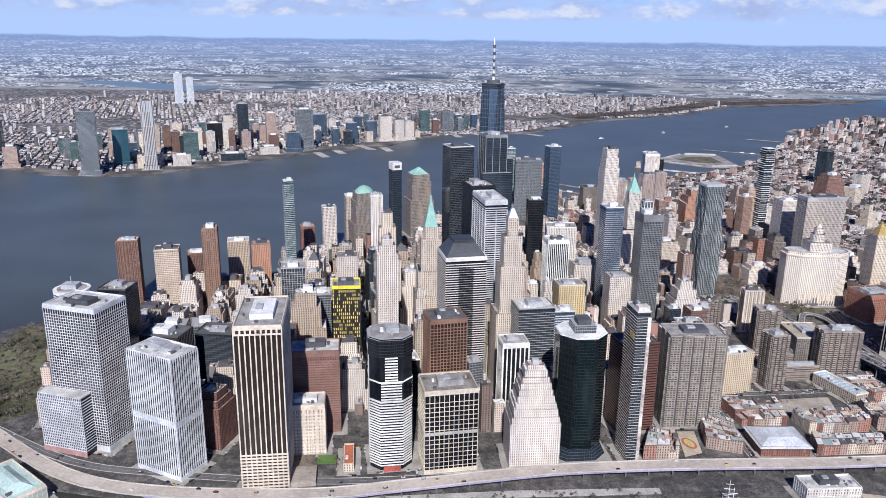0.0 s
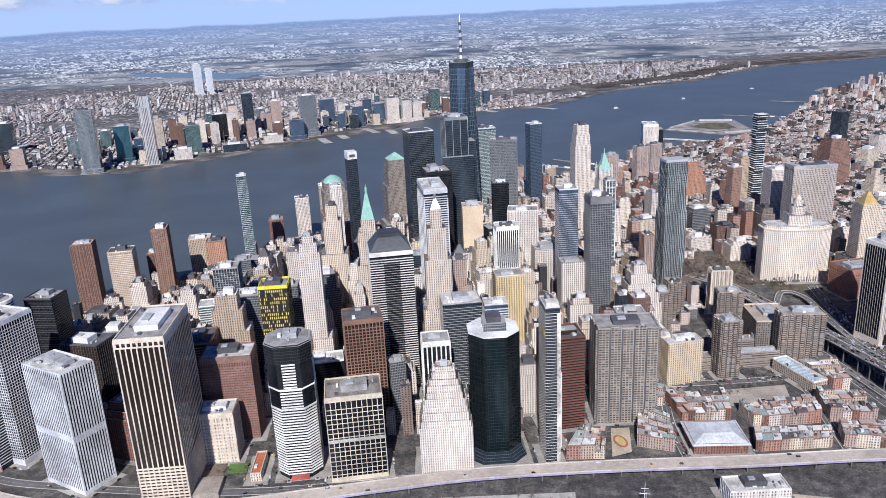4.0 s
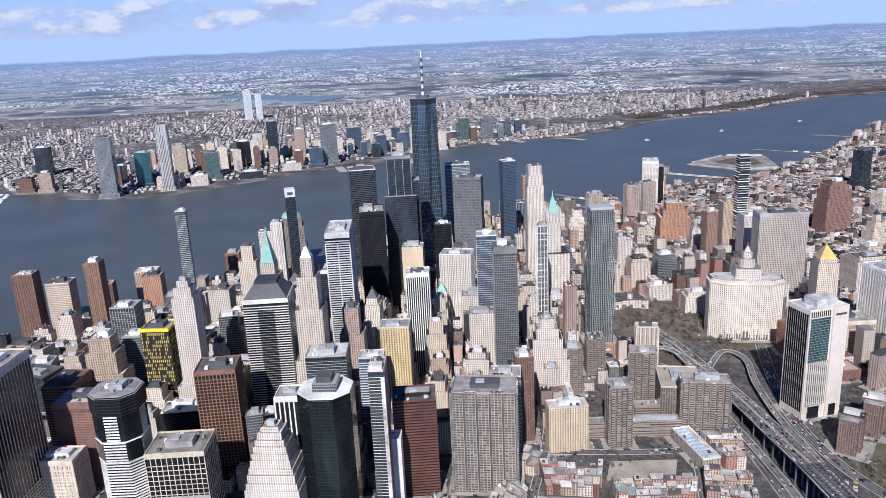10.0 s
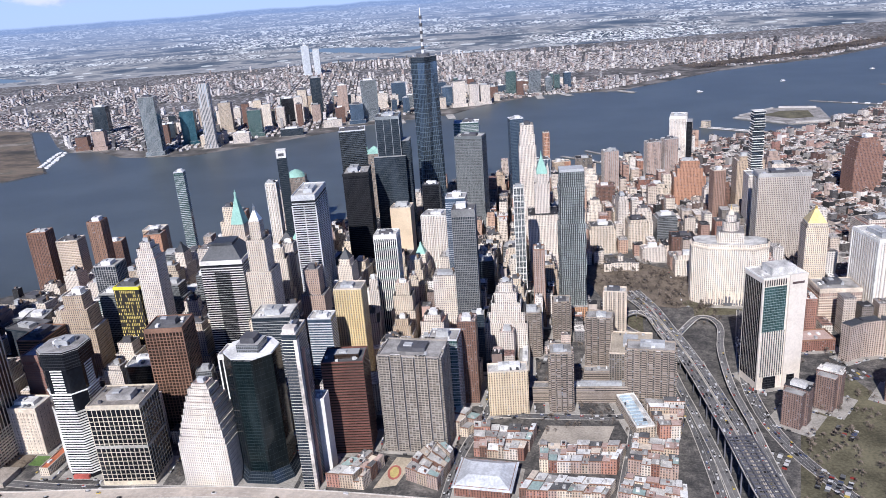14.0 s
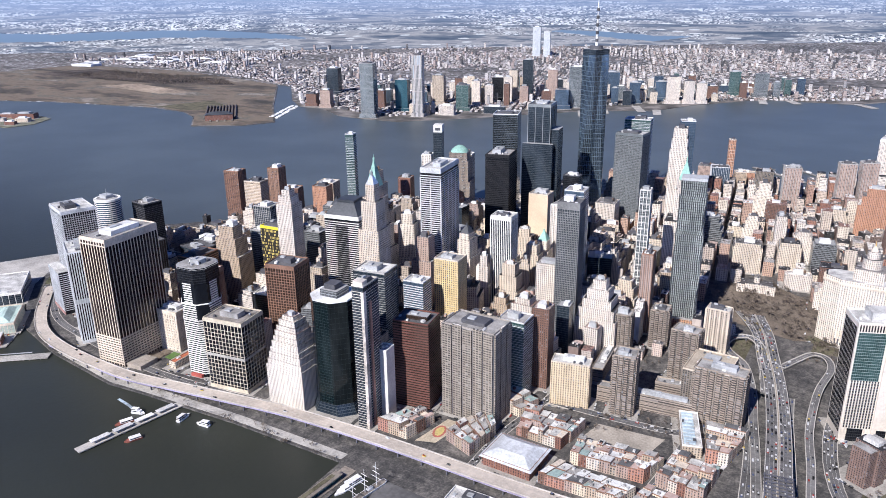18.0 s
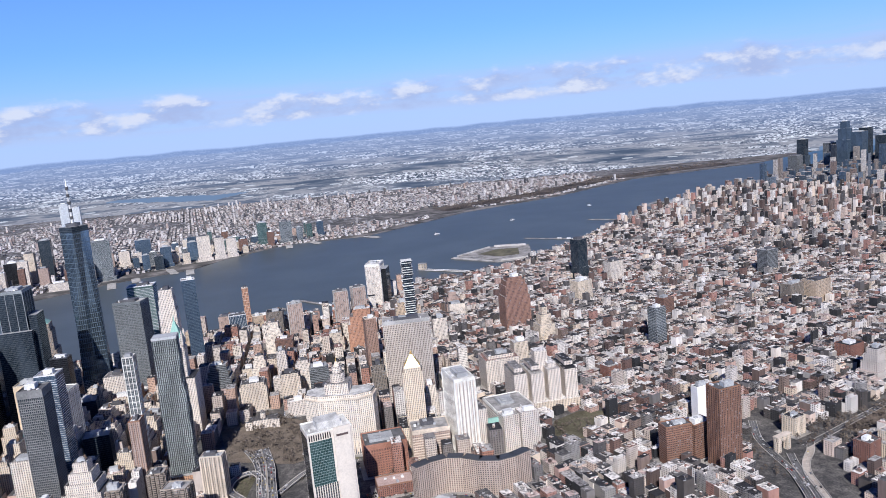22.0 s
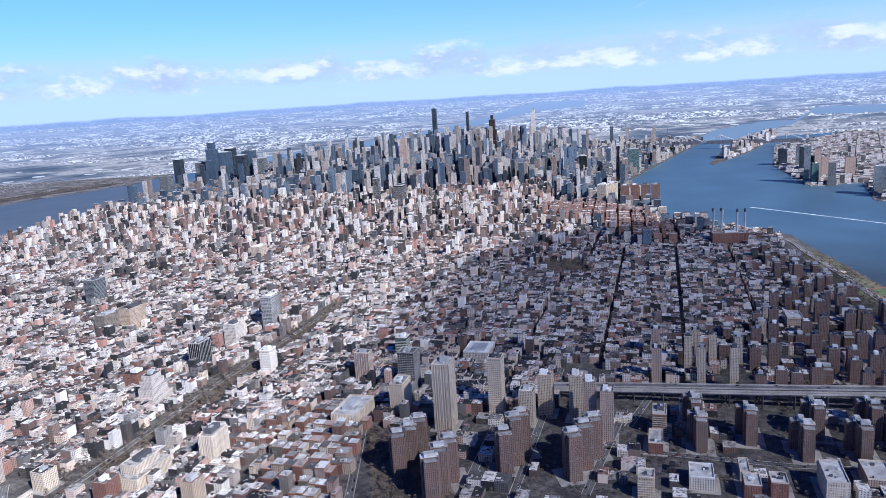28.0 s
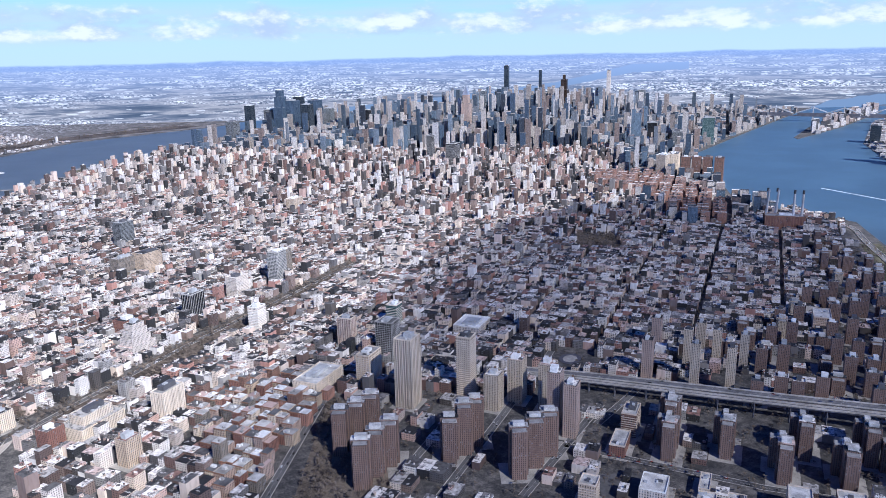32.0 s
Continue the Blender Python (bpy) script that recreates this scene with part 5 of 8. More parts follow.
part("copper_roof", MB().prism([(38, 4), (64, 4), (64, 28), (38, 28)], 30, 35, [(42, 14), (62, 14), (62, 18), (42, 18)]), COPPER, t)
tiered("detention_tower", "white notched tower beside the courthouse", 775, 1008, 18, [(24, 18, 48)], WHITE_P, "courthouse", tank=False)
tiered("detention_tower", "white notched tower beside the courthouse", 752, 1004, 18, [(20, 18, 46)], WHITE_P, "courthouse", tank=False)
slab_tower("courthouse_block", "broad pale court building with a dark flat roof", 740, 1040, 18, 50, 56, 34, STONE_W, WHITE, "b", 3, 3.2, 0.5, 0.9, ROOF_GREY, 3, 0, category="courthouse")
t = thing("criminal_courts", "pale stone court complex of four stepped wings", "courthouse", at(806, 1142, 12))
take(806, 1142, 96, 60, radians(12))
for k in range(4):
    part("wing", MB().box(-45 + k * 24, -26, 0, -27 + k * 24, 26, 58 - 3 * (k % 2)), STONE_W, t)
    part("wing_setback", MB().box(-42 + k * 24, -18, 58, -30 + k * 24, 18, 64), STONE_W, t)
part("base_block", MB().box(-47, -28, 0, 47, 20, 14), STONE_C, t)
part("linking_block", MB().box(-43, -8, 14, 43, 24, 48), STONE_W, t)
part("crown_tower", MB().box(-8, -6, 48, 10, 12, 80), STONE_W, t)
tiered("office_block", "white banded civic office block", 752, 1232, 14, [(52, 44, 48), (40, 30, 52)], WHITE_P, "office block")
tiered("office_block", "cream corner office block", 790, 1318, 14, [(24, 22, 42)], STONE_C, "office block")
tiered("exchange_tower", "brown brick telephone tower with setbacks", 800, 1530, 16, [(50, 40, 70), (44, 36, 90), (37, 30, 99), (29, 24, 105)], facade("red_brown_brick", [(0.34, 0.20, 0.155)], bay=2.4, floor=2.7, wide=0.40, tall=0.6), "exchange tower", tank=False)
tiered("office_tower", "pale stepped tower with a pointed crown", 846, 1452, 20, [(30, 28, 30), (20, 20, 48), (10, 10, 60)], STONE_C, crown=pyramid(8, SLATE, 1))
tiered("residential_tower", "slim white-blue glass tower", 1025, 1356, 30, [(22, 20, 69)], GLASS_SIL, "residential tower", tank=False)
for x, y, w, d, h, sk, lb in [(1336, 1556, 40, 24, 40, CONC_G, "dark-windowed university slab"), (1382, 1556, 44, 30, 44, STONE_T, "golden-tan university block"), (1058, 1870, 40, 24, 50, WHITE_P, "white apartment block"), (955, 1710, 38, 28, 46, STONE_C, "cream loft building"), (919, 1222, 24, 20, 22, BRICK_R, "dark red brick loft building"),
                              (1084, 1528, 26, 22, 40, BRICK_B, "dark brown apartment tower"), (1388, 1800, 36, 26, 60, GLASS_GRY, "grey glass apartment tower"), (1276, 1226, 32, 26, 25, BRICK_R, "red brick loft block"), (1475, 1308, 32, 24, 36, WHITE_P, "white stepped loft tower"), (1590, 1378, 24, 22, 50, CONC_G, "grey concrete tower"),
                              (1022, 1046, 28, 24, 30, WHITE_P, "white gridded bank block"), (1194, 824, 20, 16, 30, STONE_T, "tan tower with a blank white side"), (1090, 990, 20, 18, 22, STONE_C, "cream bank building with a gold dome")]:
    tiered("city_block", lb + " among low streets", x, y, 30, [(w, d, h)], sk, "office building")
# long winding apartment slab
t = thing("apartment_slab", "long winding pale brick apartment slab with open galleries", "apartment building", at(0, 0, 0))
SERP = facade("gallery_brick", [(0.56, 0.47, 0.41)], (0.05, 0.045, 0.045), 2.6, 2.3, 0.55, 0.55)
wind = [(645, 888), (660, 900), (677, 907), (694, 904), (712, 894), (734, 891), (752, 898), (769, 911)]
for k, ((ax, ay), (bx, by)) in enumerate(zip(wind, wind[1:])):
    nx, ny = -(by - ay), bx - ax
    l = math.hypot(nx, ny)
    nx, ny = nx / l * 11, ny / l * 11
    take((ax + bx) / 2 + nx / 2, (ay + by) / 2 + ny / 2, l, 12, math.atan2(by - ay, bx - ax))
    part("section", MB().prism([(ax, ay), (bx, by), (bx + nx, by + ny), (ax + nx, ay + ny)], 0, 40), SERP, t)
    part("roof_edge", MB().prism([(ax, ay), (bx, by), (bx + nx, by + ny), (ax + nx, ay + ny)], 40, 41), SLATE, t)
slab_tower("apartment_slab", "brown curved apartment slab beside the tall tower", 922, 925, 14, 32, 18, 46, BRICK_B, BROWN_ST, "b", 3, 2.6, 0.5, 0.8, category="apartment building")
slab_tower("apartment_slab", "brown curved apartment slab beside the tall tower", 956, 934, 30, 28, 18, 42, BRICK_B, BROWN_ST, "b", 3, 2.6, 0.5, 0.8, category="apartment building")
slab_tower("blank_slab", "plain white blank-sided slab", 993, 1042, 24, 22, 12, 44, plain("white_blank_wall", (0.78, 0.77, 0.78), 0.8, var=0.05), WHITE, "", category="apartment building")
tiered("school_block", "rounded pale school complex with terraces", 1175, 925, 33, [(60, 36, 16), (40, 22, 26)], STONE_C, "school")
tiered("school_block", "red brick school wing", 1131, 904, 33, [(22, 18, 26)], BRICK_R, "school")

# ---- filling blocks of stone and brick towers between the large ones ----
KINDS = [("white stone office building with setbacks", STONE_W, "office building"), ("cream stone office building with setbacks", STONE_C, "office building"),
         ("tan brick building stepping back at the top", STONE_T, "office building"), ("pinkish granite office building", STONE_P, "office building"),
         ("beige concrete apartment tower", CONC_B, "apartment tower"), ("white panelled office block", WHITE_P, "office building"),
         ("red brick loft building with a flat roof", BRICK_R, "loft building"), ("brown brick apartment tower", BRICK_B, "apartment tower"),
         ("dark glass office building", GLASS_DK, "office building"), ("grey gridded office building", GLASS_GRY, "office building"),
         ("grey concrete office building", CONC_G, "office building")]


def block_building(x, y, yaw, w, d, h, kind):
    label, skin, cat = KINDS[kind]
    if h > 38 and kind < 5:
        k1, k2 = rng.uniform(0.45, 0.7), rng.uniform(0.78, 0.92)
        tiers = [(w, d, h * k1), (w * 0.8, d * 0.8, h * k2), (w * 0.58, d * 0.58, h)]
    elif h > 22 and rng.random() < 0.5:
        tiers = [(w, d, h * 0.8), (w * 0.75, d * 0.8, h)]
    else:
        tiers = [(w, d, h)]
    crown = None
    if h > 62 and kind < 4 and rng.random() < 0.3:
        crown = pyramid(rng.uniform(7, 14), rng.choice((COPPER, SLATE, SLATE)), 3)
    tiered(cat.replace(" ", "_"), label, x, y, yaw, tiers, skin, cat, crown=crown, tank=kind not in (8, 9))


OLD_TOWN = [(-395, 660), (-250, 640), (-60, 690), (-10, 640), (150, 660), (230, 760), (330, 800), (330, 1010), (300, 1130), (230, 1200), (160, 1240),
            (20, 1230), (-60, 1160), (-200, 1100), (-330, 1000), (-400, 900), (-430, 760)]
frg = random.Random(11)
for i in range(-12, 14):
    for j in range(0, 17):
        x0, y0 = i * 41 + frg.uniform(-3, 3), 640 + j * 38 + frg.uniform(-3, 3)
        x, y = x0 * math.cos(0.14) - (y0 - 640) * math.sin(0.14), 640 + x0 * math.sin(0.14) + (y0 - 640) * math.cos(0.14)
        w, d = frg.uniform(24, 34), frg.uniform(22, 31)
        if not inside(OLD_TOWN, x, y):
            continue
        if not is_free(x, y, 12):
            w, d = 15, 14
            if not is_free(x, y, 7):
                continue
        core = math.exp(-((x + 20) ** 2 + (y - 880) ** 2) / 240.0 ** 2)
        h = frg.uniform(22, 46) + core * frg.uniform(15, 72)
        kind = frg.choice((0, 0, 0, 1, 1, 1, 2, 3, 4, 5, 5, 8, 9)) if h > 30 else frg.choice((0, 0, 1, 1, 2, 5, 5, 6, 10))
        block_building(x, y, 8 + frg.choice((0, 0, -6, 12)), w, d, h, kind)
# strip towards the western river and the civic district
for i in range(70):
    x, y = frg.uniform(-330, 700), frg.uniform(1000, 1750)
    if y > 1150 + (x + 330) * 0.75 + 330 or not is_free(x, y, 14) or not inside(MANHATTAN, x - 20, y + 40):
        continue
    if 400 < x < 560 and 920 < y < 1075 or 380 < x < 480 and 1040 < y < 1160:
        continue
    block_building(x, y, 8, frg.uniform(20, 34), frg.uniform(20, 34), frg.uniform(18, 62), frg.choice((0, 1, 1, 2, 3, 4, 5, 6, 7, 10)))

# ---- low city carpet ----
CITY_WALLS = [(0.82, 0.78, 0.74), (0.28, 0.22, 0.20), (0.60, 0.54, 0.50), (0.20, 0.13, 0.115), (0.84, 0.82, 0.80), (0.22, 0.215, 0.22), (0.46, 0.27, 0.23), (0.78, 0.68, 0.58), (0.10, 0.092, 0.09),
              (0.84, 0.83, 0.82), (0.58, 0.42, 0.37), (0.045, 0.046, 0.05), (0.38, 0.375, 0.37), (0.80, 0.75, 0.70), (0.15, 0.11, 0.10), (0.84, 0.82, 0.80), (0.04, 0.042, 0.047), (0.26, 0.20, 0.175), (0.76, 0.64, 0.57), (0.13, 0.125, 0.13)]
CITY = facade("tenement_walls", CITY_WALLS, (0.035, 0.038, 0.042), bay=2.2, floor=2.4, wide=0.46, tall=0.52, island=True, lights=0.05, blank=0.28, bright=0.09)
TOWERS = facade("midtown_walls", [(0.58, 0.55, 0.53), (0.22, 0.25, 0.30), (0.07, 0.11, 0.18), (0.46, 0.40, 0.37), (0.05, 0.08, 0.13), (0.70, 0.68, 0.67), (0.28, 0.22, 0.20), (0.10, 0.15, 0.22), (0.62, 0.58, 0.55), (0.16, 0.23, 0.32),
                                   (0.40, 0.37, 0.35), (0.04, 0.05, 0.075), (0.22, 0.28, 0.36), (0.66, 0.65, 0.66), (0.08, 0.11, 0.15), (0.34, 0.30, 0.28)], bay=2.4, floor=2.6, wide=0.62, tall=0.58, island=True, lights=0.05)
SUBURB = facade("suburb_walls", [(0.72, 0.70, 0.70), (0.34, 0.29, 0.28), (0.82, 0.81, 0.82), (0.50, 0.42, 0.39), (0.14, 0.14, 0.15), (0.70, 0.68, 0.68), (0.40, 0.40, 0.42), (0.80, 0.78, 0.78), (0.10, 0.10, 0.11)], bay=2.4, floor=2.6, wide=0.5, tall=0.5, island=True, bright=0.22)
LOFT = facade("loft_walls", [(0.74, 0.68, 0.60), (0.56, 0.40, 0.32), (0.80, 0.76, 0.71), (0.40, 0.22, 0.17), (0.68, 0.60, 0.52), (0.24, 0.22, 0.21), (0.82, 0.79, 0.75), (0.60, 0.52, 0.46), (0.44, 0.30, 0.25), (0.72, 0.66, 0.60)], (0.035, 0.038, 0.042), bay=2.4, floor=2.8, wide=0.5, tall=0.55, island=True, lights=0.08, bright=0.10)
AV = radians(36.0)
crng = random.Random(21)
PARKS = []   # polygons kept clear of houses


def clear(x, y, r):
    for p in PARKS:
        if inside(p, x, y):
            return False
    return is_free(x, y, r)


def carpet(region, avenue, street_gap, avenue_gap, lot, tall, keep=None, origin=(0, 0), street_w=9.0, avenue_w=15.0, height=(9, 17), big=1.0):
    """Lots in two rows to each block; returns rows of boxes."""
    rows = []
    c, s = math.cos(avenue), math.sin(avenue)
    xs, ys = [p[0] for p in region], [p[1] for p in region]
    cx, cy = origin
    R = max(max(xs) - min(xs), max(ys) - min(ys))
    na, nb = int(R / street_gap) + 2, int(R / avenue_gap) + 2
    mx, my = (max(xs) + min(xs)) / 2, (max(ys) + min(ys)) / 2
    for i in range(-na, na):
        for j in range(-nb, nb):
            a0, b0 = i * street_gap, j * avenue_gap
            bx, by = mx + a0 * c - b0 * s, my + a0 * s + b0 * c
            if not (min(xs) - 150 < bx < max(xs) + 150 and min(ys) - 150 < by < max(ys) + 150):
                continue
            depth = (street_gap - street_w) / 2
            for row in (0, 1):
                eaves = crng.uniform(*height)
                b = b0 - (avenue_gap - avenue_w) / 2
                end = b0 + (avenue_gap - avenue_w) / 2
                while b < end - 3:
                    w = min(crng.uniform(*lot), end - b)
                    if w < 4:
                        break
                    dd = depth * crng.uniform(0.66, 0.95)
                    aa = a0 + (-street_gap / 2 + street_w / 2 + dd / 2 if row == 0 else street_gap / 2 - street_w / 2 - dd / 2)
                    bb = b + w / 2
                    x, y = mx + aa * c - bb * s, my + aa * s + bb * c
                    b += w
                    if not inside(region, x, y) or (keep and not keep(x, y)) or not clear(x, y, min(w, dd) * 0.5):
                        continue
                    h = (0.7 * eaves + 0.3 * crng.uniform(*height)) * crng.choice((0.6, 0.92, 0.97, 1.0, 1.0, 1.04, 1.1, 1.3))
                    if crng.random() < 0.05:
                        continue
                    q = crng.random()
                    hh = tall(x, y)
                    if q < hh[0]:
                        h = crng.uniform(hh[1], hh[2])
                        w2, dd = min(w, 22) * 0.96, min(dd, 22)
                    else:
                        w2 = w * 0.985
                    rows.append((x, y, dd, w2, avenue, 0.0, h))
                    for _ in range(int(crng.random() * 3.6 * big)):
                        k = crng.uniform(1.0, 3.6)
                        ox, oy = crng.uniform(-0.3, 0.3) * dd, crng.uniform(-0.3, 0.3) * w2
                        rows.append((x + ox * c - oy * s, y + ox * s + oy * c, k, k * crng.uniform(0.7, 1.6), avenue, h - 0.2, h + crng.uniform(1.2, 3.0)))
    return rows


LINE = lambda p, q, x, y: (q[0] - p[0]) * (y - p[1]) - (q[1] - p[1]) * (x - p[0])   # > 0 to the left of p -> q
HOUSING = [(1290, 610), (1420, 830), (1640, 790), (1720, 700), (2280, 690), (2560, 900), (2640, 830), (2400, 610), (2090, 350), (1960, 250), (1700, 200), (1440, 290), (1330, 520)]
BOWERY = [(1075, 945), (1100, 1010), (1192, 1036), (1287, 1116), (1413, 1192), (1563, 1281), (1730, 1388), (1745, 1355), (1593, 1232), (1459, 1156), (1378, 1096), (1280, 1031), (1217, 991), (1135, 938)]
RIVER_PARK = [(2308, 486), (2434, 590), (2672, 812), (2640, 835), (2500, 740), (2380, 650), (2255, 535), (2150, 430), (2165, 352)]
STUY = [(2815, 1810), (2990, 1689), (2884, 1443), (2690, 1170), (2560, 1090), (2540, 1200), (2650, 1384), (2690, 1637)]
PARKS += [RIVER_PARK, STUY]
PARKS += [[(800, 1000), (885, 1045), (890, 1100), (850, 1110), (810, 1085)], BOWERY, [(1290, 640), (1420, 830), (1470, 790), (1380, 610)], [(2140, 1150), (2230, 1270), (2310, 1215), (2225, 1100)]]
CIVIC_PARK = [(390, 1030), (480, 1010), (530, 1040), (500, 1130), (400, 1190), (350, 1130)]
RAMPS = [(425, 880), (500, 620), (520, 480), (640, 480), (610, 640), (600, 830), (548, 960), (560, 1040), (470, 1050), (420, 990)]
PARKS += [CIVIC_PARK, RAMPS, [(1630, 745), (1665, 770), (1925, 375), (1885, 345)], [(1005, 900), (1015, 600), (1150, 380), (1165, 400), (1095, 640), (1070, 860), (1105, 975), (1060, 1035), (1030, 990)], [(1700, 730), (1725, 800), (1785, 770), (1760, 700)],
          [(430, 700), (505, 705), (500, 745), (425, 740)]]


def tall_low(x, y):
    mid = max(0.0, min(1.0, (x * 0.8 + y * 0.6 - 2350) / 900.0))
    return (0.07 + 0.20 * mid, 17 + 5 * mid, 29 + 27 * mid)


WEST = [(330, 1420), (550, 1950), (610, 2025), (705, 2055), (780, 2110), (890, 2210), (1075, 2455), (1255, 2765), (1525, 3105), (1860, 3400), (3300, 2200), (2560, 1350), (2480, 1150), (1740, 1330),
        (1150, 990), (1010, 860), (900, 880), (760, 960), (690, 1050), (700, 1400), (480, 1400)]
EAST = [(1110, 960), (1740, 1330), (2480, 1160), (2860, 1130), (2800, 960), (2600, 850), (2300, 700), (2020, 560), (1760, 640), (1420, 840), (1250, 650), (1090, 820)]
RIVERSIDE = [(250, 560), (400, 560), (420, 700), (500, 740), (470, 760), (330, 700), (280, 650)]
# middle of the island: towers rising northwards
def tall_mid(x, y):
    a = x * math.cos(AV) + y * math.sin(AV)
    b = -x * math.sin(AV) + y * math.cos(AV)
    f = math.exp(-((a - 4700) / 1250.0) ** 2) * math.exp(-((b - 450) / 900.0) ** 2)
    g = math.exp(-((a - 3700) / 500.0) ** 2) * math.exp(-((b - 300) / 500.0) ** 2)
    if crng.random() < 0.12 * f:
        return (1.0, 130 * f, 130 + 110 * f)
    return (min(0.75, 0.26 + 0.45 * f + 0.2 * g), 22 + 26 * f, 44 + 105 * f + 50 * g)


MID = [(2560, 1350), (3300, 2200), (1860, 3400), (2327, 3790), (2968, 4370), (3747, 4950), (5600, 6100), (7400, 4200), (5700, 2830), (4389, 2320), (3551, 1990), (3056, 1510), (2900, 1340), (2830, 1140), (2480, 1160)]
rows = carpet(MID, AV, 50, 150, (9, 26), tall_mid, keep=lambda x, y: (x - 900) ** 2 + (y - 100) ** 2 < 5400 ** 2, street_w=9, avenue_w=16, height=(10, 24), big=0.3)
stuff("midtown_buildings", "dense far field of towers and blocks", "city blocks", rows, TOWERS)

# ---- tall landmarks of the far island ----
def spike(name, label, x, y, w, d, h, skin, yaw=36, tip=0.0, tiers=None):
    tiers = tiers or [(w, d, h)]
    return tiered(name, label, x, y, yaw, tiers, skin, "skyscraper", tank=False, far=True, crown=pyramid(tip, SILVER, 0) if tip else None)


spike("skyscraper", "very tall slim glass skyscraper on the skyline", 3795, 3457, 26, 24, 330, GLASS_DK)
spike("skyscraper", "needle-thin dark skyscraper on the skyline", 3900, 3290, 15, 15, 305, GLASS_DK)
spike("skyscraper", "slim white gridded skyscraper on the skyline", 4060, 2930, 20, 20, 298, WHITE_P)
spike("skyscraper", "broad bronze skyscraper under construction on the skyline", 3800, 2990, 48, 40, 262, GLASS_BRZ, tiers=[(62, 50, 150), (48, 42, 210), (30, 30, 262), (16, 14, 285)])
spike("skyscraper", "tapering blue glass skyscraper with an angled top", 2591, 3840, 60, 50, 238, GLASS_BLU, tiers=[(80, 60, 40), (64, 52, 150), (50, 44, 205), (34, 30, 238)])
spike("skyscraper", "stepped limestone skyscraper with a tall mast", 3020, 2770, 60, 40, 225, STONE_P, tip=40, tiers=[(76, 44, 60), (44, 34, 190), (30, 24, 228)])
for x, y, w, d, h, sk in [(2651, 3822, 60, 50, 184, GLASS_BLU), (2709, 3874, 50, 44, 198, GLASS_DK), (2603, 3531, 54, 44, 178, GLASS_DK), (2684, 3612, 60, 50, 192, GLASS_BLU), (2841, 3793, 52, 44, 134, GLASS_SIL), (2577, 3957, 56, 46, 134, GLASS_GRY),
                          (2558, 4222, 44, 40, 146, GLASS_DK), (2256, 3624, 50, 44, 113, GLASS_GRY), (3099, 3839, 50, 44, 108, GLASS_BLK), (3140, 3757, 76, 50, 95, GLASS_BLK), (2914, 3756, 32, 30, 120, GLASS_SIL), (2770, 3730, 50, 40, 110, GLASS_GRY), (2500, 3800, 44, 40, 96, GLASS_BLU)]:
    spike("skyscraper", "blue-grey glass skyscraper in the riverside cluster", x, y, w, d, h, sk)

# ---- far river bank: waterfront towers ----
jr = random.Random(5)
PALE_BLUE = facade("pale_blue_panel", [(0.66, 0.72, 0.78)], (0.30, 0.35, 0.40), 3.0, 2.8, 0.5, 0.5)
BANK = [(-950, 2000, 44, 40, 168, GLASS_SIL, "rounded silver glass tower on the far waterfront"), (-926, 2145, 42, 34, 104, glassy("deep_teal_glass", (0.03, 0.10, 0.14), line=(0.06, 0.12, 0.15), metal=0.4), "teal glass tower on the far waterfront"),
        (-822, 2090, 33, 30, 190, facade("striped_tower", [(0.62, 0.60, 0.58)], (0.06, 0.08, 0.10), 4.2, 40.0, 0.5, 0.96), "tall pale-striped residential tower on the far waterfront"), (-905, 2330, 40, 34, 101, CONC_B, "beige tower on the far waterfront"),
        (-765, 2265, 42, 36, 83, GLASS_GRN, "teal glass tower on the far waterfront"), (-768, 2515, 48, 36, 83, GLASS_BLK, "dark glass block on the far waterfront"),
        (-732, 2555, 30, 30, 105, STONE_C, "cream tower on the far waterfront"), (-690, 2585, 36, 34, 141, GLASS_DK, "dark tower on the far waterfront"),
        (-595, 2590, 34, 30, 111, STONE_P, "pinkish tower on the far waterfront"), (-494, 2455, 44, 36, 63, GLASS_BLU, "blue glass cube on the far waterfront"),
        (-465, 2510, 54, 34, 133, GLASS_SIL, "silver twin tower on the far waterfront"), (-472, 2840, 54, 36, 84, GLASS_BLU, "curved glass tower on the far waterfront"),
        (-214, 2745, 44, 30, 89, WHITE_P, "white slab on the far waterfront"), (-165, 2765, 34, 26, 76, WHITE_P, "white slab on the far waterfront"), (-130, 2790, 34, 26, 68, WHITE_P, "white slab on the far waterfront"),
        (-80, 3035, 38, 30, 86, GLASS_GRN, "pale green tower on the far waterfront"), (12, 3040, 46, 26, 83, GLASS_SIL, "notched glass tower on the far waterfront"), (-1416, 2360, 46, 40, 99, GLASS_DK, "dark tower inland near the canal"),
        (-1280, 2090, 36, 30, 42, BRICK_B, "brown brick towers at the marina"), (-1214, 2090, 36, 30, 59, STONE_P, "brown brick towers at the marina"), (-517, 2775, 36, 30, 56, WHITE_P, "white tower on the far waterfront"),
        (-1440, 4130, 44, 40, 165, PALE_BLUE, "tall pale tower far inland"), (-1385, 4150, 36, 34, 140, PALE_BLUE, "tall pale tower far inland"),
        (-330, 2690, 36, 30, 70, GLASS_BLU, "blue glass tower on the far waterfront"), (-270, 2790, 40, 30, 66, GLASS_BLU, "blue glass block on the far waterfront"), (-560, 2400, 60, 30, 24, WHITE_P, "low pale pier building on the far waterfront"),
        (-840, 2120, 60, 34, 34, STONE_C, "low cream terrace on the far waterfront"), (-760, 2160, 50, 30, 30, WHITE_P, "low white terrace on the far waterfront"), (-640, 2260, 70, 30, 22, GLASS_DK, "low dark terminal on the far waterfront")]
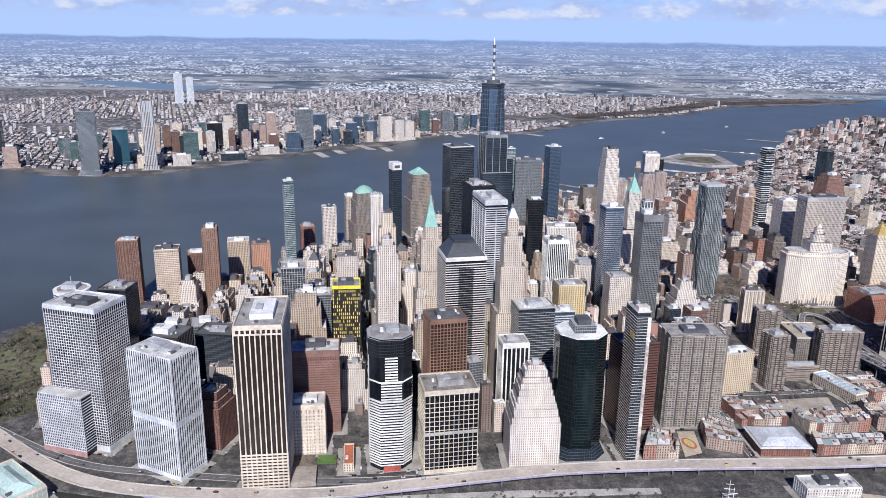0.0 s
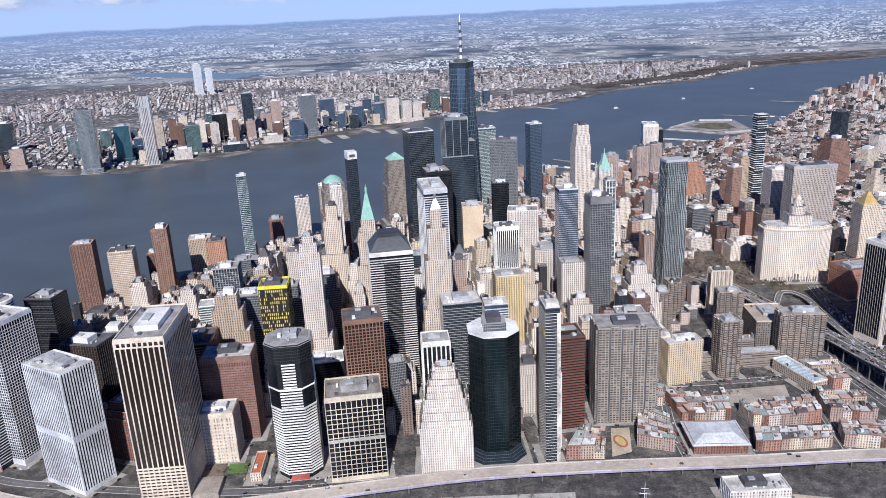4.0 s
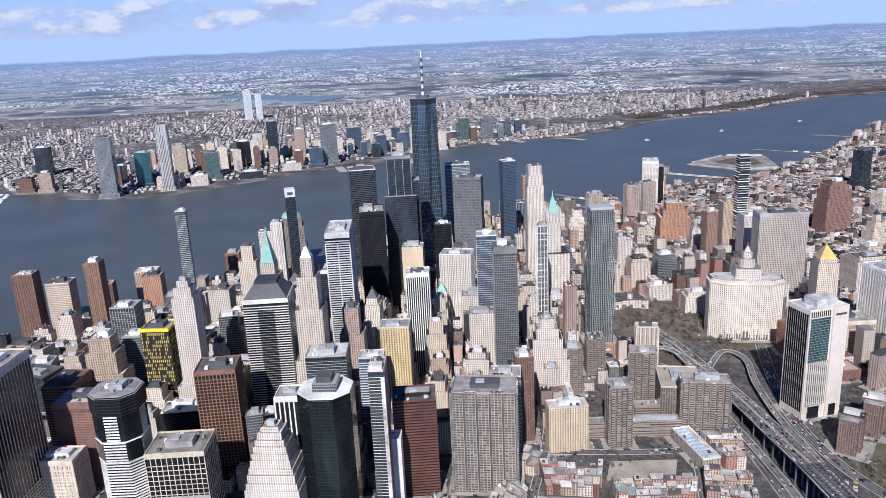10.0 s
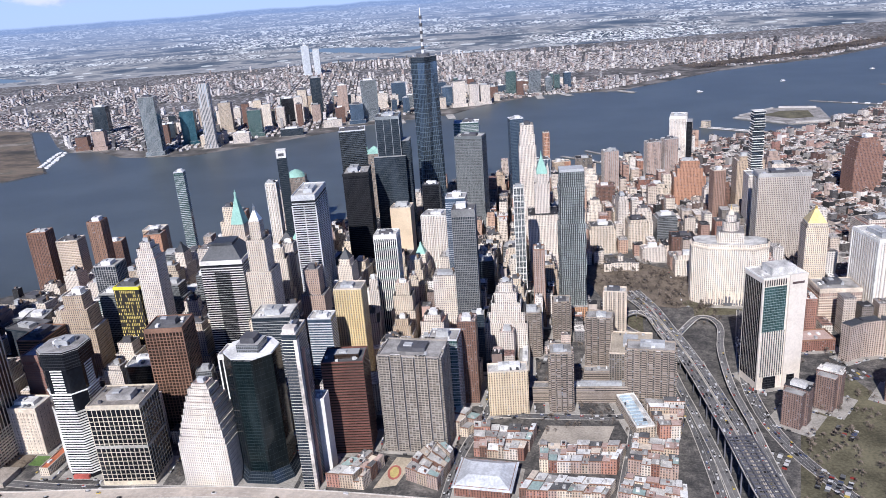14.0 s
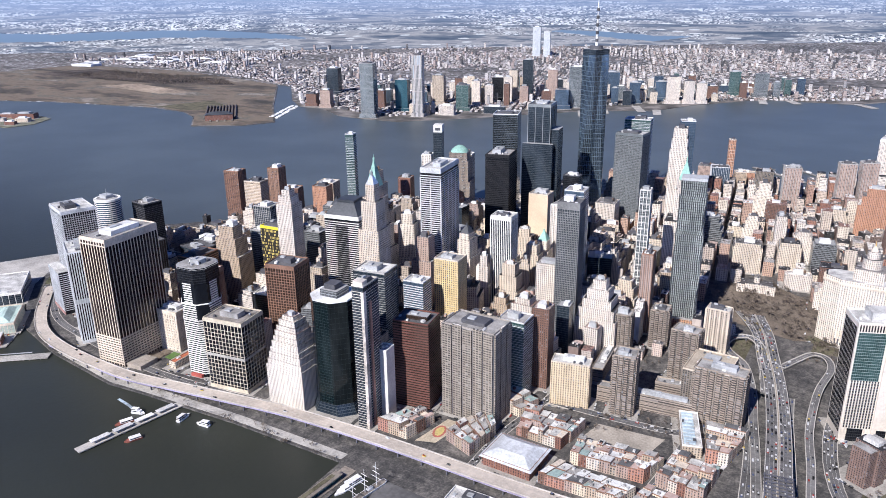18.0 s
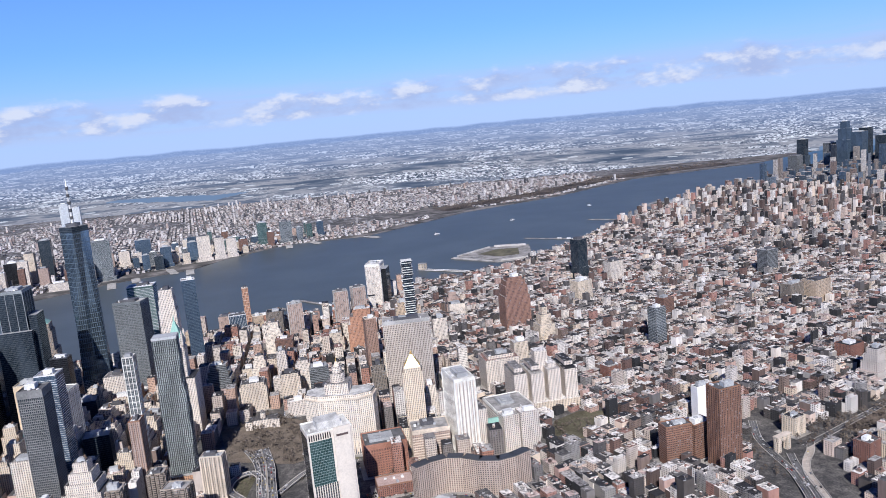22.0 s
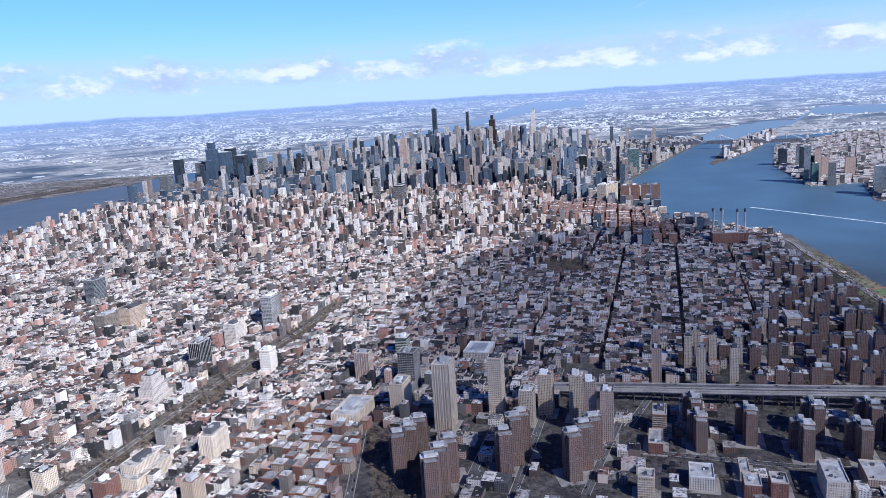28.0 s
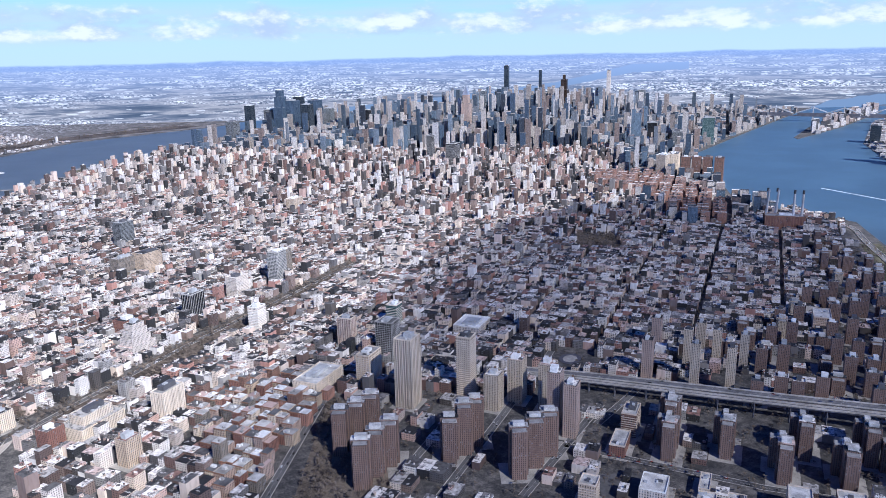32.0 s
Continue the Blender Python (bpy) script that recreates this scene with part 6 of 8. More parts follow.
for x, y, w, d, h, sk, lb in BANK:
    tiered("waterfront_tower", lb, x, y, 20, [(w * 1.25, d * 1.2, 12), (w, d, h)] if h > 40 else [(w, d, h)], sk, "tower", tank=False, far=True, group="towers across the river")
for i in range(210):
    k = jr.random()
    x, y = -1150 + 1250 * k + jr.uniform(-60, 60), 2080 + 850 * k + jr.uniform(20, 460)
    if is_free(x, y, 18) and inside(JERSEY, x, y - 60):
        tiered("waterfront_tower", "mid-rise tower across the river", x, y, 20, [(jr.uniform(18, 34), jr.uniform(16, 28), jr.uniform(20, 66) + 60 * math.exp(-((x + 640) ** 2 + (y - 2420) ** 2) / 260.0 ** 2) * jr.random())], jr.choice((CONC_B, STONE_P, WHITE_P, BRICK_B, STONE_W, GLASS_SIL, GLASS_GRN, GLASS_BLU, GLASS_DK, STONE_C, STONE_T)), "tower", tank=False, far=True, group="towers across the river")
CLIFF = [(640, 3600), (1170, 3930), (1650, 4490), (2440, 4800), (2330, 4960), (1560, 4660), (1060, 4100), (560, 3760)]
PARKS.append(CLIFF)
NJ = [(-4300, 2700), (-2720, 2700), (-2120, 2580), (-1720, 2440), (-1330, 2090), (-1200, 2080), (-900, 2040), (-700, 2250), (-420, 2530), (-150, 2850), (300, 3080), (720, 3600), (1180, 3900), (1660, 4450), (1400, 5000), (-4300, 5000)]
rows = carpet(NJ, radians(20), 34, 86, (6, 17), lambda x, y: (0.025, 16, 38), street_w=9, avenue_w=9, height=(4, 8), big=0.0, keep=lambda x, y: (x - 500) ** 2 + (y - 100) ** 2 < 5100 ** 2 and noise.noise((x * 0.0018, y * 0.0018, 0)) + 0.5 * noise.noise((x * 0.012, y * 0.012, 3.0)) > -0.28)
stuff("low_buildings", "far low houses and sheds across the river", "houses", rows, SUBURB)
QN = [(5200, 2110), (4291, 1670), (3730, 1290), (3890, 1150), (3500, 970), (3460, 860), (3720, 690), (3320, 290), (3020, -200), (5600, -200), (6300, 2090)]
rows = carpet(QN, radians(20), 50, 110, (12, 30), lambda x, y: (0.04, 18, 40), keep=lambda x, y: (x - 1000) ** 2 + (y - 90) ** 2 < 5600 ** 2, street_w=7, avenue_w=5, height=(6, 18), big=0.5)
stuff("low_buildings", "low industrial blocks on the east bank", "city blocks", rows, SUBURB)
for x, y, h, sk in [(3780, 1290, 75, GLASS_GRN), (3830, 1330, 95, GLASS_DK), (3900, 1340, 90, GLASS_SIL), (3960, 1330, 80, STONE_P), (4050, 1400, 85, CONC_B), (4020, 1250, 70, GLASS_DK), (3560, 960, 75, GLASS_BLU), (3620, 980, 60, GLASS_DK), (3640, 900, 70, GLASS_SIL), (4150, 1500, 100, GLASS_DK), (4250, 1560, 90, GLASS_SIL)]:
    tiered("residential_tower", "glass residential tower on the east bank", x, y, 25, [(26, 24, h)], sk, "residential tower", tank=False, group="towers on the east bank")

# ---- housing estates ----
EST = facade("estate_brick", [(0.25, 0.175, 0.15)], bay=2.0, floor=2.1, wide=0.45, tall=0.5)
EST_R = facade("rosy_brick", [(0.36, 0.225, 0.19), (0.31, 0.185, 0.155), (0.40, 0.27, 0.23)], bay=2.0, floor=2.1, wide=0.4, tall=0.45, island=True)
EST_T = facade("estate_tan", [(0.62, 0.54, 0.44)], bay=2.0, floor=2.1, wide=0.45, tall=0.5)


def estate(x, y, yaw, w, d, h, skin, label):
    """A brick block with two projecting wings."""
    t = thing("apartment_tower", label, "apartment tower", at(x, y, yaw), "brick estate towers")
    take(x, y, w, d * 1.3, radians(yaw))
    part("core", MB().box(-w * 0.2, -d / 2, 0, w * 0.2, d / 2, h + 1.5), skin, t)
    part("wing", MB().box(-w / 2, -d * 0.38, 0, -w * 0.2, d * 0.38, h), skin, t)
    part("wing", MB().box(w * 0.2, -d * 0.38, 0, w / 2, d * 0.38, h), skin, t)
    part("roof", MB().box(-w / 2 + 0.6, -d * 0.38 + 0.6, h, -w * 0.2, d * 0.38 - 0.6, h + 0.2), ROOF_GREY, t)
    part("roof", MB().box(w * 0.2, -d * 0.38 + 0.6, h, w / 2 - 0.6, d * 0.38 - 0.6, h + 0.2), ROOF_GREY, t)
    part("lift_house", MB().box(-w * 0.12, -d * 0.3, h + 1.5, w * 0.12, d * 0.3, h + 5), ROOF_PALE, t)


for x, y, h in [(1383, 717, 48), (1408, 729, 44), (1432, 741, 42), (1371, 648, 48), (1393, 659, 47), (1414, 668, 47), (1467, 638, 46), (1488, 642, 54), (1508, 650, 50), (1505, 574, 51), (1531, 580, 50), (1557, 588, 46)]:
    estate(x, y, 57, 26, 19, h, EST, "brown brick estate tower in a chain of three")
for x, y, h in [(1572, 700, 44), (1607, 700, 54), (1620, 660, 58)]:
    tiered("apartment_tower", "pale tall apartment slab", x, y, 33, [(20, 18, h)], WHITE_P if h > 61 else EST_T, "apartment tower")
er = random.Random(9)
for x, y, w, d, h in [(1802, 598, 12, 11, 58), (1825, 564, 12, 11, 58), (1851, 647, 12, 11, 50), (1905, 668, 18, 12, 42), (1899, 597, 12, 11, 47), (1888, 630, 12, 11, 46)]:
    tiered("apartment_tower", "slim tan apartment tower with vertical ribs", x, y, 33, [(w, d, h)], EST_T, "apartment tower", tank=False, group="slim tan towers")
for x, y, w, d, h in [(1777, 650, 16, 13, 53), (1861, 707, 16, 13, 47), (1597, 622, 19, 14, 68), (1600, 600, 19, 14, 61)]:
    tiered("apartment_tower", "pinkish brick apartment tower with a white roof", x, y, 33, [(w, d, h)], STONE_P, "apartment tower")
for x, y, n in [(1845, 511, 4), (1929, 561, 4), (1875, 479, 4), (1977, 481, 3), (1963, 448, 3), (1922, 412, 4), (1963, 390, 4), (2030, 520, 4), (2060, 470, 4), (2020, 430, 3), (2010, 600, 4), (2090, 560, 4), (2150, 520, 4), (2080, 640, 3), (2170, 600, 4), (2230, 590, 4), (2270, 660, 4), (2200, 670, 3)]:
    for k in range(n):
        bx, by = x + (k - n / 2) * 11 - 3 * (k % 2), y - (k - n / 2) * 8 + 5 * (k % 2)
        if is_free(bx, by, 5):
            tiered("apartment_block", "brown brick estate block in a stepped row", bx, by, 33, [(12.5, 14, 30 + (k * 7 + int(x)) % 9)], EST, "apartment block", tank=False, group="stepped estate rows")
for x, y in [(1650, 510), (1704, 417), (1740, 373), (1782, 348), (1777, 305), (1743, 262), (1700, 478), (1760, 430), (1800, 385), (1830, 330), (1690, 540)]:
    estate(x, y, 33, 28, 15, 38, EST, "brown brick estate block beside the bridge approach")
    if is_free(x + 16, y + 14, 3):
        estate(x + 16, y + 14, 123, 22, 14, 33, EST, "brown brick estate wing beside the bridge approach")
for i in range(700):
    x, y = er.uniform(1300, 2640), er.uniform(210, 900)
    if x > 2040 - 0.25 * y and inside(HOUSING, x, y) and clear(x, y, 17):
        estate(x, y, er.choice((33, 33, 123)), er.uniform(24, 34), er.uniform(14, 18), er.choice((16, 20, 22, 26, 32)), er.choice((EST, EST, EST_T)), "brick estate block with projecting wings")
slab_tower("apartment_tower", "tall dark brown brick tower with a pale side", 976, 908, 20, 28, 22, 92, BRICK_B, BROWN_ST, "p", 4, 2.6, 0.4, 1, category="apartment tower")
# towers of the middle and lower east side
LOCAL = [(1497, 768, 26, 22, 85, CONC_B, "tall white apartment tower with dark vertical strips", "p"), (1568, 749, 20, 18, 76, CONC_B, "white apartment tower with stacked balconies", "b"),
         (1547, 903, 25, 24, 55, GLASS_BLK, "dark gridded apartment block", "pb"), (1486, 845, 33, 18, 44, STONE_T, "brown gridded apartment slab", "pb"), (1375, 1222, 30, 20, 47, GLASS_BLK, "black glass tower with a pale edge", "p"),
         (1445, 1130, 21, 18, 35, WHITE_P, "pale apartment tower beside the avenue park", "b"), (1255, 907, 34, 18, 36, STONE_C, "cream brick apartment slab", "p"), (1525, 984, 16, 22, 41, STONE_P, "pinkish brick residential tower", "p"),
         (1618, 1009, 20, 18, 35, GLASS_GRN, "small teal glass tower", "b"), (1558, 1328, 30, 20, 62, GLASS_GRY, "slim grey-green glass tower", "pb"), (1042, 1433, 22, 20, 41, WHITE_P, "slim white gridded tower", "b"),
         (1843, 1921, 43, 24, 40, STONE_T, "broad tan apartment slab", "p"), (2432, 2846, 26, 22, 72, WHITE_P, "slim white residential tower", "p"), (2598, 2413, 26, 22, 111, GLASS_BLK, "black glass residential tower", "b"), (2626, 2307, 50, 34, 87, GLASS_BLK, "broad dark office block", "b"),
         (1650, 368, 46, 20, 22, STONE_C, "cream stepped school building with large windows", "pb"), (1581, 469, 30, 24, 14, WHITE_P, "low white bus hall with a flat roof", ""), (1620, 548, 36, 16, 12, BRICK_R, "low brick school with a white roof", ""), (1596, 423, 24, 16, 15, BRICK_R, "low brick block with a white roof", ""), (1614, 405, 22, 16, 16, BRICK_R, "low brick block with a white roof", ""),
         (1692, 344, 40, 24, 15, STONE_P, "low pinkish school with a flat roof", ""), (1704, 312, 34, 20, 10, WHITE_P, "low white-roofed hall by the estate", ""), (1524, 496, 18, 16, 24, STONE_T, "tan apartment block on a corner", "b"), (1658, 568, 30, 16, 26, BRICK_B, "brown brick apartment slab", "b"), (1626, 447, 30, 10, 10, CONC_B, "low grey workshop row", ""), (2085, 479, 50, 22, 22, WHITE_P, "white-roofed school by the lawn", ""), (2110, 615, 44, 24, 24, STONE_P, "pink and white school block", "b"), (3071, 1677, 60, 34, 71, STONE_C, "broad cream hospital slab", "p")]
for x, y, w, d, h, sk, lb, st in LOCAL:
    c, s = math.cos(radians(33)), math.sin(radians(33))
    slab_tower("tower_block", lb, x - (w * c - d * s) / 2, y - (w * s + d * c) / 2, 33, w, d, h, sk, WHITE if sk is WHITE_P else GREY_ST if sk in (GLASS_BLK, GLASS_GRY) else BEIGE, st, 3.6, 2.6, 0.5, 0.7, kit=4, category="tower block", big=h > 25, roofm=ROOF_PALE if h < 25 else None)
tiered("hotel_tower", "white hotel stepping back like an hourglass", 1269, 1141, 33, [(46, 30, 14), (34, 24, 26), (28, 20, 36), (22, 16, 44)], WHITE_P, "hotel")
tiered("residential_tower", "tall dark stacked glass tower", 988, 1929, 30, [(32, 30, 30), (28, 28, 98)], GLASS_DK, "residential tower", tank=False)
for x, y, w, d, h, sk in [(3426, 3188, 30, 28, 215, GLASS_SIL), (3695, 3361, 60, 34, 104, WHITE_P), (3205, 3628, 52, 40, 117, GLASS_DK), (3482, 3914, 36, 30, 117, WHITE_P), (3834, 2122, 24, 50, 113, GLASS_GRN), (3599, 2224, 46, 36, 103, GLASS_BLK), (3658, 2115, 50, 40, 133, GLASS_BLU),
                          (4535, 3122, 50, 40, 173, GLASS_SIL), (3838, 2928, 70, 50, 152, GLASS_BLK), (3647, 2579, 50, 40, 103, GLASS_DK), (4250, 3100, 50, 40, 160, GLASS_DK), (3550, 2054, 70, 40, 83, GLASS_GRY), (4000, 3200, 44, 40, 165, GLASS_BLU), (3350, 2600, 44, 40, 120, GLASS_DK), (3450, 2900, 50, 40, 140, GLASS_GRY), (3100, 2900, 40, 36, 130, GLASS_SIL)]:
    spike("skyscraper", "office skyscraper in the far middle of the island", x, y, w, d, h, sk)
for x, y, w, h, sk in [(3807, 1331, 28, 136, GLASS_SIL), (3823, 1300, 28, 124, STONE_P), (3776, 1229, 30, 80, GLASS_GRY), (4017, 1259, 44, 77, STONE_P), (3607, 1010, 44, 93, GLASS_SIL), (3776, 1017, 38, 82, BRICK_B), (4346, 1675, 50, 73, GLASS_DK), (3700, 960, 34, 60, GLASS_DK)]:
    tiered("residential_tower", "large residential tower on the east bank", x, y, 25, [(w * 1.3, w, 12), (w, w * 0.8, h)], sk, "residential tower", tank=False, group="towers on the east bank")

# the great red estate beside the power plant: cross-shaped blocks of one height
sr, rows = random.Random(31), []
for i in range(-14, 15):
    for j in range(-14, 15):
        x, y = 2760 + i * 33 * math.cos(AV) - j * 37 * math.sin(AV), 1450 + i * 33 * math.sin(AV) + j * 37 * math.cos(AV)
        if inside(STUY, x, y) and is_free(x, y, 9):
            h = sr.choice((27, 28, 29, 31))
            rows.append((x, y, 26, 10, AV, 0.0, h))
            rows.append((x + sr.choice((-4, 4)), y, 10, 28, AV, 0.0, h + 0.4))
            rows.append((x, y, 5, 5, AV, h, h + 4))
stuff("estate_blocks", "great field of rosy red brick apartment blocks on cross plans", "apartment blocks", rows, EST_R)
rows = []
for i in range(150):
    k = sr.random() ** 0.8
    x, y = 4320 + 1500 * k + sr.uniform(-20, 20), 1995 + 440 * k + sr.uniform(-35, 35)
    if inside(ROOSEVELT, x, y) and (k > 0.12 or i % 9 == 0):
        rows.append((x, y, sr.uniform(18, 46), sr.uniform(14, 26), AV, 0.0, sr.choice((10, 16, 22, 40, 58))))
stuff("island_buildings", "pale apartment blocks and halls on the river island", "apartment blocks", rows, SUBURB)

# ---- roads, ramps and the river road on its viaduct ----
ASPHALT = plain("asphalt", (0.13, 0.127, 0.128), 0.9, var=0.2, scale=0.1)
DECK = plain("pale_concrete_deck", (0.50, 0.44, 0.38), 0.85, var=0.14, scale=0.15)
KERB = plain("kerb_concrete", (0.50, 0.47, 0.43), 0.85)
LINE_W = plain("lane_paint", (0.55, 0.54, 0.51), 0.8, var=0.3, scale=1.0)
TIMBER = plain("pier_timber", (0.24, 0.21, 0.18), 0.9, var=0.25)
HULL_W = plain("white_ship_paint", (0.82, 0.82, 0.82), 0.4)
HULL_D = plain("rust_hull", (0.22, 0.08, 0.06), 0.6)
GRASS = plain("winter_grass", (0.125, 0.115, 0.075), 0.95, var=0.3, scale=0.2)
LAWN = plain("green_lawn", (0.10, 0.17, 0.05), 0.9)
EARTH = plain("brown_park_soil", (0.17, 0.14, 0.11), 0.95, var=0.3, scale=0.2)
PAVE = plain("pale_paving", (0.44, 0.42, 0.39), 0.9, var=0.2, scale=0.2)
STEEL_D = plain("dark_steel_and_leg_shade", (0.12, 0.12, 0.14), 0.6)


def smooth(pts, k=5):
    out, n = [], len(pts)
    for i in range(n - 1):
        p0, p1, p2, p3 = pts[max(i - 1, 0)], pts[i], pts[i + 1], pts[min(i + 2, n - 1)]
        for j in range(k):
            t = j / k
            out.append(tuple(0.5 * (2 * p1[a] + (p2[a] - p0[a]) * t + (2 * p0[a] - 5 * p1[a] + 4 * p2[a] - p3[a]) * t * t + (3 * p1[a] - p0[a] - 3 * p2[a] + p3[a]) * t ** 3) for a in range(3)))
    return out + [pts[-1]]


def offsets(path, off):
    out = []
    for i, p in enumerate(path):
        a, b = path[max(i - 1, 0)], path[min(i + 1, len(path) - 1)]
        dx, dy = b[0] - a[0], b[1] - a[1]
        l = math.hypot(dx, dy) or 1
        out.append((p[0] - dy / l * off, p[1] + dx / l * off, p[2]))
    return out


def strip(path, lo, hi, up=0.0, thick=0.0):
    """A ribbon along a path between two sideways offsets, with depth."""
    A, B = offsets(path, lo), offsets(path, hi)
    v, f, n = [], [], len(path)
    for a, b in zip(A, B):
        v += [(a[0], a[1], a[2] + up), (b[0], b[1], b[2] + up), (a[0], a[1], a[2] + up - thick), (b[0], b[1], b[2] + up - thick)]
    for i in range(n - 1):
        k = 4 * i
        f += [(k, k + 4, k + 5, k + 1)]
        if thick:
            f += [(k + 2, k + 3, k + 7, k + 6), (k, k + 2, k + 6, k + 4), (k + 1, k + 5, k + 7, k + 3)]
    return v, f


CARS, MARINA = [], []
cr = random.Random(31)


def road(name, label, pts, width, surface=ASPHALT, legs=False, lanes=2, traffic=0.0, wall=0.9):
    """A road ribbon with side walls, lane lines and, where raised, piers under it."""
    path = smooth(pts)
    t = thing(name, label, "road", kind="structure")
    v, f = strip(path, -width / 2, width / 2, 0.12, 1.4 if legs else 0.3)
    part("deck", mesh_from("deck", v, f, None, [surface]), None, t)
    for s in (-1, 1):
        v, f = strip(path, s * width / 2 - 0.35, s * width / 2 + 0.35, 0.12 + wall, wall)
        part("side_wall", mesh_from("side_wall", v, f, None, [KERB]), None, t)
    for k in range(1, lanes):
        off = -width / 2 + width * k / lanes
        v, f = strip(path, off - 0.08, off + 0.08, 0.135)
        part("lane_line", mesh_from("lane_line", v, f, None, [LINE_W]), None, t)
    if legs:
        # legs coloured dark to stand for the shade beneath the deck
        me = MB().box(-0.6, -0.6, -1, 0.6, 0.6, 1).mesh("pier_leg", STEEL_D)
        dist = 0.0
        for a, b in zip(path, path[1:]):
            dist += math.dist(a[:2], b[:2])
            if dist > 16:
                dist = 0
                for q in offsets([a, b], width * 0.32)[:1] + offsets([a, b], -width * 0.32)[:1]:
                    if q[2] > 2.5:
                        ob = new("pier_leg", me)
                        ob.parent = t
                        ob.location = (q[0], q[1], q[2] / 2 - 1.0)
                        ob.scale = (1, 1, q[2] / 2)
    if traffic:
        for a, b in zip(path, path[1:]):
            n = math.dist(a[:2], b[:2])
            for k in range(lanes):
                if cr.random() < traffic * n / 12:
                    q = cr.random()
                    off = -width / 2 + width * (k + 0.5) / lanes
                    pa = offsets([a, b], off)
                    CARS.append((pa[0][0] + (pa[1][0] - pa[0][0]) * q, pa[0][1] + (pa[1][1] - pa[0][1]) * q, a[2] + (b[2] - a[2]) * q + 0.15, math.atan2(b[1] - a[1], b[0] - a[0])))
    return t


road("river_viaduct", "pale concrete elevated river road on rows of piers", [(-430, 640, 0.5), (-330, 570, 2), (-240, 538, 6), (-110, 533, 8), (-32, 547, 8), (39, 562, 8), (108, 575, 8), (205, 584, 8), (332, 590, 8), (474, 597, 8), (590, 570, 8), (720, 515, 8), (900, 442, 8), (1250, 320, 8)], 14, DECK, True, 4, 0.10, 0.8)
v, f = strip(smooth([(-240, 538, 6), (-110, 533, 8), (-32, 547, 8), (39, 562, 8), (108, 575, 8), (205, 584, 8), (332, 590, 8), (474, 597, 8), (590, 570, 8), (720, 515, 8), (900, 442, 8)]), -7.7, -7.4, -0.3, 1.3)
tagged(new("girder_trim", mesh_from("girder_trim", v, f, None, [plain("lavender_steel", (0.36, 0.33, 0.46), 0.6)])), "lavender painted edge girder of the elevated river road", "girder", kind="structure")
road("river_street", "street under and beside the elevated river road", [(-440, 652, 0.1), (-330, 590, 0.1), (-240, 572, 0.1), (-110, 563, 0.1), (0, 572, 0.1), (60, 582, 0.1), (205, 597, 0.1), (420, 604, 0.1), (560, 588, 0.1)], 9, ASPHALT, False, 2, 0.15, 0.15)
BRIDGE = [(425, 1060, 0.6), (448, 1000, 4), (465, 940, 7), (482, 880, 10), (496, 820, 14), (508, 760, 18), (515, 720, 22), (520, 690, 25), (532, 620, 29), (550, 540, 32), (612, 250, 36), (700, -150, 38), (790, -520, 36)]
CARRIAGE = plain("worn_asphalt", (0.17, 0.165, 0.165), 0.9, var=0.25, scale=0.1)
road("bridge_road", "bridge approach road busy with cars", offsets(BRIDGE, 5.4), 9.6, CARRIAGE, True, 3, 0.9)
road("bridge_road", "bridge approach road busy with cars", offsets(BRIDGE, -5.4), 9.6, CARRIAGE, True, 3, 0.9)
road("bridge_walk", "raised plank path between the bridge roads", [(x, y, z + 1.2) for x, y, z in BRIDGE[1:]], 1.6, plain("path_planks", (0.36, 0.31, 0.25), 0.9), False, 1, 0.0, 0.4)
road("ramp", "curving concrete ramp leaving the bridge", [(404, 1062, 0.3), (428, 1020, 3), (444, 980, 6), (458, 930, 7), (470, 890, 8), (478, 850, 10)], 6, CARRIAGE, True, 2, 0.6)
road("ramp", "looping concrete ramp beside the college", [(472, 880, 8), (462, 930, 7), (450, 966, 6), (435, 982, 5.5), (421, 974, 5), (416, 955, 4), (424, 936, 4), (447, 910, 4), (467, 855, 3.5), (480, 800, 3), (492, 752, 2), (506, 690, 1), (518, 620, 0.5), (530, 560, 0.4)], 8, CARRIAGE, True, 2, 0.7)
road("ramp", "curved concrete ramp circling a parking yard", [(480, 930, 2), (492, 957, 3), (504, 977, 4), (518, 972, 5), (526, 945, 5), (522, 888, 6), (526, 812, 6), (537, 750, 5), (544, 705, 4), (556, 640, 2), (574, 570, 1)], 7, CARRIAGE, True, 2, 0.4)
road("ramp", "low concrete road beside the bridge arches", [(500, 870, 1), (510, 810, 2), (524, 740, 2), (534, 690, 1), (548, 620, 0.5), (570, 540, 0.4)], 7, CARRIAGE, True, 2, 0.7, 0.5)
road("street", "wide city street with parked cars", [(556, 1010, 0.1), (545, 900, 0.1), (544, 810, 0.1), (566, 720, 0.1), (625, 620, 0.1)], 12, ASPHALT, False, 4, 1.3, 0.15)
road("street", "tree-lined avenue running north", [(1085, 950, 0.1), (1330, 1118, 0.1), (1530, 1240, 0.1), (1740, 1370, 0.1), (2250, 1690, 0.1)], 8, ASPHALT, False, 2, 0.35, 0.15)
road("street", "tree-lined avenue running north", [(1100, 1000, 0.1), (1320, 1146, 0.1), (1515, 1266, 0.1), (1725, 1396, 0.1)], 8, ASPHALT, False, 2, 0.35, 0.15)
road("bridge_viaduct", "long grey steel and concrete bridge approach", [(1655, 745, 10), (1703, 675, 14), (1805, 520, 20), (1906, 368, 26), (2010, 215, 30), (2120, 60, 33)], 13, plain("grey_bridge_deck", (0.17, 0.168, 0.172), 0.9), True, 4, 0.15, 1.6)
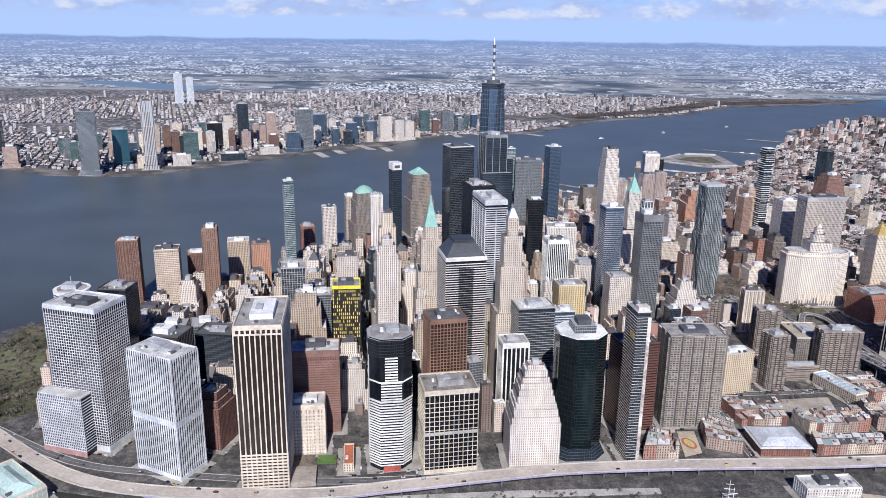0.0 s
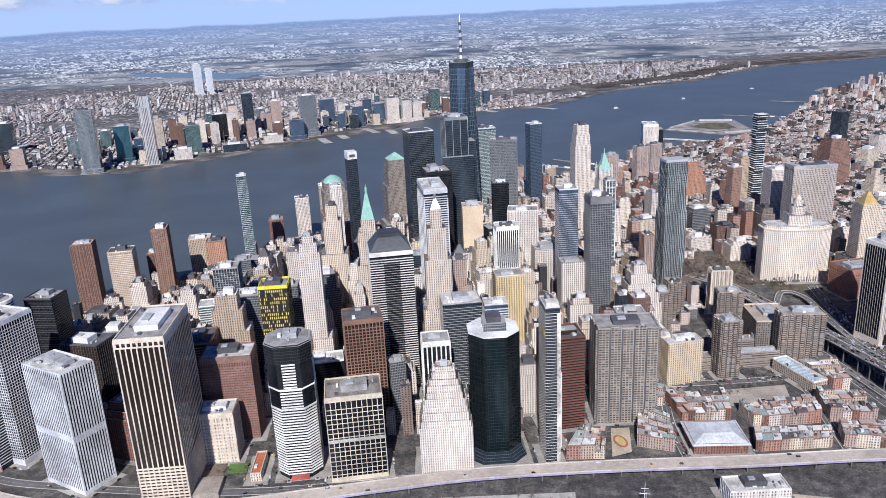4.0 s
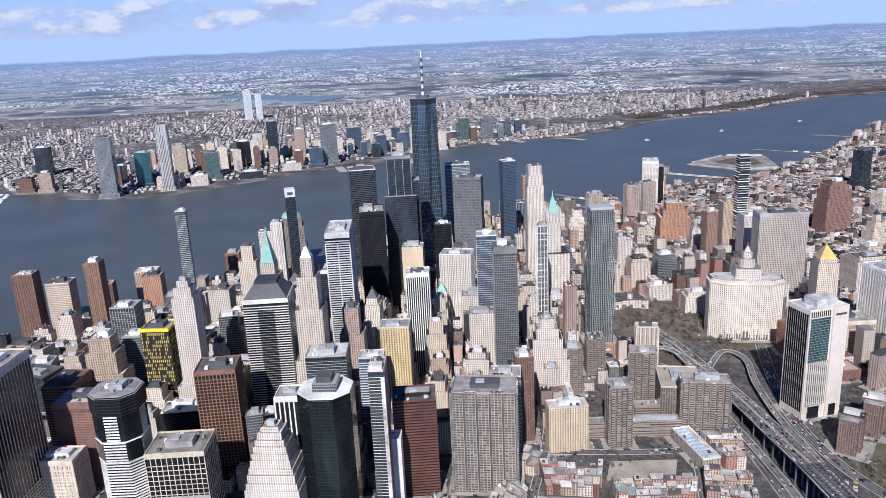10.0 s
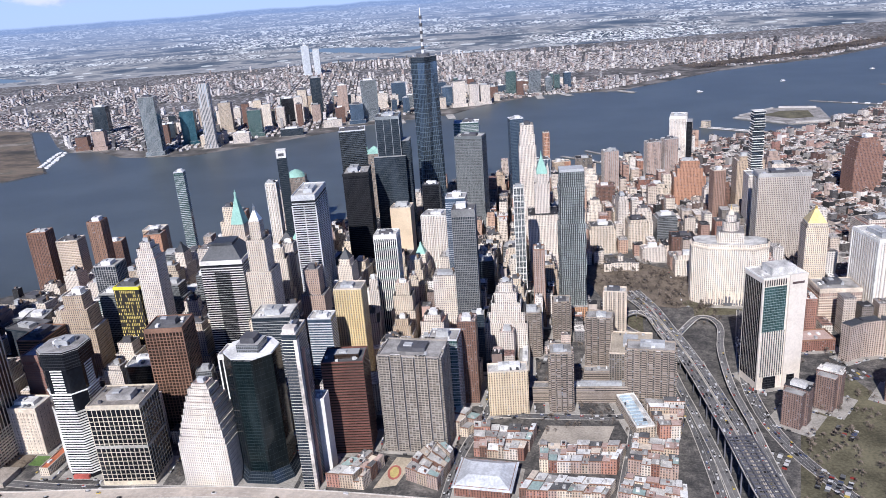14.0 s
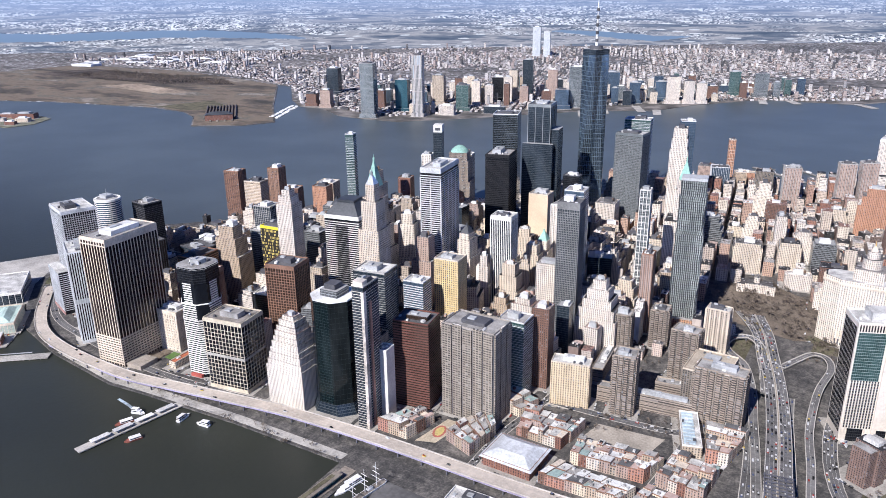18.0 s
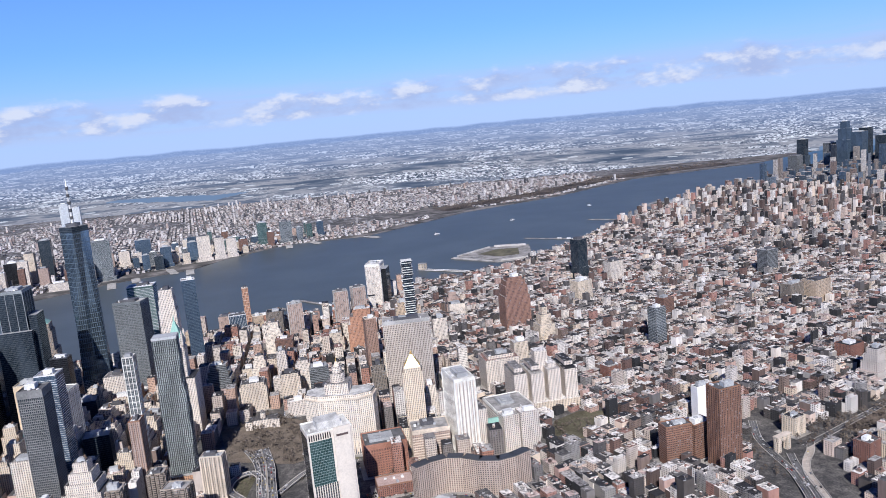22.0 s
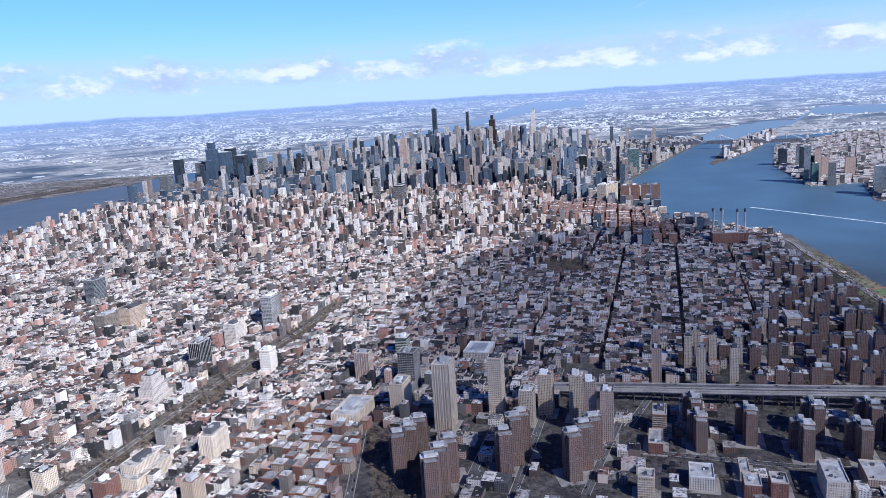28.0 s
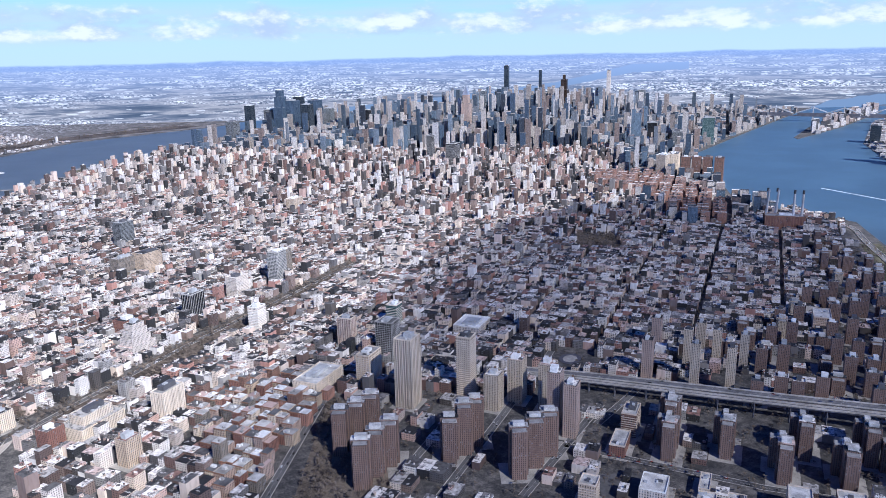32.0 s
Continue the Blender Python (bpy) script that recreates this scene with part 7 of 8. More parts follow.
road("bridge_viaduct", "rail deck beside the bridge approach", [(1640, 738, 10), (1690, 664, 14), (1792, 509, 19), (1893, 358, 25), (1998, 206, 29), (2108, 52, 32)], 7, STEEL_D, True, 2, 0.0, 2.2)
road("shore_road", "riverside motorway along the park", [(2080, 350, 0.4), (2290, 520, 0.4), (2400, 610, 0.4), (2650, 825, 0.4), (2790, 960, 0.4), (2800, 1180, 0.4), (2890, 1350, 1), (3040, 1500, 2), (3540, 1985, 2), (4380, 2330, 2)], 13, CARRIAGE, False, 4, 0.3)
road("bridge_road", "curving roadway leading into the bridge arch", [(1056, 1030, 0.1), (1044, 980, 0.1), (1044, 933, 0.5), (1046, 892, 1), (1041, 850, 2), (1030, 760, 6), (1060, 600, 14), (1120, 400, 22), (1240, 0, 32), (1390, -500, 32)], 9, ASPHALT, True, 3, 0.5)
road("bridge_road", "roadway through the stone bridge arch", [(1062, 935, 0.3), (1056, 905, 0.6), (1050, 858, 2), (1042, 760, 6), (1074, 600, 14), (1134, 400, 22), (1254, 0, 32), (1404, -500, 32)], 8, ASPHALT, True, 2, 0.4)
road("bridge_road", "curving roadway beside the bridge arch", [(1096, 960, 0.1), (1086, 938, 0.1), (1066, 905, 0.8), (1056, 862, 2), (1052, 760, 6), (1086, 600, 14), (1146, 400, 22), (1266, 0, 32), (1416, -500, 32)], 8, DECK, True, 2, 0.4)
road("street", "city street between the houses and the ramps", [(444, 905, 0.1), (461, 851, 0.1), (476, 795, 0.1), (487, 752, 0.1), (498, 687, 0.1), (508, 620, 0.1), (520, 570, 0.1)], 9, ASPHALT, False, 2, 1.2, 0.15)
road("street", "city street past the old houses", [(290, 600, 0.1), (288, 660, 0.1), (296, 735, 0.1), (300, 790, 0.1), (318, 850, 0.1)], 8, ASPHALT, False, 2, 1.0, 0.15)
road("street", "city street past the vacant lot", [(300, 738, 0.1), (360, 742, 0.1), (430, 752, 0.1), (480, 780, 0.1)], 9, ASPHALT, False, 2, 0.9, 0.15)
road("street", "narrow street between old houses", [(427, 615, 0.1), (430, 660, 0.1), (434, 712, 0.1), (436, 760, 0.1)], 7, ASPHALT, False, 2, 0.8, 0.15)
# steel lattice over the start of the bridge
t = thing("bridge_truss", "dark steel truss beams across the bridge roadway", "bridge", kind="structure")
for k in range(34):
    q = k / 33
    x, y, z = 520 + 32 * q, 690 - 160 * q, 27.4 + 7 * q
    part("cross_beam", MB().box(-11, -0.4, z, 11, 0.4, z + 0.8), STEEL_D, t).matrix_world = at(x, y, 11)
for s in (-10.5, -5.5, 0, 5.5, 10.5):
    v, f = strip([(520 + s, 690, 27.8), (552 + s, 530, 34.8)], -0.4, 0.4, 0.6, 1.2)
    part("long_girder", mesh_from("long_girder", v, f, None, [STEEL_D]), None, t)
for k, (a, b) in enumerate([((1410, 640), (1700, 830)), ((1380, 560), (1760, 800)), ((1483, 540), (1678, 632)), ((1579, 587), (1675, 418)), ((1675, 418), (1777, 280)), ((1640, 600), (1760, 640)), ((1250, 640), (1420, 840)), ((1420, 840), (1640, 980))]):
    road("street", "city street through the estates", [(*a, 0.1), ((a[0] + b[0]) / 2, (a[1] + b[1]) / 2, 0.1), (*b, 0.1)], 9, ASPHALT, False, 2, 0.5, 0.15)

crows = []
for x, y, z, a in CARS:
    l = cr.uniform(3.2, 4.2)
    crows.append((x, y, l, 1.5, a, z, z + 0.85))
    crows.append((x - 0.2 * math.cos(a), y - 0.2 * math.sin(a), l * 0.5, 1.35, a, z + 0.85, z + 1.3))
for i in range(120):   # parking yard
    x, y = 548 + cr.uniform(-8, 10), 870 + cr.uniform(-60, 60)
    crows.append((x, y, 3.6, 1.5, 1.4, 0.15, 1.3))
m_car, g = mat("car_paint")
rnd = g.n("ShaderNodeNewGeometry").outputs["Random Per Island"]
finish(g, m_car, g.ramp(rnd, [(0, (0.02, 0.02, 0.022)), (0.3, (0.6, 0.6, 0.61)), (0.58, (0.16, 0.165, 0.17)), (0.85, (0.55, 0.42, 0.10)), (0.87, (0.08, 0.10, 0.18)), (0.94, (0.28, 0.05, 0.04))], True), 0.3, 0.2)
stuff("cars", "small cars in several colours on the roads", "cars", crows, m_car)

# ---- parks and open ground ----


def flat(name, label, poly, material, z=0.15, category="ground"):
    return slab(name, poly, z, material, label, category, z + 0.05)


flat("park_lawn", "bare winter park ground at the island's tip", [(-530, 720), (-445, 640), (-400, 690), (-420, 800), (-450, 930), (-540, 900)], plain("spring_grass", (0.115, 0.115, 0.065), 0.95, var=0.45, scale=0.08))
flat("court_park", "dark park ground with winter trees behind the courts", [(800, 1010), (815, 1000), (885, 1050), (890, 1100), (850, 1105), (815, 1080)], GRASS, 0.2)
flat("civic_park", "bare park ground round the city hall", CIVIC_PARK, EARTH)
flat("traffic_lawn", "oval lawn inside the ramps", ngon(16, 17, 505, 1026, 0, 0.7), GRASS, 0.3)
flat("avenue_park", "long strip park between two avenues", [(1150, 996), (1192, 1024), (1287, 1104), (1413, 1180), (1563, 1270), (1725, 1372), (1735, 1362), (1590, 1242), (1459, 1166), (1378, 1106), (1280, 1041), (1217, 1001), (1160, 962)], plain("park_soil", (0.13, 0.105, 0.085), 0.95, var=0.4, scale=0.1), 0.2)
flat("square_park", "dark wooded square", [(2140, 1150), (2230, 1270), (2310, 1215), (2225, 1100)], EARTH, 0.2)
flat("estate_park", "dark park with bare trees beside the estate", [(1290, 640), (1420, 830), (1470, 790), (1380, 610)], EARTH, 0.2)
flat("river_park", "long riverside park with ball fields", RIVER_PARK, plain("park_grass", (0.115, 0.11, 0.07), 0.95, var=0.45, scale=0.06), 0.2)
flat("sports_lawn", "green playing field with a red running track beside the river", [(2360, 560), (2400, 545), (2450, 592), (2412, 622)], plain("track_red", (0.21, 0.10, 0.08), 0.95), 0.3)
flat("sports_lawn", "green playing field inside the running track", [(2372, 565), (2400, 554), (2438, 592), (2410, 610)], plain("field_green", (0.08, 0.13, 0.06), 0.95), 0.4)
for x, y in ((2272, 500), (2215, 440), (2517, 702)):
    flat("ball_field", "sandy ball field in the riverside park", ngon(14, 12, x, y), plain("field_sand", (0.60, 0.47, 0.34), 0.95), 0.3)
flat("sports_lawn", "small bright green sports lawn on the waterfront", [(-109, 590), (-92, 591), (-94, 606), (-111, 604)], LAWN, 0.6)
flat("plaza_garden", "brown winter garden on the waterfront plaza", [(-134, 580), (-111, 583), (-113, 605), (-136, 602)], EARTH, 0.5)
flat("bus_yard", "asphalt yard with parked vehicles", [(1564, 528), (1605, 500), (1583, 465), (1539, 492)], ASPHALT, 0.2)
flat("sports_lawn", "green lawn between the estate blocks", [(2062, 476), (2095, 449), (2040, 425), (2016, 457)], plain("dark_lawn", (0.09, 0.13, 0.05), 0.95), 0.2)
flat("waterfront_yard", "grey waterfront quay", [(236, 548), (256, 474), (426, 454), (424, 548)], ASPHALT, 0.15)
flat("vacant_lot", "fenced earth lot beside old houses", [(352, 694), (413, 705), (418, 734), (357, 726)], plain("lot_gravel", (0.40, 0.36, 0.31), 0.95), 0.12)
def dry_land_mat():
    m, g = mat("dry_shore_land")
    p = g.n("ShaderNodeNewGeometry").outputs["Position"]
    n = g.noise(g.vm("MULTIPLY", p, (0.45, 1.0, 1.0)), 0.007, 6.0, 0.68)
    c = g.ramp(n, [(0.36, (0.055, 0.052, 0.045)), (0.45, (0.12, 0.10, 0.08)), (0.52, (0.20, 0.16, 0.12)), (0.58, (0.12, 0.115, 0.095)), (0.65, (0.30, 0.26, 0.22)), (0.72, (0.10, 0.095, 0.085))])
    return finish(g, m, c, 0.95)


flat("state_park", "broad brown shoreline park across the river", [(-3600, 1640), (-2440, 1602), (-2231, 1683), (-1761, 1786), (-1576, 1774), (-1459, 1720), (-1328, 1608), (-1198, 1692), (-1160, 1780), (-1380, 1988), (-1832, 2452), (-2134, 2530), (-2689, 2640), (-3500, 2560)], dry_land_mat(), 0.2)
flat("marsh_field", "green field in the shoreline park", [(-1760, 1800), (-1590, 1790), (-1480, 1900), (-1700, 2000)], GRASS, 0.35)
flat("marsh_field", "bare sandy strip in the shoreline park", [(-2500, 2060), (-2050, 2020), (-1960, 2110), (-2420, 2190)], plain("sandy_strip", (0.36, 0.29, 0.22), 0.95, var=0.3, scale=0.03), 0.35)
flat("woodland", "dark leafless woodland in the shoreline park", [(-3300, 2180), (-2300, 2230), (-1980, 2360), (-2200, 2480), (-3200, 2480)], plain("bare_woodland", (0.085, 0.07, 0.06), 0.95, var=0.5, scale=0.05), 0.4)
flat("plaza", "pale stone plaza", [(-60, 1180), (60, 1195), (50, 1300), (-50, 1290)], PAVE, 0.15)

flat("woodland", "dark leafless wood along the far river cliff", CLIFF, plain("bare_woodland", (0.085, 0.07, 0.06), 0.95), 0.4)

# bare trees: a short trunk and a haze of thin twigs
tv, tf = [], []
tr = random.Random(17)


def tree(x, y, h):
    b = len(tv)
    r = h * 0.03
    tv.extend([(x - r, y - r, 0), (x + r, y - r, 0), (x, y + r, 0), (x, y, h * 0.7)])
    tf.extend([(b, b + 1, b + 3), (b + 1, b + 2, b + 3), (b + 2, b, b + 3)])
    for i in range(34):
        a, e = tr.uniform(0, 6.28), tr.uniform(-0.1, 1.45)
        l = h * tr.uniform(0.25, 0.42)
        cx, cy, cz = x + l * 0.5 * math.cos(a) * math.cos(e), y + l * 0.5 * math.sin(a) * math.cos(e), h * 0.5 + l * 0.7 * math.sin(e)
        ex, ey, ez = cx + l * 0.7 * math.cos(a + tr.uniform(-0.6, 0.6)) * math.cos(e), cy + l * 0.7 * math.sin(a) * math.cos(e), cz + l * 0.6 * math.sin(e)
        w = h * 0.021
        b = len(tv)
        tv.extend([(cx - w, cy + w, cz), (cx + w, cy - w, cz + w), (ex, ey, ez), (ex + w * 3, ey - w * 2, ez - w * 2)])
        tf.append((b, b + 1, b + 3))
        tf.append((b, b + 3, b + 2))


def wood(poly, count, lo=6.0, hi=10.0):
    xs, ys = [p[0] for p in poly], [p[1] for p in poly]
    for i in range(count):
        x, y = tr.uniform(min(xs), max(xs)), tr.uniform(min(ys), max(ys))
        if inside(poly, x, y) and is_free(x, y, 1):
            tree(x, y, tr.uniform(lo, hi))


wood(CIVIC_PARK, 330)
wood([(-530, 720), (-445, 640), (-400, 690), (-420, 800), (-450, 930), (-540, 900)], 420)
wood(BOWERY, 4200)
wood([(1000, 900), (1035, 880), (1035, 985), (1020, 985)], 60, 5, 8)
wood([(700, 860), (790, 900), (800, 1060), (880, 1090), (880, 1020), (800, 960), (760, 930)], 260, 5, 8)
wood([(1290, 640), (1420, 830), (1470, 790), (1380, 610)], 800)
wood([(2140, 1150), (2230, 1270), (2310, 1215), (2225, 1100)], 500)
wood(HOUSING, 4200, 5, 8)
wood([(470, 1000), (540, 1000), (560, 1100), (480, 1090)], 90)
wood(RIVER_PARK, 1100)
wood([(-60, 527), (190, 542), (190, 556), (-60, 545)], 70, 4, 6)
wood([(560, 860), (660, 860), (760, 1100), (600, 980)], 120)
wood([(300, 690), (480, 740), (470, 880), (330, 960), (300, 860)], 260, 4, 7)
wood([(560, 640), (640, 600), (700, 720), (640, 860), (580, 760)], 220, 5, 8)
wood([(420, 860), (445, 860), (440, 990), (415, 985)], 40, 4, 7)
wood([(500, 960), (530, 960), (530, 1000), (560, 1060), (500, 1060)], 60, 5, 8)
wood(CLIFF, 2600, 9, 14)
wood([(-3000, 2200), (-2300, 2230), (-1980, 2360), (-2200, 2480), (-3000, 2480)], 1500, 9, 13)
wood(EAST, 3000, 4, 7)
wood(OLD_TOWN, 500, 4, 7)
wood([(-440, 640), (-60, 575), (200, 600), (300, 690), (200, 660), (-60, 660), (-390, 720)], 500, 4, 6)
tagged(new("trees", mesh_from("trees", tv, tf, None, [plain("bare_twigs", (0.17, 0.14, 0.115), 0.9, var=0.3, scale=0.3)])), "bare brown winter trees in parks and streets", "trees", kind="stuff")

# ---- piers, ships and waterfront sheds ----


def pier(label, x, y, yaw, l, w, top=TIMBER):
    t = thing("pier", label, "pier", at(x, y, yaw))
    part("deck", MB().box(0, -w / 2, -0.4, l, w / 2, 0.6), top, t)
    me = MB().box(-0.35, -0.35, -3.5, 0.35, 0.35, -0.4).mesh("pile", TIMBER)
    for i in range(int(l / 6)):
        for s in (-1, 1):
            ob = new("pile", me)
            ob.parent = t
            ob.location = (2 + i * 6, s * (w / 2 - 0.5), 0)
    return t


p = pier("ferry pier with pale canopy roofs", -10, 535, 263, 105, 10, PAVE)
for i in range(4):
    cp = part("canopy", MB().box(8 + i * 22, -3, 3.2, 26 + i * 22, 3, 3.7), WHITE_BOX, p)
    part("canopy_post", MB().box(16 + i * 22, -0.3, 0.6, 16.6 + i * 22, 0.3, 3.2), LIGHT_BOX, cp)
p = pier("long two-level timber pier with planted roof", 204, 545, 268, 112, 13)
part("upper_deck", MB().box(14, -4, 4.5, 108, 4.5, 5.2), TIMBER, p)
part("lawn_strip", MB().box(20, -3, 5.2, 58, 1, 5.5), GRASS, p)
part("glass_shed", MB().box(14, -2, 0.6, 60, 3, 4.5), GLASS_GRN, p)
for ax, ay, bx, by, w in [(365, 1800, 242, 1892, 9), (425, 1828, 294, 1950, 8), (745, 2118, 575, 2226, 15), (1100, 2500, 912, 2622, 9), (1300, 2850, 1180, 2930, 12)]:
    p = pier("long pale timber pier over the river", ax, ay, math.degrees(math.atan2(by - ay, bx - ax)), math.dist((ax, ay), (bx, by)), w, plain("grey_pier_deck", (0.30, 0.285, 0.27), 0.9, var=0.3))
    if w == 15:
        hall = part("pier_hall", MB().box(176, -7, 0.6, 196, 7, 18), facade("pier_hall_wall", [(0.74, 0.66, 0.54)], bay=3.4, floor=5, wide=0.5, tall=0.6), p)
        part("roof", MB().box(175.5, -7.5, 18, 196.5, 7.5, 18.8), ROOF_GREY, hall)
        for s_ in (-1, 1):
            part("railing", MB().box(4, s_ * 7.1 - 0.15, 0.6, 174, s_ * 7.1 + 0.15, 1.8), WHITE_BOX, p)
    elif w < 10:
        for k in range(3):
            part("shelter", MB().box(20 + k * 34, -2, 0.6, 34 + k * 34, 2, 3.4), WHITE_BOX, p)
t = thing("pier", "square pier with a green field framed by pale sheds", "pier", at(0, 0, 0))
part("deck", MB().prism([(668, 2357), (800, 2238), (905, 2262), (915, 2490), (790, 2505)], -3.5, 0.8), plain("grey_pier_deck", (0.30, 0.285, 0.27)), t)
part("field", MB().prism([(748, 2385), (812, 2318), (872, 2330), (876, 2440), (806, 2446)], 0.8, 1.0), GRASS, t)
for (ax, ay), (bx, by), h in [((676, 2354), (786, 2254), 5), ((688, 2378), (790, 2494), 6), ((806, 2496), (904, 2480), 9), ((812, 2250), (896, 2270), 7)]:
    nx, ny = (by - ay) / math.dist((ax, ay), (bx, by)) * 3, -(bx - ax) / math.dist((ax, ay), (bx, by)) * 3
    part("shed", MB().prism([(ax - nx, ay - ny), (bx - nx, by - ny), (bx + nx, by + ny), (ax + nx, ay + ny)], 0.8, h * 0.7), plain("pier_shed_grey", (0.46, 0.44, 0.42), 0.8), t)
t = thing("pier", "broad pier with low green-roofed buildings", "pier", at(0, 0, 0))
part("deck", MB().prism([(1447, 3182), (1520, 3060), (1600, 3120), (1535, 3306)], -3.5, 0.8), plain("grey_pier_deck", (0.30, 0.285, 0.27)), t)
part("lawn", MB().prism([(1470, 3180), (1515, 3100), (1560, 3140), (1525, 3250)], 0.8, 1.2), GRASS, t)
part("shed", MB().prism([(1525, 3090), (1585, 3130), (1565, 3190), (1530, 3170)], 0.8, 15), GLASS_GRN, t)
t = thing("pier_shed", "long low shed with a pale roof beside the slips", "shed", at(376, 1706, 50.4))
part("body", MB().box(0, -11, 0, 92, 11, 9), facade("slip_shed_wall", [(0.60, 0.54, 0.50)], bay=4, floor=4.5, wide=0.5, tall=0.5), t)
part("roof", MB().prism([(-1, -12), (93, -12), (93, 12), (-1, 12)], 9, 12, [(0, -3), (92, -3), (92, 3), (0, 3)]), WHITE_BOX, t)
for x, y, a, l in [(-208, 2567, 230, 90), (-415, 2438, 235, 110), (-360, 2490, 235, 80), (32, 2976, 225, 110), (120, 2990, 240, 80), (330, 3007, 250, 90), (-300, 2620, 240, 120)]:
    pier("pale pier on the far shore", x, y, a + 60, l, 26, PAVE)


def boat(label, x, y, yaw, l, w, decks=2, hull=HULL_W, name="ferry"):
    t = thing(name, label, "boat", at(x, y, yaw, -1.6))
    hp = [(0, -w / 2), (l * 0.75, -w / 2), (l, 0), (l * 0.75, w / 2), (0, w / 2)]
    part("hull", MB().prism([(px * 0.97 + 0.3, py * 0.85) for px, py in hp], 0, 1.8, hp), hull, t)
    for k in range(decks):
        cb = part("cabin", MB().box(l * 0.06, -w * 0.4, 1.8 + k * 2, l * (0.7 - 0.16 * k), w * 0.4, 3.7 + k * 2), HULL_W, t)
        part("window_strip", MB().box(l * 0.05, -w * 0.405, 2.4 + k * 2, l * (0.68 - 0.16 * k), w * 0.405, 3.2 + k * 2), GLASS_BLK, cb)
    return t


boat("white ferry leaving the pier", -40, 500, 20, 14, 5)
boat("white ferry moored at the pier", 14, 512, 100, 17, 5)
boat("white ferry turning off the quay", 46, 524, 190, 16, 5)
boat("small dark barge at the pier", -26, 492, 250, 18, 6, 1, HULL_D)
boat("rusty work barge at the pier", 6, 478, 250, 16, 6, 1, HULL_D)
boat("white excursion boat beside the pier", 220, 540, 262, 30, 7, 2)
for i, (x, y, l) in enumerate([(240, 548, 52), (262, 500, 44)]):
    s = thing("sailing_ship", "old square-rigged sailing ship at its berth", "ship", at(x, y, 262, -1.6))
    hp = [(0, -2), (3, -3.2), (l * 0.8, -3.2), (l, 0), (l * 0.8, 3.2), (3, 3.2), (0, 2)]
    part("hull", MB().prism([(a * 0.95 + 1, b * 0.75) for a, b in hp], 0, 3.4, hp), HULL_W if i == 0 else HULL_D, s)
    part("deck", MB().prism([(a * 0.96 + 0.8, b * 0.85) for a, b in hp], 3.4, 3.5), TIMBER, s)
    for k in (0.2, 0.45, 0.7):
        ms = part("mast", MB().prism(ngon(6, 0.35, l * k, 0), 3.4, 26, ngon(6, 0.15, l * k, 0)), HULL_W, s)
        for q in (11, 16, 20.5):
            part("yard", MB().box(l * k - 0.18, -5.5 + (q - 11) * 0.25, q, l * k + 0.18, 5.5 - (q - 11) * 0.25, q + 0.35), HULL_W, ms)
    part("deck_house", MB().box(l * 0.3, -1.5, 3.5, l * 0.4, 1.5, 5.5), WHITE_BOX, s)
for x, y, a in [(900, 3100, 40), (1250, 3350, 30), (600, 2900, 10)]:
    boat("white ferry with a pale wake on the wide river", x, y, a, 22, 7)
foam = plain("wake_foam", (0.46, 0.55, 0.62), 0.6, var=0.3, scale=0.1)
v, f = strip(smooth([(3060, 560, -1.4), (3088, 756, -1.4), (3149, 1027, -1.4), (3195, 1240, -1.4)]), -5, 5)
tagged(new("water_wake", mesh_from("water_wake", v, f, None, [foam])), "long pale wake on the river", "wake", kind="structure")
v, f = strip(smooth([(-75, 508, -1.4), (-55, 506, -1.4), (-38, 503, -1.4)]), -1.5, 1.5)
tagged(new("water_wake", mesh_from("water_wake", v, f, None, [foam])), "short foaming wake behind a ferry", "wake", kind="structure")

flat("promenade", "pale riverside promenade", [(-225, 531), (-110, 523), (-60, 530), (60, 543), (188, 551), (188, 560), (60, 553), (-60, 541), (-110, 534), (-225, 542)], PAVE, 0.2)
for k in range(70):   # boats in the far marina
    yb = 1835 + 3.2 * k
    for s in (-1, 1):
        if cr.random() < 0.55:
            MARINA.append((-1215 - 0.55 * (yb - 1835) + s * cr.uniform(8, 16), yb, 9, 3, 0.3, -1.6, 1.4))
stuff("moored_boats", "white boats moored in the far marina", "boats", MARINA, HULL_W)
# market hall, sheds and terminals
t = slab_tower("market_hall", "low market hall with a pale ridged roof", 296, 612, 1, 46, 38, 9, BRICK_R, BROWN_ST, "", roofm=ROOF_PALE, kit=3, big=False, category="market hall")
part("hipped_roof", MB().prism([(-2, -2), (48, -2), (48, 40), (-2, 40)], 9.2, 15, [(10, 10), (36, 10), (36, 28), (10, 28)]), plain("zinc_roof", (0.58, 0.60, 0.63), 0.5), t)
t = slab_tower("pier_building", "white framed waterfront building with window grid", 304, 540, 4, 47, 20, 13, WHITE_P, WHITE, "pb", 3.4, 4, 0.5, 0.8, ROOF_PALE, kit=10, category="waterfront building")
flat("sand_lot", "sandy fenced lot on the quay", [(356, 508), (398, 504), (400, 548), (357, 556)], plain("quay_sand", (0.50, 0.42, 0.33), 0.95), 0.25)
slab_tower("shed", "low grey waterfront shed", 308, 512, 4, 30, 18, 6, CONC_G, GREY_ST, "", roofm=ROOF_PALE, kit=2, big=False, category="shed")
slab_tower("shed", "low pale waterfront shed", 340, 478, 4, 40, 20, 7, CONC_G, GREY_ST, "", roofm=ROOF_PALE, kit=3, big=False, category="shed")
slab("quay", [(-545, 742), (-440, 612), (-332, 552), (-292, 506), (-322, 468), (-440, 510), (-600, 640)], 0.0, PAVE, "paved harbour quay under the ferry terminals", "quay")
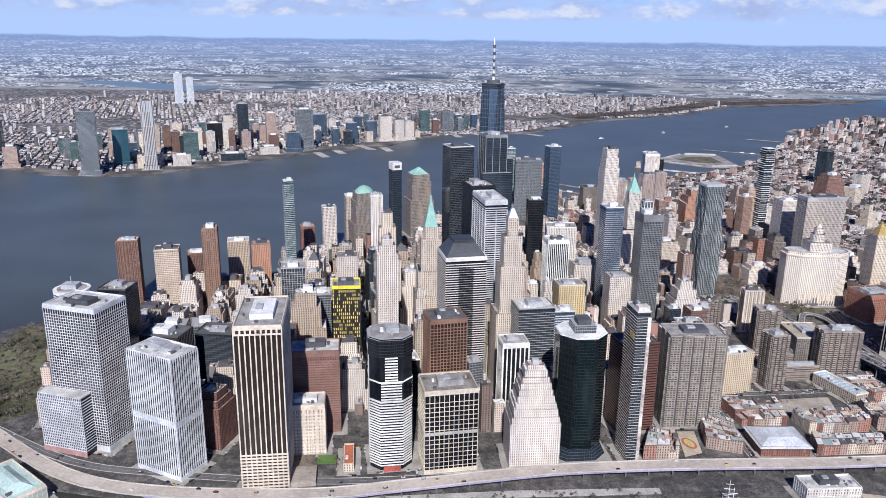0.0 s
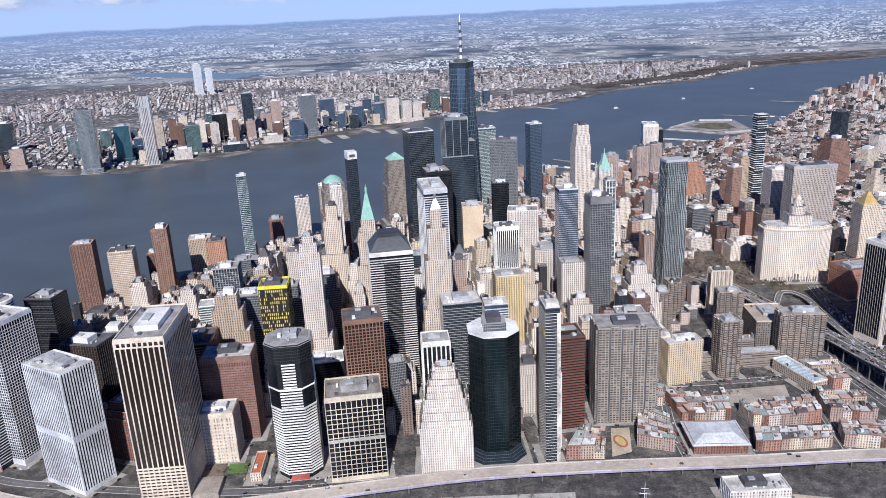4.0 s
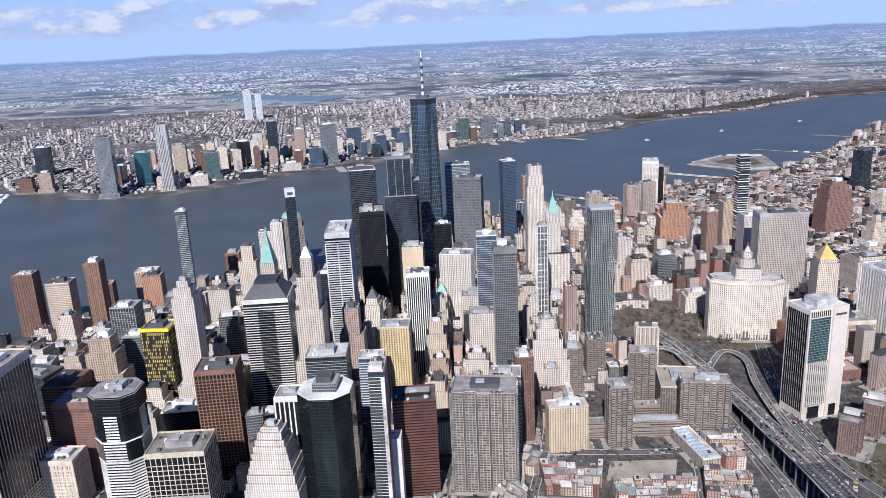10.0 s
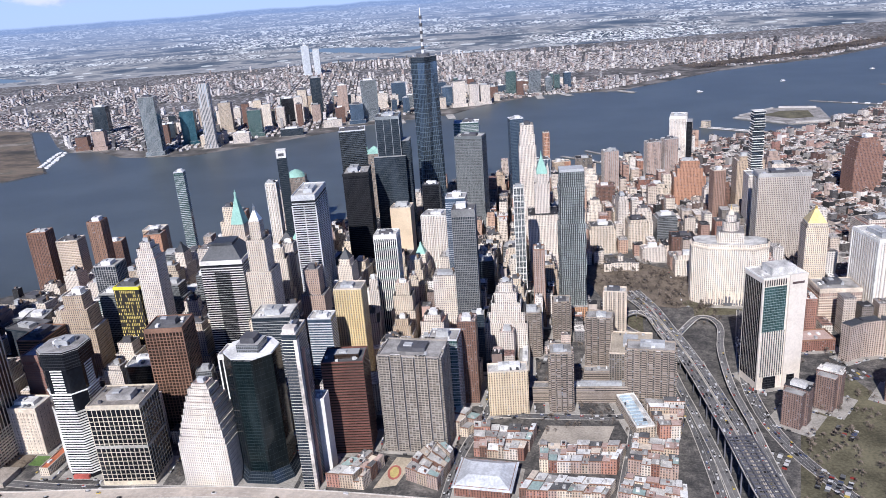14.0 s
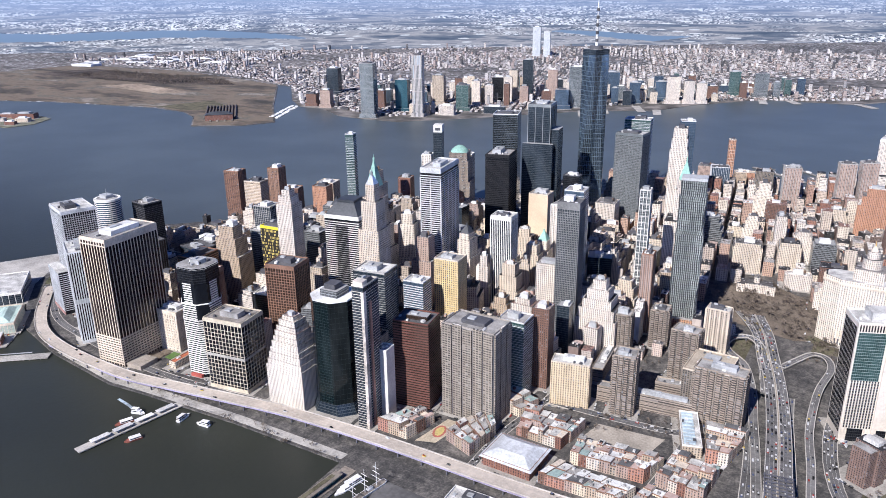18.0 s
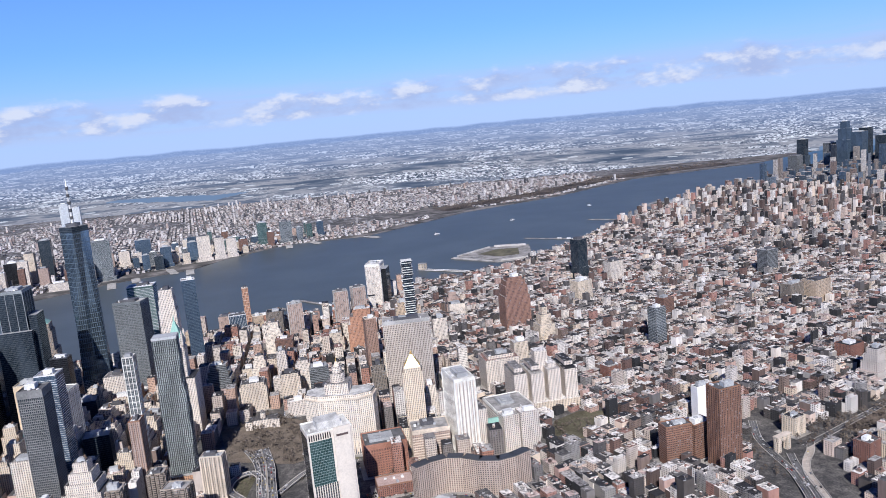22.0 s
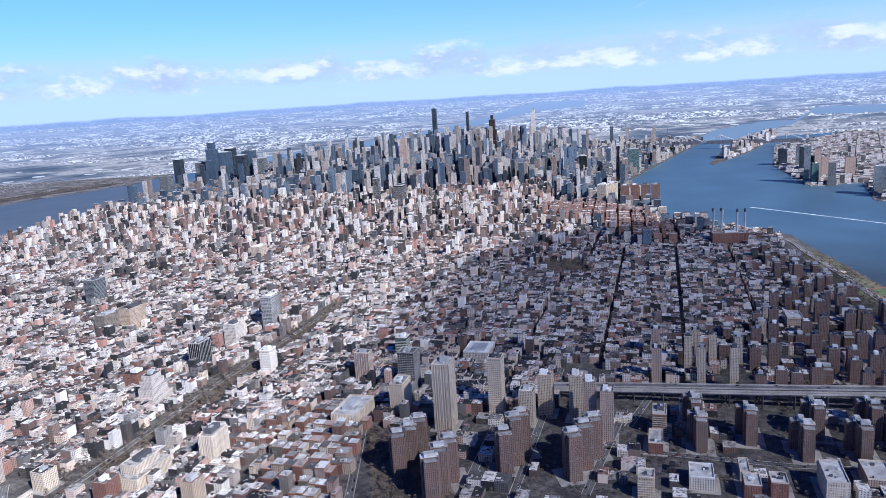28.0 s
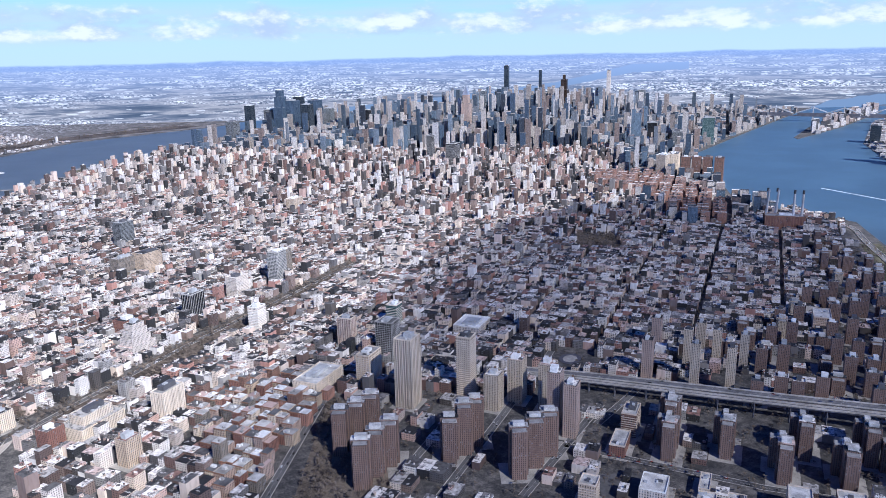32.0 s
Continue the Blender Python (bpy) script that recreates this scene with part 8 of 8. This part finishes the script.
t = slab_tower("ferry_terminal", "broad ferry terminal with a pale flat roof and dark glass front", -500, 600, -36, 84, 46, 15, GLASS_DK, WHITE, "p", 8, 3, 0.5, 1, ROOF_PALE, 2.0, kit=6, big=False, category="ferry terminal")
part("glass_hall", MB().box(20, -5, 0, 64, 0, 13), GLASS_BLK, t)
t = slab_tower("ferry_terminal", "old ferry building with pale green metal roofs and arches", -388, 548, -38, 62, 30, 12, plain("green_ironwork", (0.40, 0.46, 0.40), 0.7), BEIGE, "p", 4, 3, 0.5, 1, plain("pale_green_roof", (0.44, 0.56, 0.52), 0.8), 1.5, kit=3, big=False, category="ferry terminal")
for k in range(3):
    part("slip_arch", MB().box(4 + k * 19, -0.6, 0, 18 + k * 19, 0.2, 9), DARK_BOX, t)
part("hipped_roof", MB().prism([(6, 6), (56, 6), (56, 24), (6, 24)], 12.2, 17, [(14, 13), (48, 13), (48, 17), (14, 17)]), plain("pale_green_roof", (0.44, 0.56, 0.52)), t)
slab_tower("landing_shed", "small white and brick shed at the ferry slip", -322, 508, -38, 20, 12, 8, BRICK_R, WHITE, "", roofm=WHITE_BOX, kit=1, big=False, category="shed")
p = pier("helicopter pier with a pale shed", -226, 522, 222, 120, 13, PAVE)
part("pier_shed", MB().box(64, -5, 0.6, 96, 4, 6), WHITE_BOX, p)
part("walkway_roof", MB().box(20, -6, 3, 60, -4, 3.4), LIGHT_BOX, p)
slab_tower("white_hall", "broad cream institutional hall with wings", 1412, 842, 33, 62, 34, 20, STONE_C, BEIGE, "p", 4, 3, 0.5, 1, ROOF_PALE, category="hall")
slab_tower("white_hall", "low block with a bright white roof", 1690, 890, 33, 50, 40, 14, WHITE_P, WHITE, "", roofm=WHITE_BOX, category="hall")
t = thing("running_track", "oval sports court ring in an open square", "sports ground", at(1742, 752, 30))
part("ring", MB().prism(ngon(24, 18, 0, 0, 0, 0.8), 0.2, 0.5), plain("track_dark", (0.10, 0.10, 0.12)), t)
part("infield", MB().prism(ngon(24, 12, 0, 0, 0, 0.8), 0.5, 0.6), PAVE, t)
t = thing("bridge_arch", "stone triumphal arch at the bridge plaza", "arch", at(1058, 946, 30))
part("left_pier", MB().box(-11, -3, 0, -5, 3, 13), STONE_C, t)
part("right_pier", MB().box(5, -3, 0, 11, 3, 13), STONE_C, t)
part("lintel", MB().box(-11, -3, 13, 11, 3, 18), STONE_C, t)
part("cornice", MB().box(-12, -3.6, 18, 12, 3.6, 19), BEIGE, t)
t = thing("city_hall", "small white city hall with a domed cupola", "city hall", at(408, 1145, 8))
part("main_block", MB().box(-20, -9, 0, 20, 9, 12), STONE_W, t)
part("wing", MB().box(-24, -13, 0, -14, -9, 12), STONE_W, t)
part("wing", MB().box(14, -13, 0, 24, -9, 12), STONE_W, t)
part("cupola", MB().prism(ngon(10, 4), 12, 20).prism(ngon(10, 4), 20, 24, ngon(10, 0.6)), STONE_W, t)
slab_tower("pavilion", "long low waterfront pavilion with an orange-red roof", -84, 578, 6, 9, 34, 7, STONE_C, BEIGE, "", roofm=plain("orange_red_roof", (0.50, 0.17, 0.09), 0.85), kit=1, big=False, category="pavilion")
# old rail terminal, island and warehouses on the far shore
t = thing("train_shed", "long disused train shed with parallel dark roofs on the far shore", "train shed", at(-1330, 1715, 138))
for k in range(10):
    part("shed_roof", MB().prism([(24, -52 + k * 10.5), (300, -52 + k * 10.5), (300, -43 + k * 10.5), (24, -43 + k * 10.5)], 0, 6, [(24, -49 + k * 10.5), (300, -49 + k * 10.5), (300, -46 + k * 10.5), (24, -46 + k * 10.5)]), plain("shed_rust", (0.13, 0.11, 0.10), 0.9), t)
part("head_house", MB().box(-8, -40, 0, 22, 44, 18), BRICK_R, t)
part("hipped_roof", MB().prism([(-9, -41), (23, -41), (23, 45), (-9, 45)], 18, 27, [(6, -20), (8, -20), (8, 24), (6, 24)]), SLATE, t)
for k in range(4):
    part("ferry_slip", MB().box(-34, -40 + k * 22, 0, -8, -34 + k * 22, 3), TIMBER, t)
slab("ground_ferry_island", [(-2110, 1330), (-2061, 1420), (-2030, 1485), (-1849, 1458), (-1791, 1370), (-1804, 1290), (-1960, 1290)], 0.0, plain("island_ground", (0.20, 0.20, 0.15), 0.95, var=0.3), "low built island near the far shore", "ground")
for x, y, w, d, h, sk in [(-1930, 1420, 70, 34, 16, BRICK_R), (-1870, 1380, 40, 26, 12, STONE_C), (-2000, 1400, 50, 24, 12, BRICK_R), (-1960, 1340, 60, 22, 10, WHITE_P), (-1850, 1330, 30, 20, 10, BRICK_R)]:
    tiered("island_hall", "brick hall with pale roofs on the low island", x, y, 35, [(w, d, h)], sk, "hall", tank=False, far=True)
wr = random.Random(12)
for k in range(22):
    x, y = wr.uniform(-3700, -2500), wr.uniform(2560, 3000) + (k % 3) * 130
    if is_free(x, y, 50):
        tiered("warehouse", "broad white-roofed warehouse inland", x, y, 20 + wr.uniform(-6, 6), [(wr.uniform(80, 170), wr.uniform(40, 80), wr.uniform(8, 12))], plain("warehouse_white", (0.72, 0.73, 0.75), 0.8), "warehouse", tank=False, far=True)
# power station with its stacks
t = slab_tower("power_station", "red-brown power station on the river", 2690, 995, 130, 84, 34, 30, BRICK_R, BROWN_ST, "p", 6, 3, 1.2, 1, ROOF_GREY, kit=8, category="power station")
for x in (6, 24, 58, 78):
    ch = part("chimney", MB().prism(ngon(12, 3, x, -4 if x > 40 else 17), 26, 88, ngon(12, 2.2, x, 17)), plain("chimney_grey", (0.55, 0.52, 0.50)), t)
    part("chimney_band", MB().prism(ngon(12, 2.45, x, -4 if x > 40 else 17), 80, 88.3), plain("chimney_soot", (0.07, 0.065, 0.065)), ch)
for x, y in [(3010, 1580), (3030, 1555), (3050, 1528), (3068, 1500)]:
    tiered("apartment_tower", "brown riverside apartment tower in a row of four", x, y, 30, [(26, 26, 75)], BRICK_B, "apartment tower", tank=False, group="four riverside towers")
slab_tower("hospital_slab", "broad pale hospital slab near the river", 2985, 1640, 20, 44, 30, 75, CONC_B, WHITE, "", category="hospital")

# cantilever bridge over the far river
t = thing("cantilever_bridge", "grey steel cantilever bridge over the far river", "bridge", at(4960, 2600, math.degrees(math.atan2(-640, 280))))
part("deck", MB().box(-120, -8, 26, 760, 8, 32), STEEL_D, t)
for k, x in enumerate((60, 250, 400, 600)):
    part("tower", MB().prism([(x - 5, -8), (x + 5, -8), (x + 5, 8), (x - 5, 8)], 0, 82, [(x - 1.5, -7), (x + 1.5, -7), (x + 1.5, 7), (x - 1.5, 7)]), LIGHT_BOX, t)
    for s in (-1, 1):
        part("truss_arm", MB().prism([(x + min(0, s * 78), -8), (x + max(0, s * 78), -8), (x + max(0, s * 78), -6), (x + min(0, s * 78), -6)], 32, 46), STEEL_D, t)
        part("top_chord", mesh_from("top_chord", [(x, -7, 72), (x + s * 90, -7, 40), (x + s * 90, -7, 44), (x, -7, 77), (x, 7, 72), (x + s * 90, 7, 40), (x + s * 90, 7, 44), (x, 7, 77)],
                                    [(0, 1, 2, 3), (7, 6, 5, 4), (3, 2, 6, 7), (0, 4, 5, 1)], None, [LIGHT_BOX]), None, t)
# ---- the cloud that shades the eastern quarter ----
CLOUD_Z = 1500.0
shift = CLOUD_Z / math.tan(SUN_EL)
sx, sy = math.cos(SUN_AZ) * shift, math.sin(SUN_AZ) * shift
SHADE = [(1190, 560), (1205, 780), (1290, 850), (1385, 910), (1500, 1030), (1610, 1110), (1690, 1160), (1875, 1300), (2050, 1395), (2235, 1415), (2420, 1450), (2586, 1395), (2780, 1210), (2770, 940), (2640, 845), (2430, 640), (2250, 500), (2080, 330), (1800, -100), (1400, 150), (1270, 420)]


def cloud_mat():
    m, g = mat("thin_cloud")
    p = g.n("ShaderNodeNewGeometry").outputs["Position"]
    n = g.noise(p, 0.006, 5.0, 0.6)
    tr_ = g.n("ShaderNodeBsdfTransparent")
    df = g.n("ShaderNodeBsdfDiffuse", Color=(0.85, 0.86, 0.88))
    px, py, _ = g.xyz(p)
    inland = g.m("ADD", g.m("MULTIPLY", g.m("SUBTRACT", px, sx + 1640.0), 0.79), g.m("MULTIPLY", g.m("SUBTRACT", py, sy + 720.0), 0.61))
    thick = g.m("MULTIPLY", g.step(inland, 0.0, 150.0), 0.10)
    fringe = g.m("SUBTRACT", g.m("MULTIPLY", g.m("SUBTRACT", py, sy + 720.0), 0.786), g.m("MULTIPLY", g.m("SUBTRACT", px, sx + 1285.0), 0.618))
    thick = g.m("ADD", g.fmix(n, 0.20, 0.48), thick)
    mx = g.n("ShaderNodeMixShader", i0=g.m("MULTIPLY", thick, g.fmix(g.step(fringe, -22.0, 22.0), 1.0, 0.55)), i1=tr_.outputs[0], i2=df.outputs[0])
    o = g.n("ShaderNodeOutputMaterial")
    g.t.links.new(mx.outputs[0], o.inputs[0])
    return m


STEP = 22.0
cells = {}
for i in range(int(1140 / STEP), int(2790 / STEP)):
    for j in range(int(-140 / STEP), int(1460 / STEP)):
        x, y = i * STEP, j * STEP
        wob = 55 * noise.noise((x * 0.008, y * 0.008, 0)) + 30 * noise.noise((x * 0.03, y * 0.03, 5))
        if inside(SHADE, x + wob, y + wob * 0.7):
            cells[(i, j)] = 1
keys, cv_, cf = {}, [], []


def corner(i, j, up):
    if (i, j, up) not in keys:
        x, y = i * STEP, j * STEP
        rim = not all((i + a, j + b) in cells for a in (-1, 0) for b in (-1, 0))
        th = 0.0 if rim else 22 + 60 * abs(noise.noise((x * 0.012, y * 0.012, 9)))
        keys[(i, j, up)] = len(cv_)
        cv_.append((x + sx, y + sy, CLOUD_Z + (th if up else -th * 0.25 - 1)))
    return keys[(i, j, up)]


for i, j in cells:
    cf.append((corner(i, j, 1), corner(i + 1, j, 1), corner(i + 1, j + 1, 1), corner(i, j + 1, 1)))
    cf.append((corner(i, j + 1, 0), corner(i + 1, j + 1, 0), corner(i + 1, j, 0), corner(i, j, 0)))
tagged(new("cloud", mesh_from("cloud", cv_, cf, None, [cloud_mat()])), "broad thin white fair-weather cloud high above the city", "cloud", kind="structure")


# ---- carpets of low buildings ----
CORE = OLD_TOWN
rows = carpet(CORE, radians(8), 30, 60, (9, 16), lambda x, y: (0.5, 20, 52), height=(10, 26), street_w=7, avenue_w=8)
stuff("small_city_buildings", "narrow stone and brick buildings between the towers", "city blocks", rows, CITY)
CIVIC = [(330, 1010), (400, 1200), (330, 1420), (480, 1400), (700, 1400), (690, 1050), (760, 960), (640, 880), (560, 1000), (520, 1100), (420, 1210), (230, 1200), (20, 1240), (-60, 1170), (-200, 1110), (-330, 1000), (-440, 960), (-330, 1070), (-120, 1300), (-50, 1420),
         (50, 1560), (130, 1650), (200, 1700), (270, 1660), (345, 1668), (425, 1755), (480, 1855), (550, 1950), (480, 1420), (330, 1420)]
rows = carpet(CIVIC, radians(10), 40, 84, (14, 34), lambda x, y: (0.22, 30, 48), height=(13, 24), street_w=7, avenue_w=8)
stuff("low_buildings", "mixed loft and office buildings near the civic square", "city blocks", rows, LOFT)
CHINA = [(720, 640), (700, 860), (690, 1050), (760, 960), (900, 880), (1010, 860), (1090, 820), (1250, 650), (1330, 520), (1200, 330), (900, 440), (660, 520)]
rows = carpet(CHINA, radians(24), 38, 84, (7, 16), lambda x, y: (0.05, 18, 40), height=(9, 16), street_w=8, avenue_w=11)
stuff("low_buildings", "tenement blocks near the bridge approach", "city blocks", rows, CITY)
rows = carpet(HOUSING, radians(33), 60, 120, (8, 16), lambda x, y: (0.04, 14, 24), keep=lambda x, y: noise.noise((x * 0.02, y * 0.02, 3.0)) > 0.02, height=(5, 12), street_w=14, avenue_w=15)
stuff("low_buildings", "scattered low schools and shops among the estates", "city blocks", rows, CITY)
rows = carpet(WEST, radians(33), 40, 112, (5, 15), tall_low, street_w=8, avenue_w=11)
stuff("low_buildings", "dense brick and stone city blocks with pale flat roofs", "city blocks", rows, CITY)
rows = carpet(EAST, radians(33), 44, 120, (7, 15), lambda x, y: (0.03, 18, 30), street_w=8, avenue_w=7)
NEAR = [(1240, 700), (1300, 690), (1460, 860), (1400, 940), (1290, 930)]
ROOFS = (ROOF_DARK, ROOF_DARK, ROOF_GREY, ROOF_GREY, ROOF_PALE, plain("pinkish_roof", (0.48, 0.36, 0.32), 0.9), ROOF_PALE, WHITE_BOX)
eb, rest, home = random.Random(4), [], None
for r in rows:
    x, y, w, d, a, z0, z1 = r
    if not inside(NEAR, x, y):
        rest.append(r)
    elif z0 > 1:
        if home and math.dist(home[1:], (x, y)) < 16:
            c, s = math.cos(a), math.sin(a)
            px, py = x - home[1], y - home[2]
            px, py = px * c + py * s, -px * s + py * c
            part("roof_hut", MB().box(px - w / 2, py - d / 2, z0, px + w / 2, py + d / 2, z1), eb.choice((ROOF_PALE, ROOF_GREY, WHITE_BOX)), home[0])
    else:
        t = thing("tenement", eb.choice(("brick tenement with a flat roof in a row", "narrow walk-up tenement with a flat roof")), "tenement", at(x, y, math.degrees(a)), "tenements of the east side")
        part("body", MB().box(-w / 2, -d / 2, 0, w / 2, d / 2, z1), eb.choice((BRICK_R, BRICK_R, BRICK_B, STONE_P, STONE_P, STONE_C, CONC_G, STONE_T, facade("rose_brick", [(0.50, 0.28, 0.22)]))), t)
        part("roof", MB().box(-w / 2 + 0.3, -d / 2 + 0.3, z1, w / 2 - 0.3, d / 2 - 0.3, z1 + 0.2), eb.choice(ROOFS), t)
        part("cornice", MB().box(-w / 2 - 0.25, -d / 2 - 0.1, z1 - 0.8, -w / 2 + 0.2, d / 2 + 0.1, z1 + 0.4), BROWN_ST, t)
        home = (t, x, y)
rows = rest
stuff("low_buildings", "dense tenement blocks of brick with flat roofs", "city blocks", rows, CITY)
PINK_ROOF = plain("pinkish_roof", (0.48, 0.36, 0.32), 0.9)
HOUSE_ROOFS = (ROOF_DARK, ROOF_GREY, ROOF_GREY, ROOF_PALE, ROOF_PALE, WHITE_BOX, WHITE_BOX, PINK_ROOF, PINK_ROOF, plain("cream_roof", (0.62, 0.54, 0.45), 0.9), plain("copper_green_roof", (0.34, 0.44, 0.42), 0.8))
HOUSE_WALLS = (BRICK_R, BRICK_B, STONE_P, STONE_P, STONE_C, STONE_C, WHITE_P, WHITE_P, STONE_T, CONC_B, facade("rose_brick", [(0.50, 0.28, 0.22)]))
hb = random.Random(2)


def lerp(a, b, t):
    return (a[0] + (b[0] - a[0]) * t, a[1] + (b[1] - a[1]) * t)


def shrink(q, k):
    cx, cy = sum(p[0] for p in q) / 4, sum(p[1] for p in q) / 4
    return [(cx + (p[0] - cx) * k, cy + (p[1] - cy) * k) for p in q]


def house_row(p, q, r, s, lots, deep, lo, hi, label="old brick house with a flat roof"):
    """Party-wall houses filling a four-cornered block: lots along p-q, deep rows across."""
    for j in range(deep):
        cuts = [0.0]
        while cuts[-1] < 0.999:
            cuts.append(min(1.0, cuts[-1] + hb.uniform(0.6, 1.5) / lots))
        for a, b in zip(cuts, cuts[1:]):
            if b - a < 0.3 / lots:
                continue
            v0, v1 = j / deep, (j + hb.uniform(0.82, 0.98)) / deep
            quad = [lerp(lerp(p, q, a), lerp(s, r, a), v0), lerp(lerp(p, q, b), lerp(s, r, b), v0), lerp(lerp(p, q, b), lerp(s, r, b), v1), lerp(lerp(p, q, a), lerp(s, r, a), v1)]
            cx, cy = sum(c[0] for c in quad) / 4, sum(c[1] for c in quad) / 4
            loc = [(c[0] - cx, c[1] - cy) for c in quad]
            h = hb.uniform(lo, hi)
            t = thing("town_house", label, "house", at(cx, cy, 0), "old seaport houses")
            body = part("body", MB().prism(loc, 0, h), hb.choice(HOUSE_WALLS), t)
            part("roof", MB().prism(shrink(loc, 0.93), h, h + 0.2), hb.choice(HOUSE_ROOFS), t)
            part("cornice", MB().prism([loc[0], loc[1], lerp(loc[1], loc[2], 0.07), lerp(loc[0], loc[3], 0.07)], h - 0.1, h + 0.6), BROWN_ST, t)
            for _ in range(hb.choice((0, 1, 1, 2))):
                ux, uy = hb.uniform(-0.25, 0.25), hb.uniform(-0.25, 0.25)
                ex, ey = (loc[1][0] - loc[0][0]) * ux + (loc[3][0] - loc[0][0]) * uy, (loc[1][1] - loc[0][1]) * ux + (loc[3][1] - loc[0][1]) * uy
                k = hb.uniform(0.6, 1.4)
                part("roof_hut", MB().box(ex - k, ey - k, h + 0.2, ex + k, ey + k, h + hb.uniform(1.2, 2.6)), hb.choice((ROOF_PALE, ROOF_GREY, BRICK_R)), t)


rows = carpet([(335, 850), (420, 1000), (330, 1010), (300, 900)], radians(8), 34, 60, (9, 18), lambda x, y: (0.1, 18, 30), height=(7, 16), street_w=7, avenue_w=8)
stuff("low_buildings", "low brick and stone buildings beside the college", "city blocks", rows, CITY)
house_row((186, 606), (219, 607), (227, 644), (204, 652), 4, 3, 7, 15)
house_row((250, 626), (281, 616), (286, 655), (262, 686), 4, 5, 8, 16)
house_row((349, 615), (416, 621), (424, 643), (356, 643), 10, 2, 8, 11, "narrow brick house in a slate-roofed row")
house_row((300, 668), (346, 668), (350, 712), (292, 706), 6, 3, 7, 14)
house_row((360, 654), (423, 661), (430, 694), (356, 685), 8, 3, 8, 14)
house_row((432, 664), (472, 660), (474, 706), (436, 706), 5, 4, 8, 15)
house_row((262, 698), (288, 696), (300, 722), (266, 730), 3, 2, 9, 15)
house_row((426, 622), (478, 612), (478, 646), (432, 648), 6, 3, 7, 13)
house_row((458, 718), (476, 722), (482, 772), (444, 770), 2, 5, 8, 14)
t = slab_tower("school_hall", "long low hall with a striped white glass roof", 438, 716, 20, 17, 58, 11, CONC_B, WHITE, "", roofm=ROOF_PALE, kit=4, big=False, category="school")
for k in range(9):
    part("roof_light", MB().box(2, 4 + k * 6, 11.2, 12, 7.4 + k * 6, 12.4), plain("rooflight_glass", (0.45, 0.55, 0.62), 0.3), t)
flat("playground", "curving playground with sand and coloured paths", [(226, 610), (244, 617), (249, 657), (232, 656)], plain("play_sand", (0.50, 0.43, 0.33), 0.95), 0.15)
t = thing("play_ring", "curved coloured track in the playground", "playground", at(237, 634, 12))
part("ring", MB().prism(ngon(20, 6, 0, 0, 0, 1.7), 0.2, 0.35), plain("play_red", (0.42, 0.14, 0.11)), t)
part("island", MB().prism(ngon(20, 4, 0, 0, 0, 1.9), 0.35, 0.5), plain("play_yellow", (0.55, 0.45, 0.18)), t)
for x, y, a in [(577, 768, 62), (610, 802, 62), (674, 822, 62)]:
    estate(x, y, a, 30, 22, 34, EST, "red brick estate block on a cross plan beside the ramps")
# yards of parked cars beside the ramps
yard = random.Random(8)
yrows = []
for x0, y0, a, nx, ny in [(470, 700, 1.4, 26, 2), (462, 780, 1.45, 20, 1), (345, 846, 1.5, 8, 2), (300, 640, 1.4, 8, 1), (556, 690, 1.2, 9, 3), (596, 660, 1.2, 12, 4), (616, 740, 1.1, 8, 3), (572, 840, 1.45, 10, 2), (640, 850, 0.5, 10, 3), (590, 900, 0.4, 14, 3), (448, 850, 1.5, 8, 2)]:
    for i in range(nx):
        for j in range(ny):
            if yard.random() < 0.8:
                u, v = i * 2.4, j * 7.0
                yrows.append((x0 + u * math.cos(a) - v * math.sin(a), y0 + u * math.sin(a) + v * math.cos(a), 3.7, 1.6, a + 1.57, 0.05, 1.15))
stuff("parked_cars", "rows of parked cars in yards by the ramps", "cars", yrows, m_car)
for poly in ([(560, 640), (640, 600), (700, 720), (640, 860), (580, 760)], [(430, 860), (445, 860), (440, 990), (420, 985)], [(500, 990), (560, 1000), (570, 1060), (500, 1060)]):
    flat("verge", "winter grass verge with bare trees", poly, GRASS, 0.03)

# pavements round the large buildings, and cars and vans along the kerbs
SIDEWALK = plain("sidewalk_concrete", (0.36, 0.34, 0.31), 0.9, var=0.2, scale=0.3)
pav = [(cx, cy, 2 * hw + 6, 2 * hd + 6, math.atan2(s, c), -0.05, 0.12 + 0.002 * (k % 17)) for k, (cx, cy, hw, hd, c, s, rad) in enumerate(TAKEN) if hw < 60 and hw > 6]
tagged(new("pavement", boxes_mesh("pavement", pav, SIDEWALK)), "pale concrete pavements round the buildings", "pavement", kind="structure")
kr = random.Random(77)
crows = []
for k, (cx, cy, hw, hd, c, s, rad) in enumerate(TAKEN):
    if not (-420 < cx < 1000 and 540 < cy < 1300) or hw > 60:
        continue
    for j in range(12):
        u, v = (kr.uniform(-hw, hw), kr.choice((-1, 1)) * (hd + 3.2)) if j % 2 else (kr.choice((-1, 1)) * (hw + 3.2), kr.uniform(-hd, hd))
        x, y = cx + u * c - v * s, cy + u * s + v * c
        if is_free(x, y, -1.2):
            a = math.atan2(s, c) + (0 if j % 2 else math.pi / 2)
            crows.append((x, y, 3.6, 1.5, a, 0.0, 1.05))
            crows.append((x, y, 1.9, 1.35, a, 1.05, 1.5))
stuff("parked_cars", "parked cars and vans along the kerbs", "cars", crows, m_car)
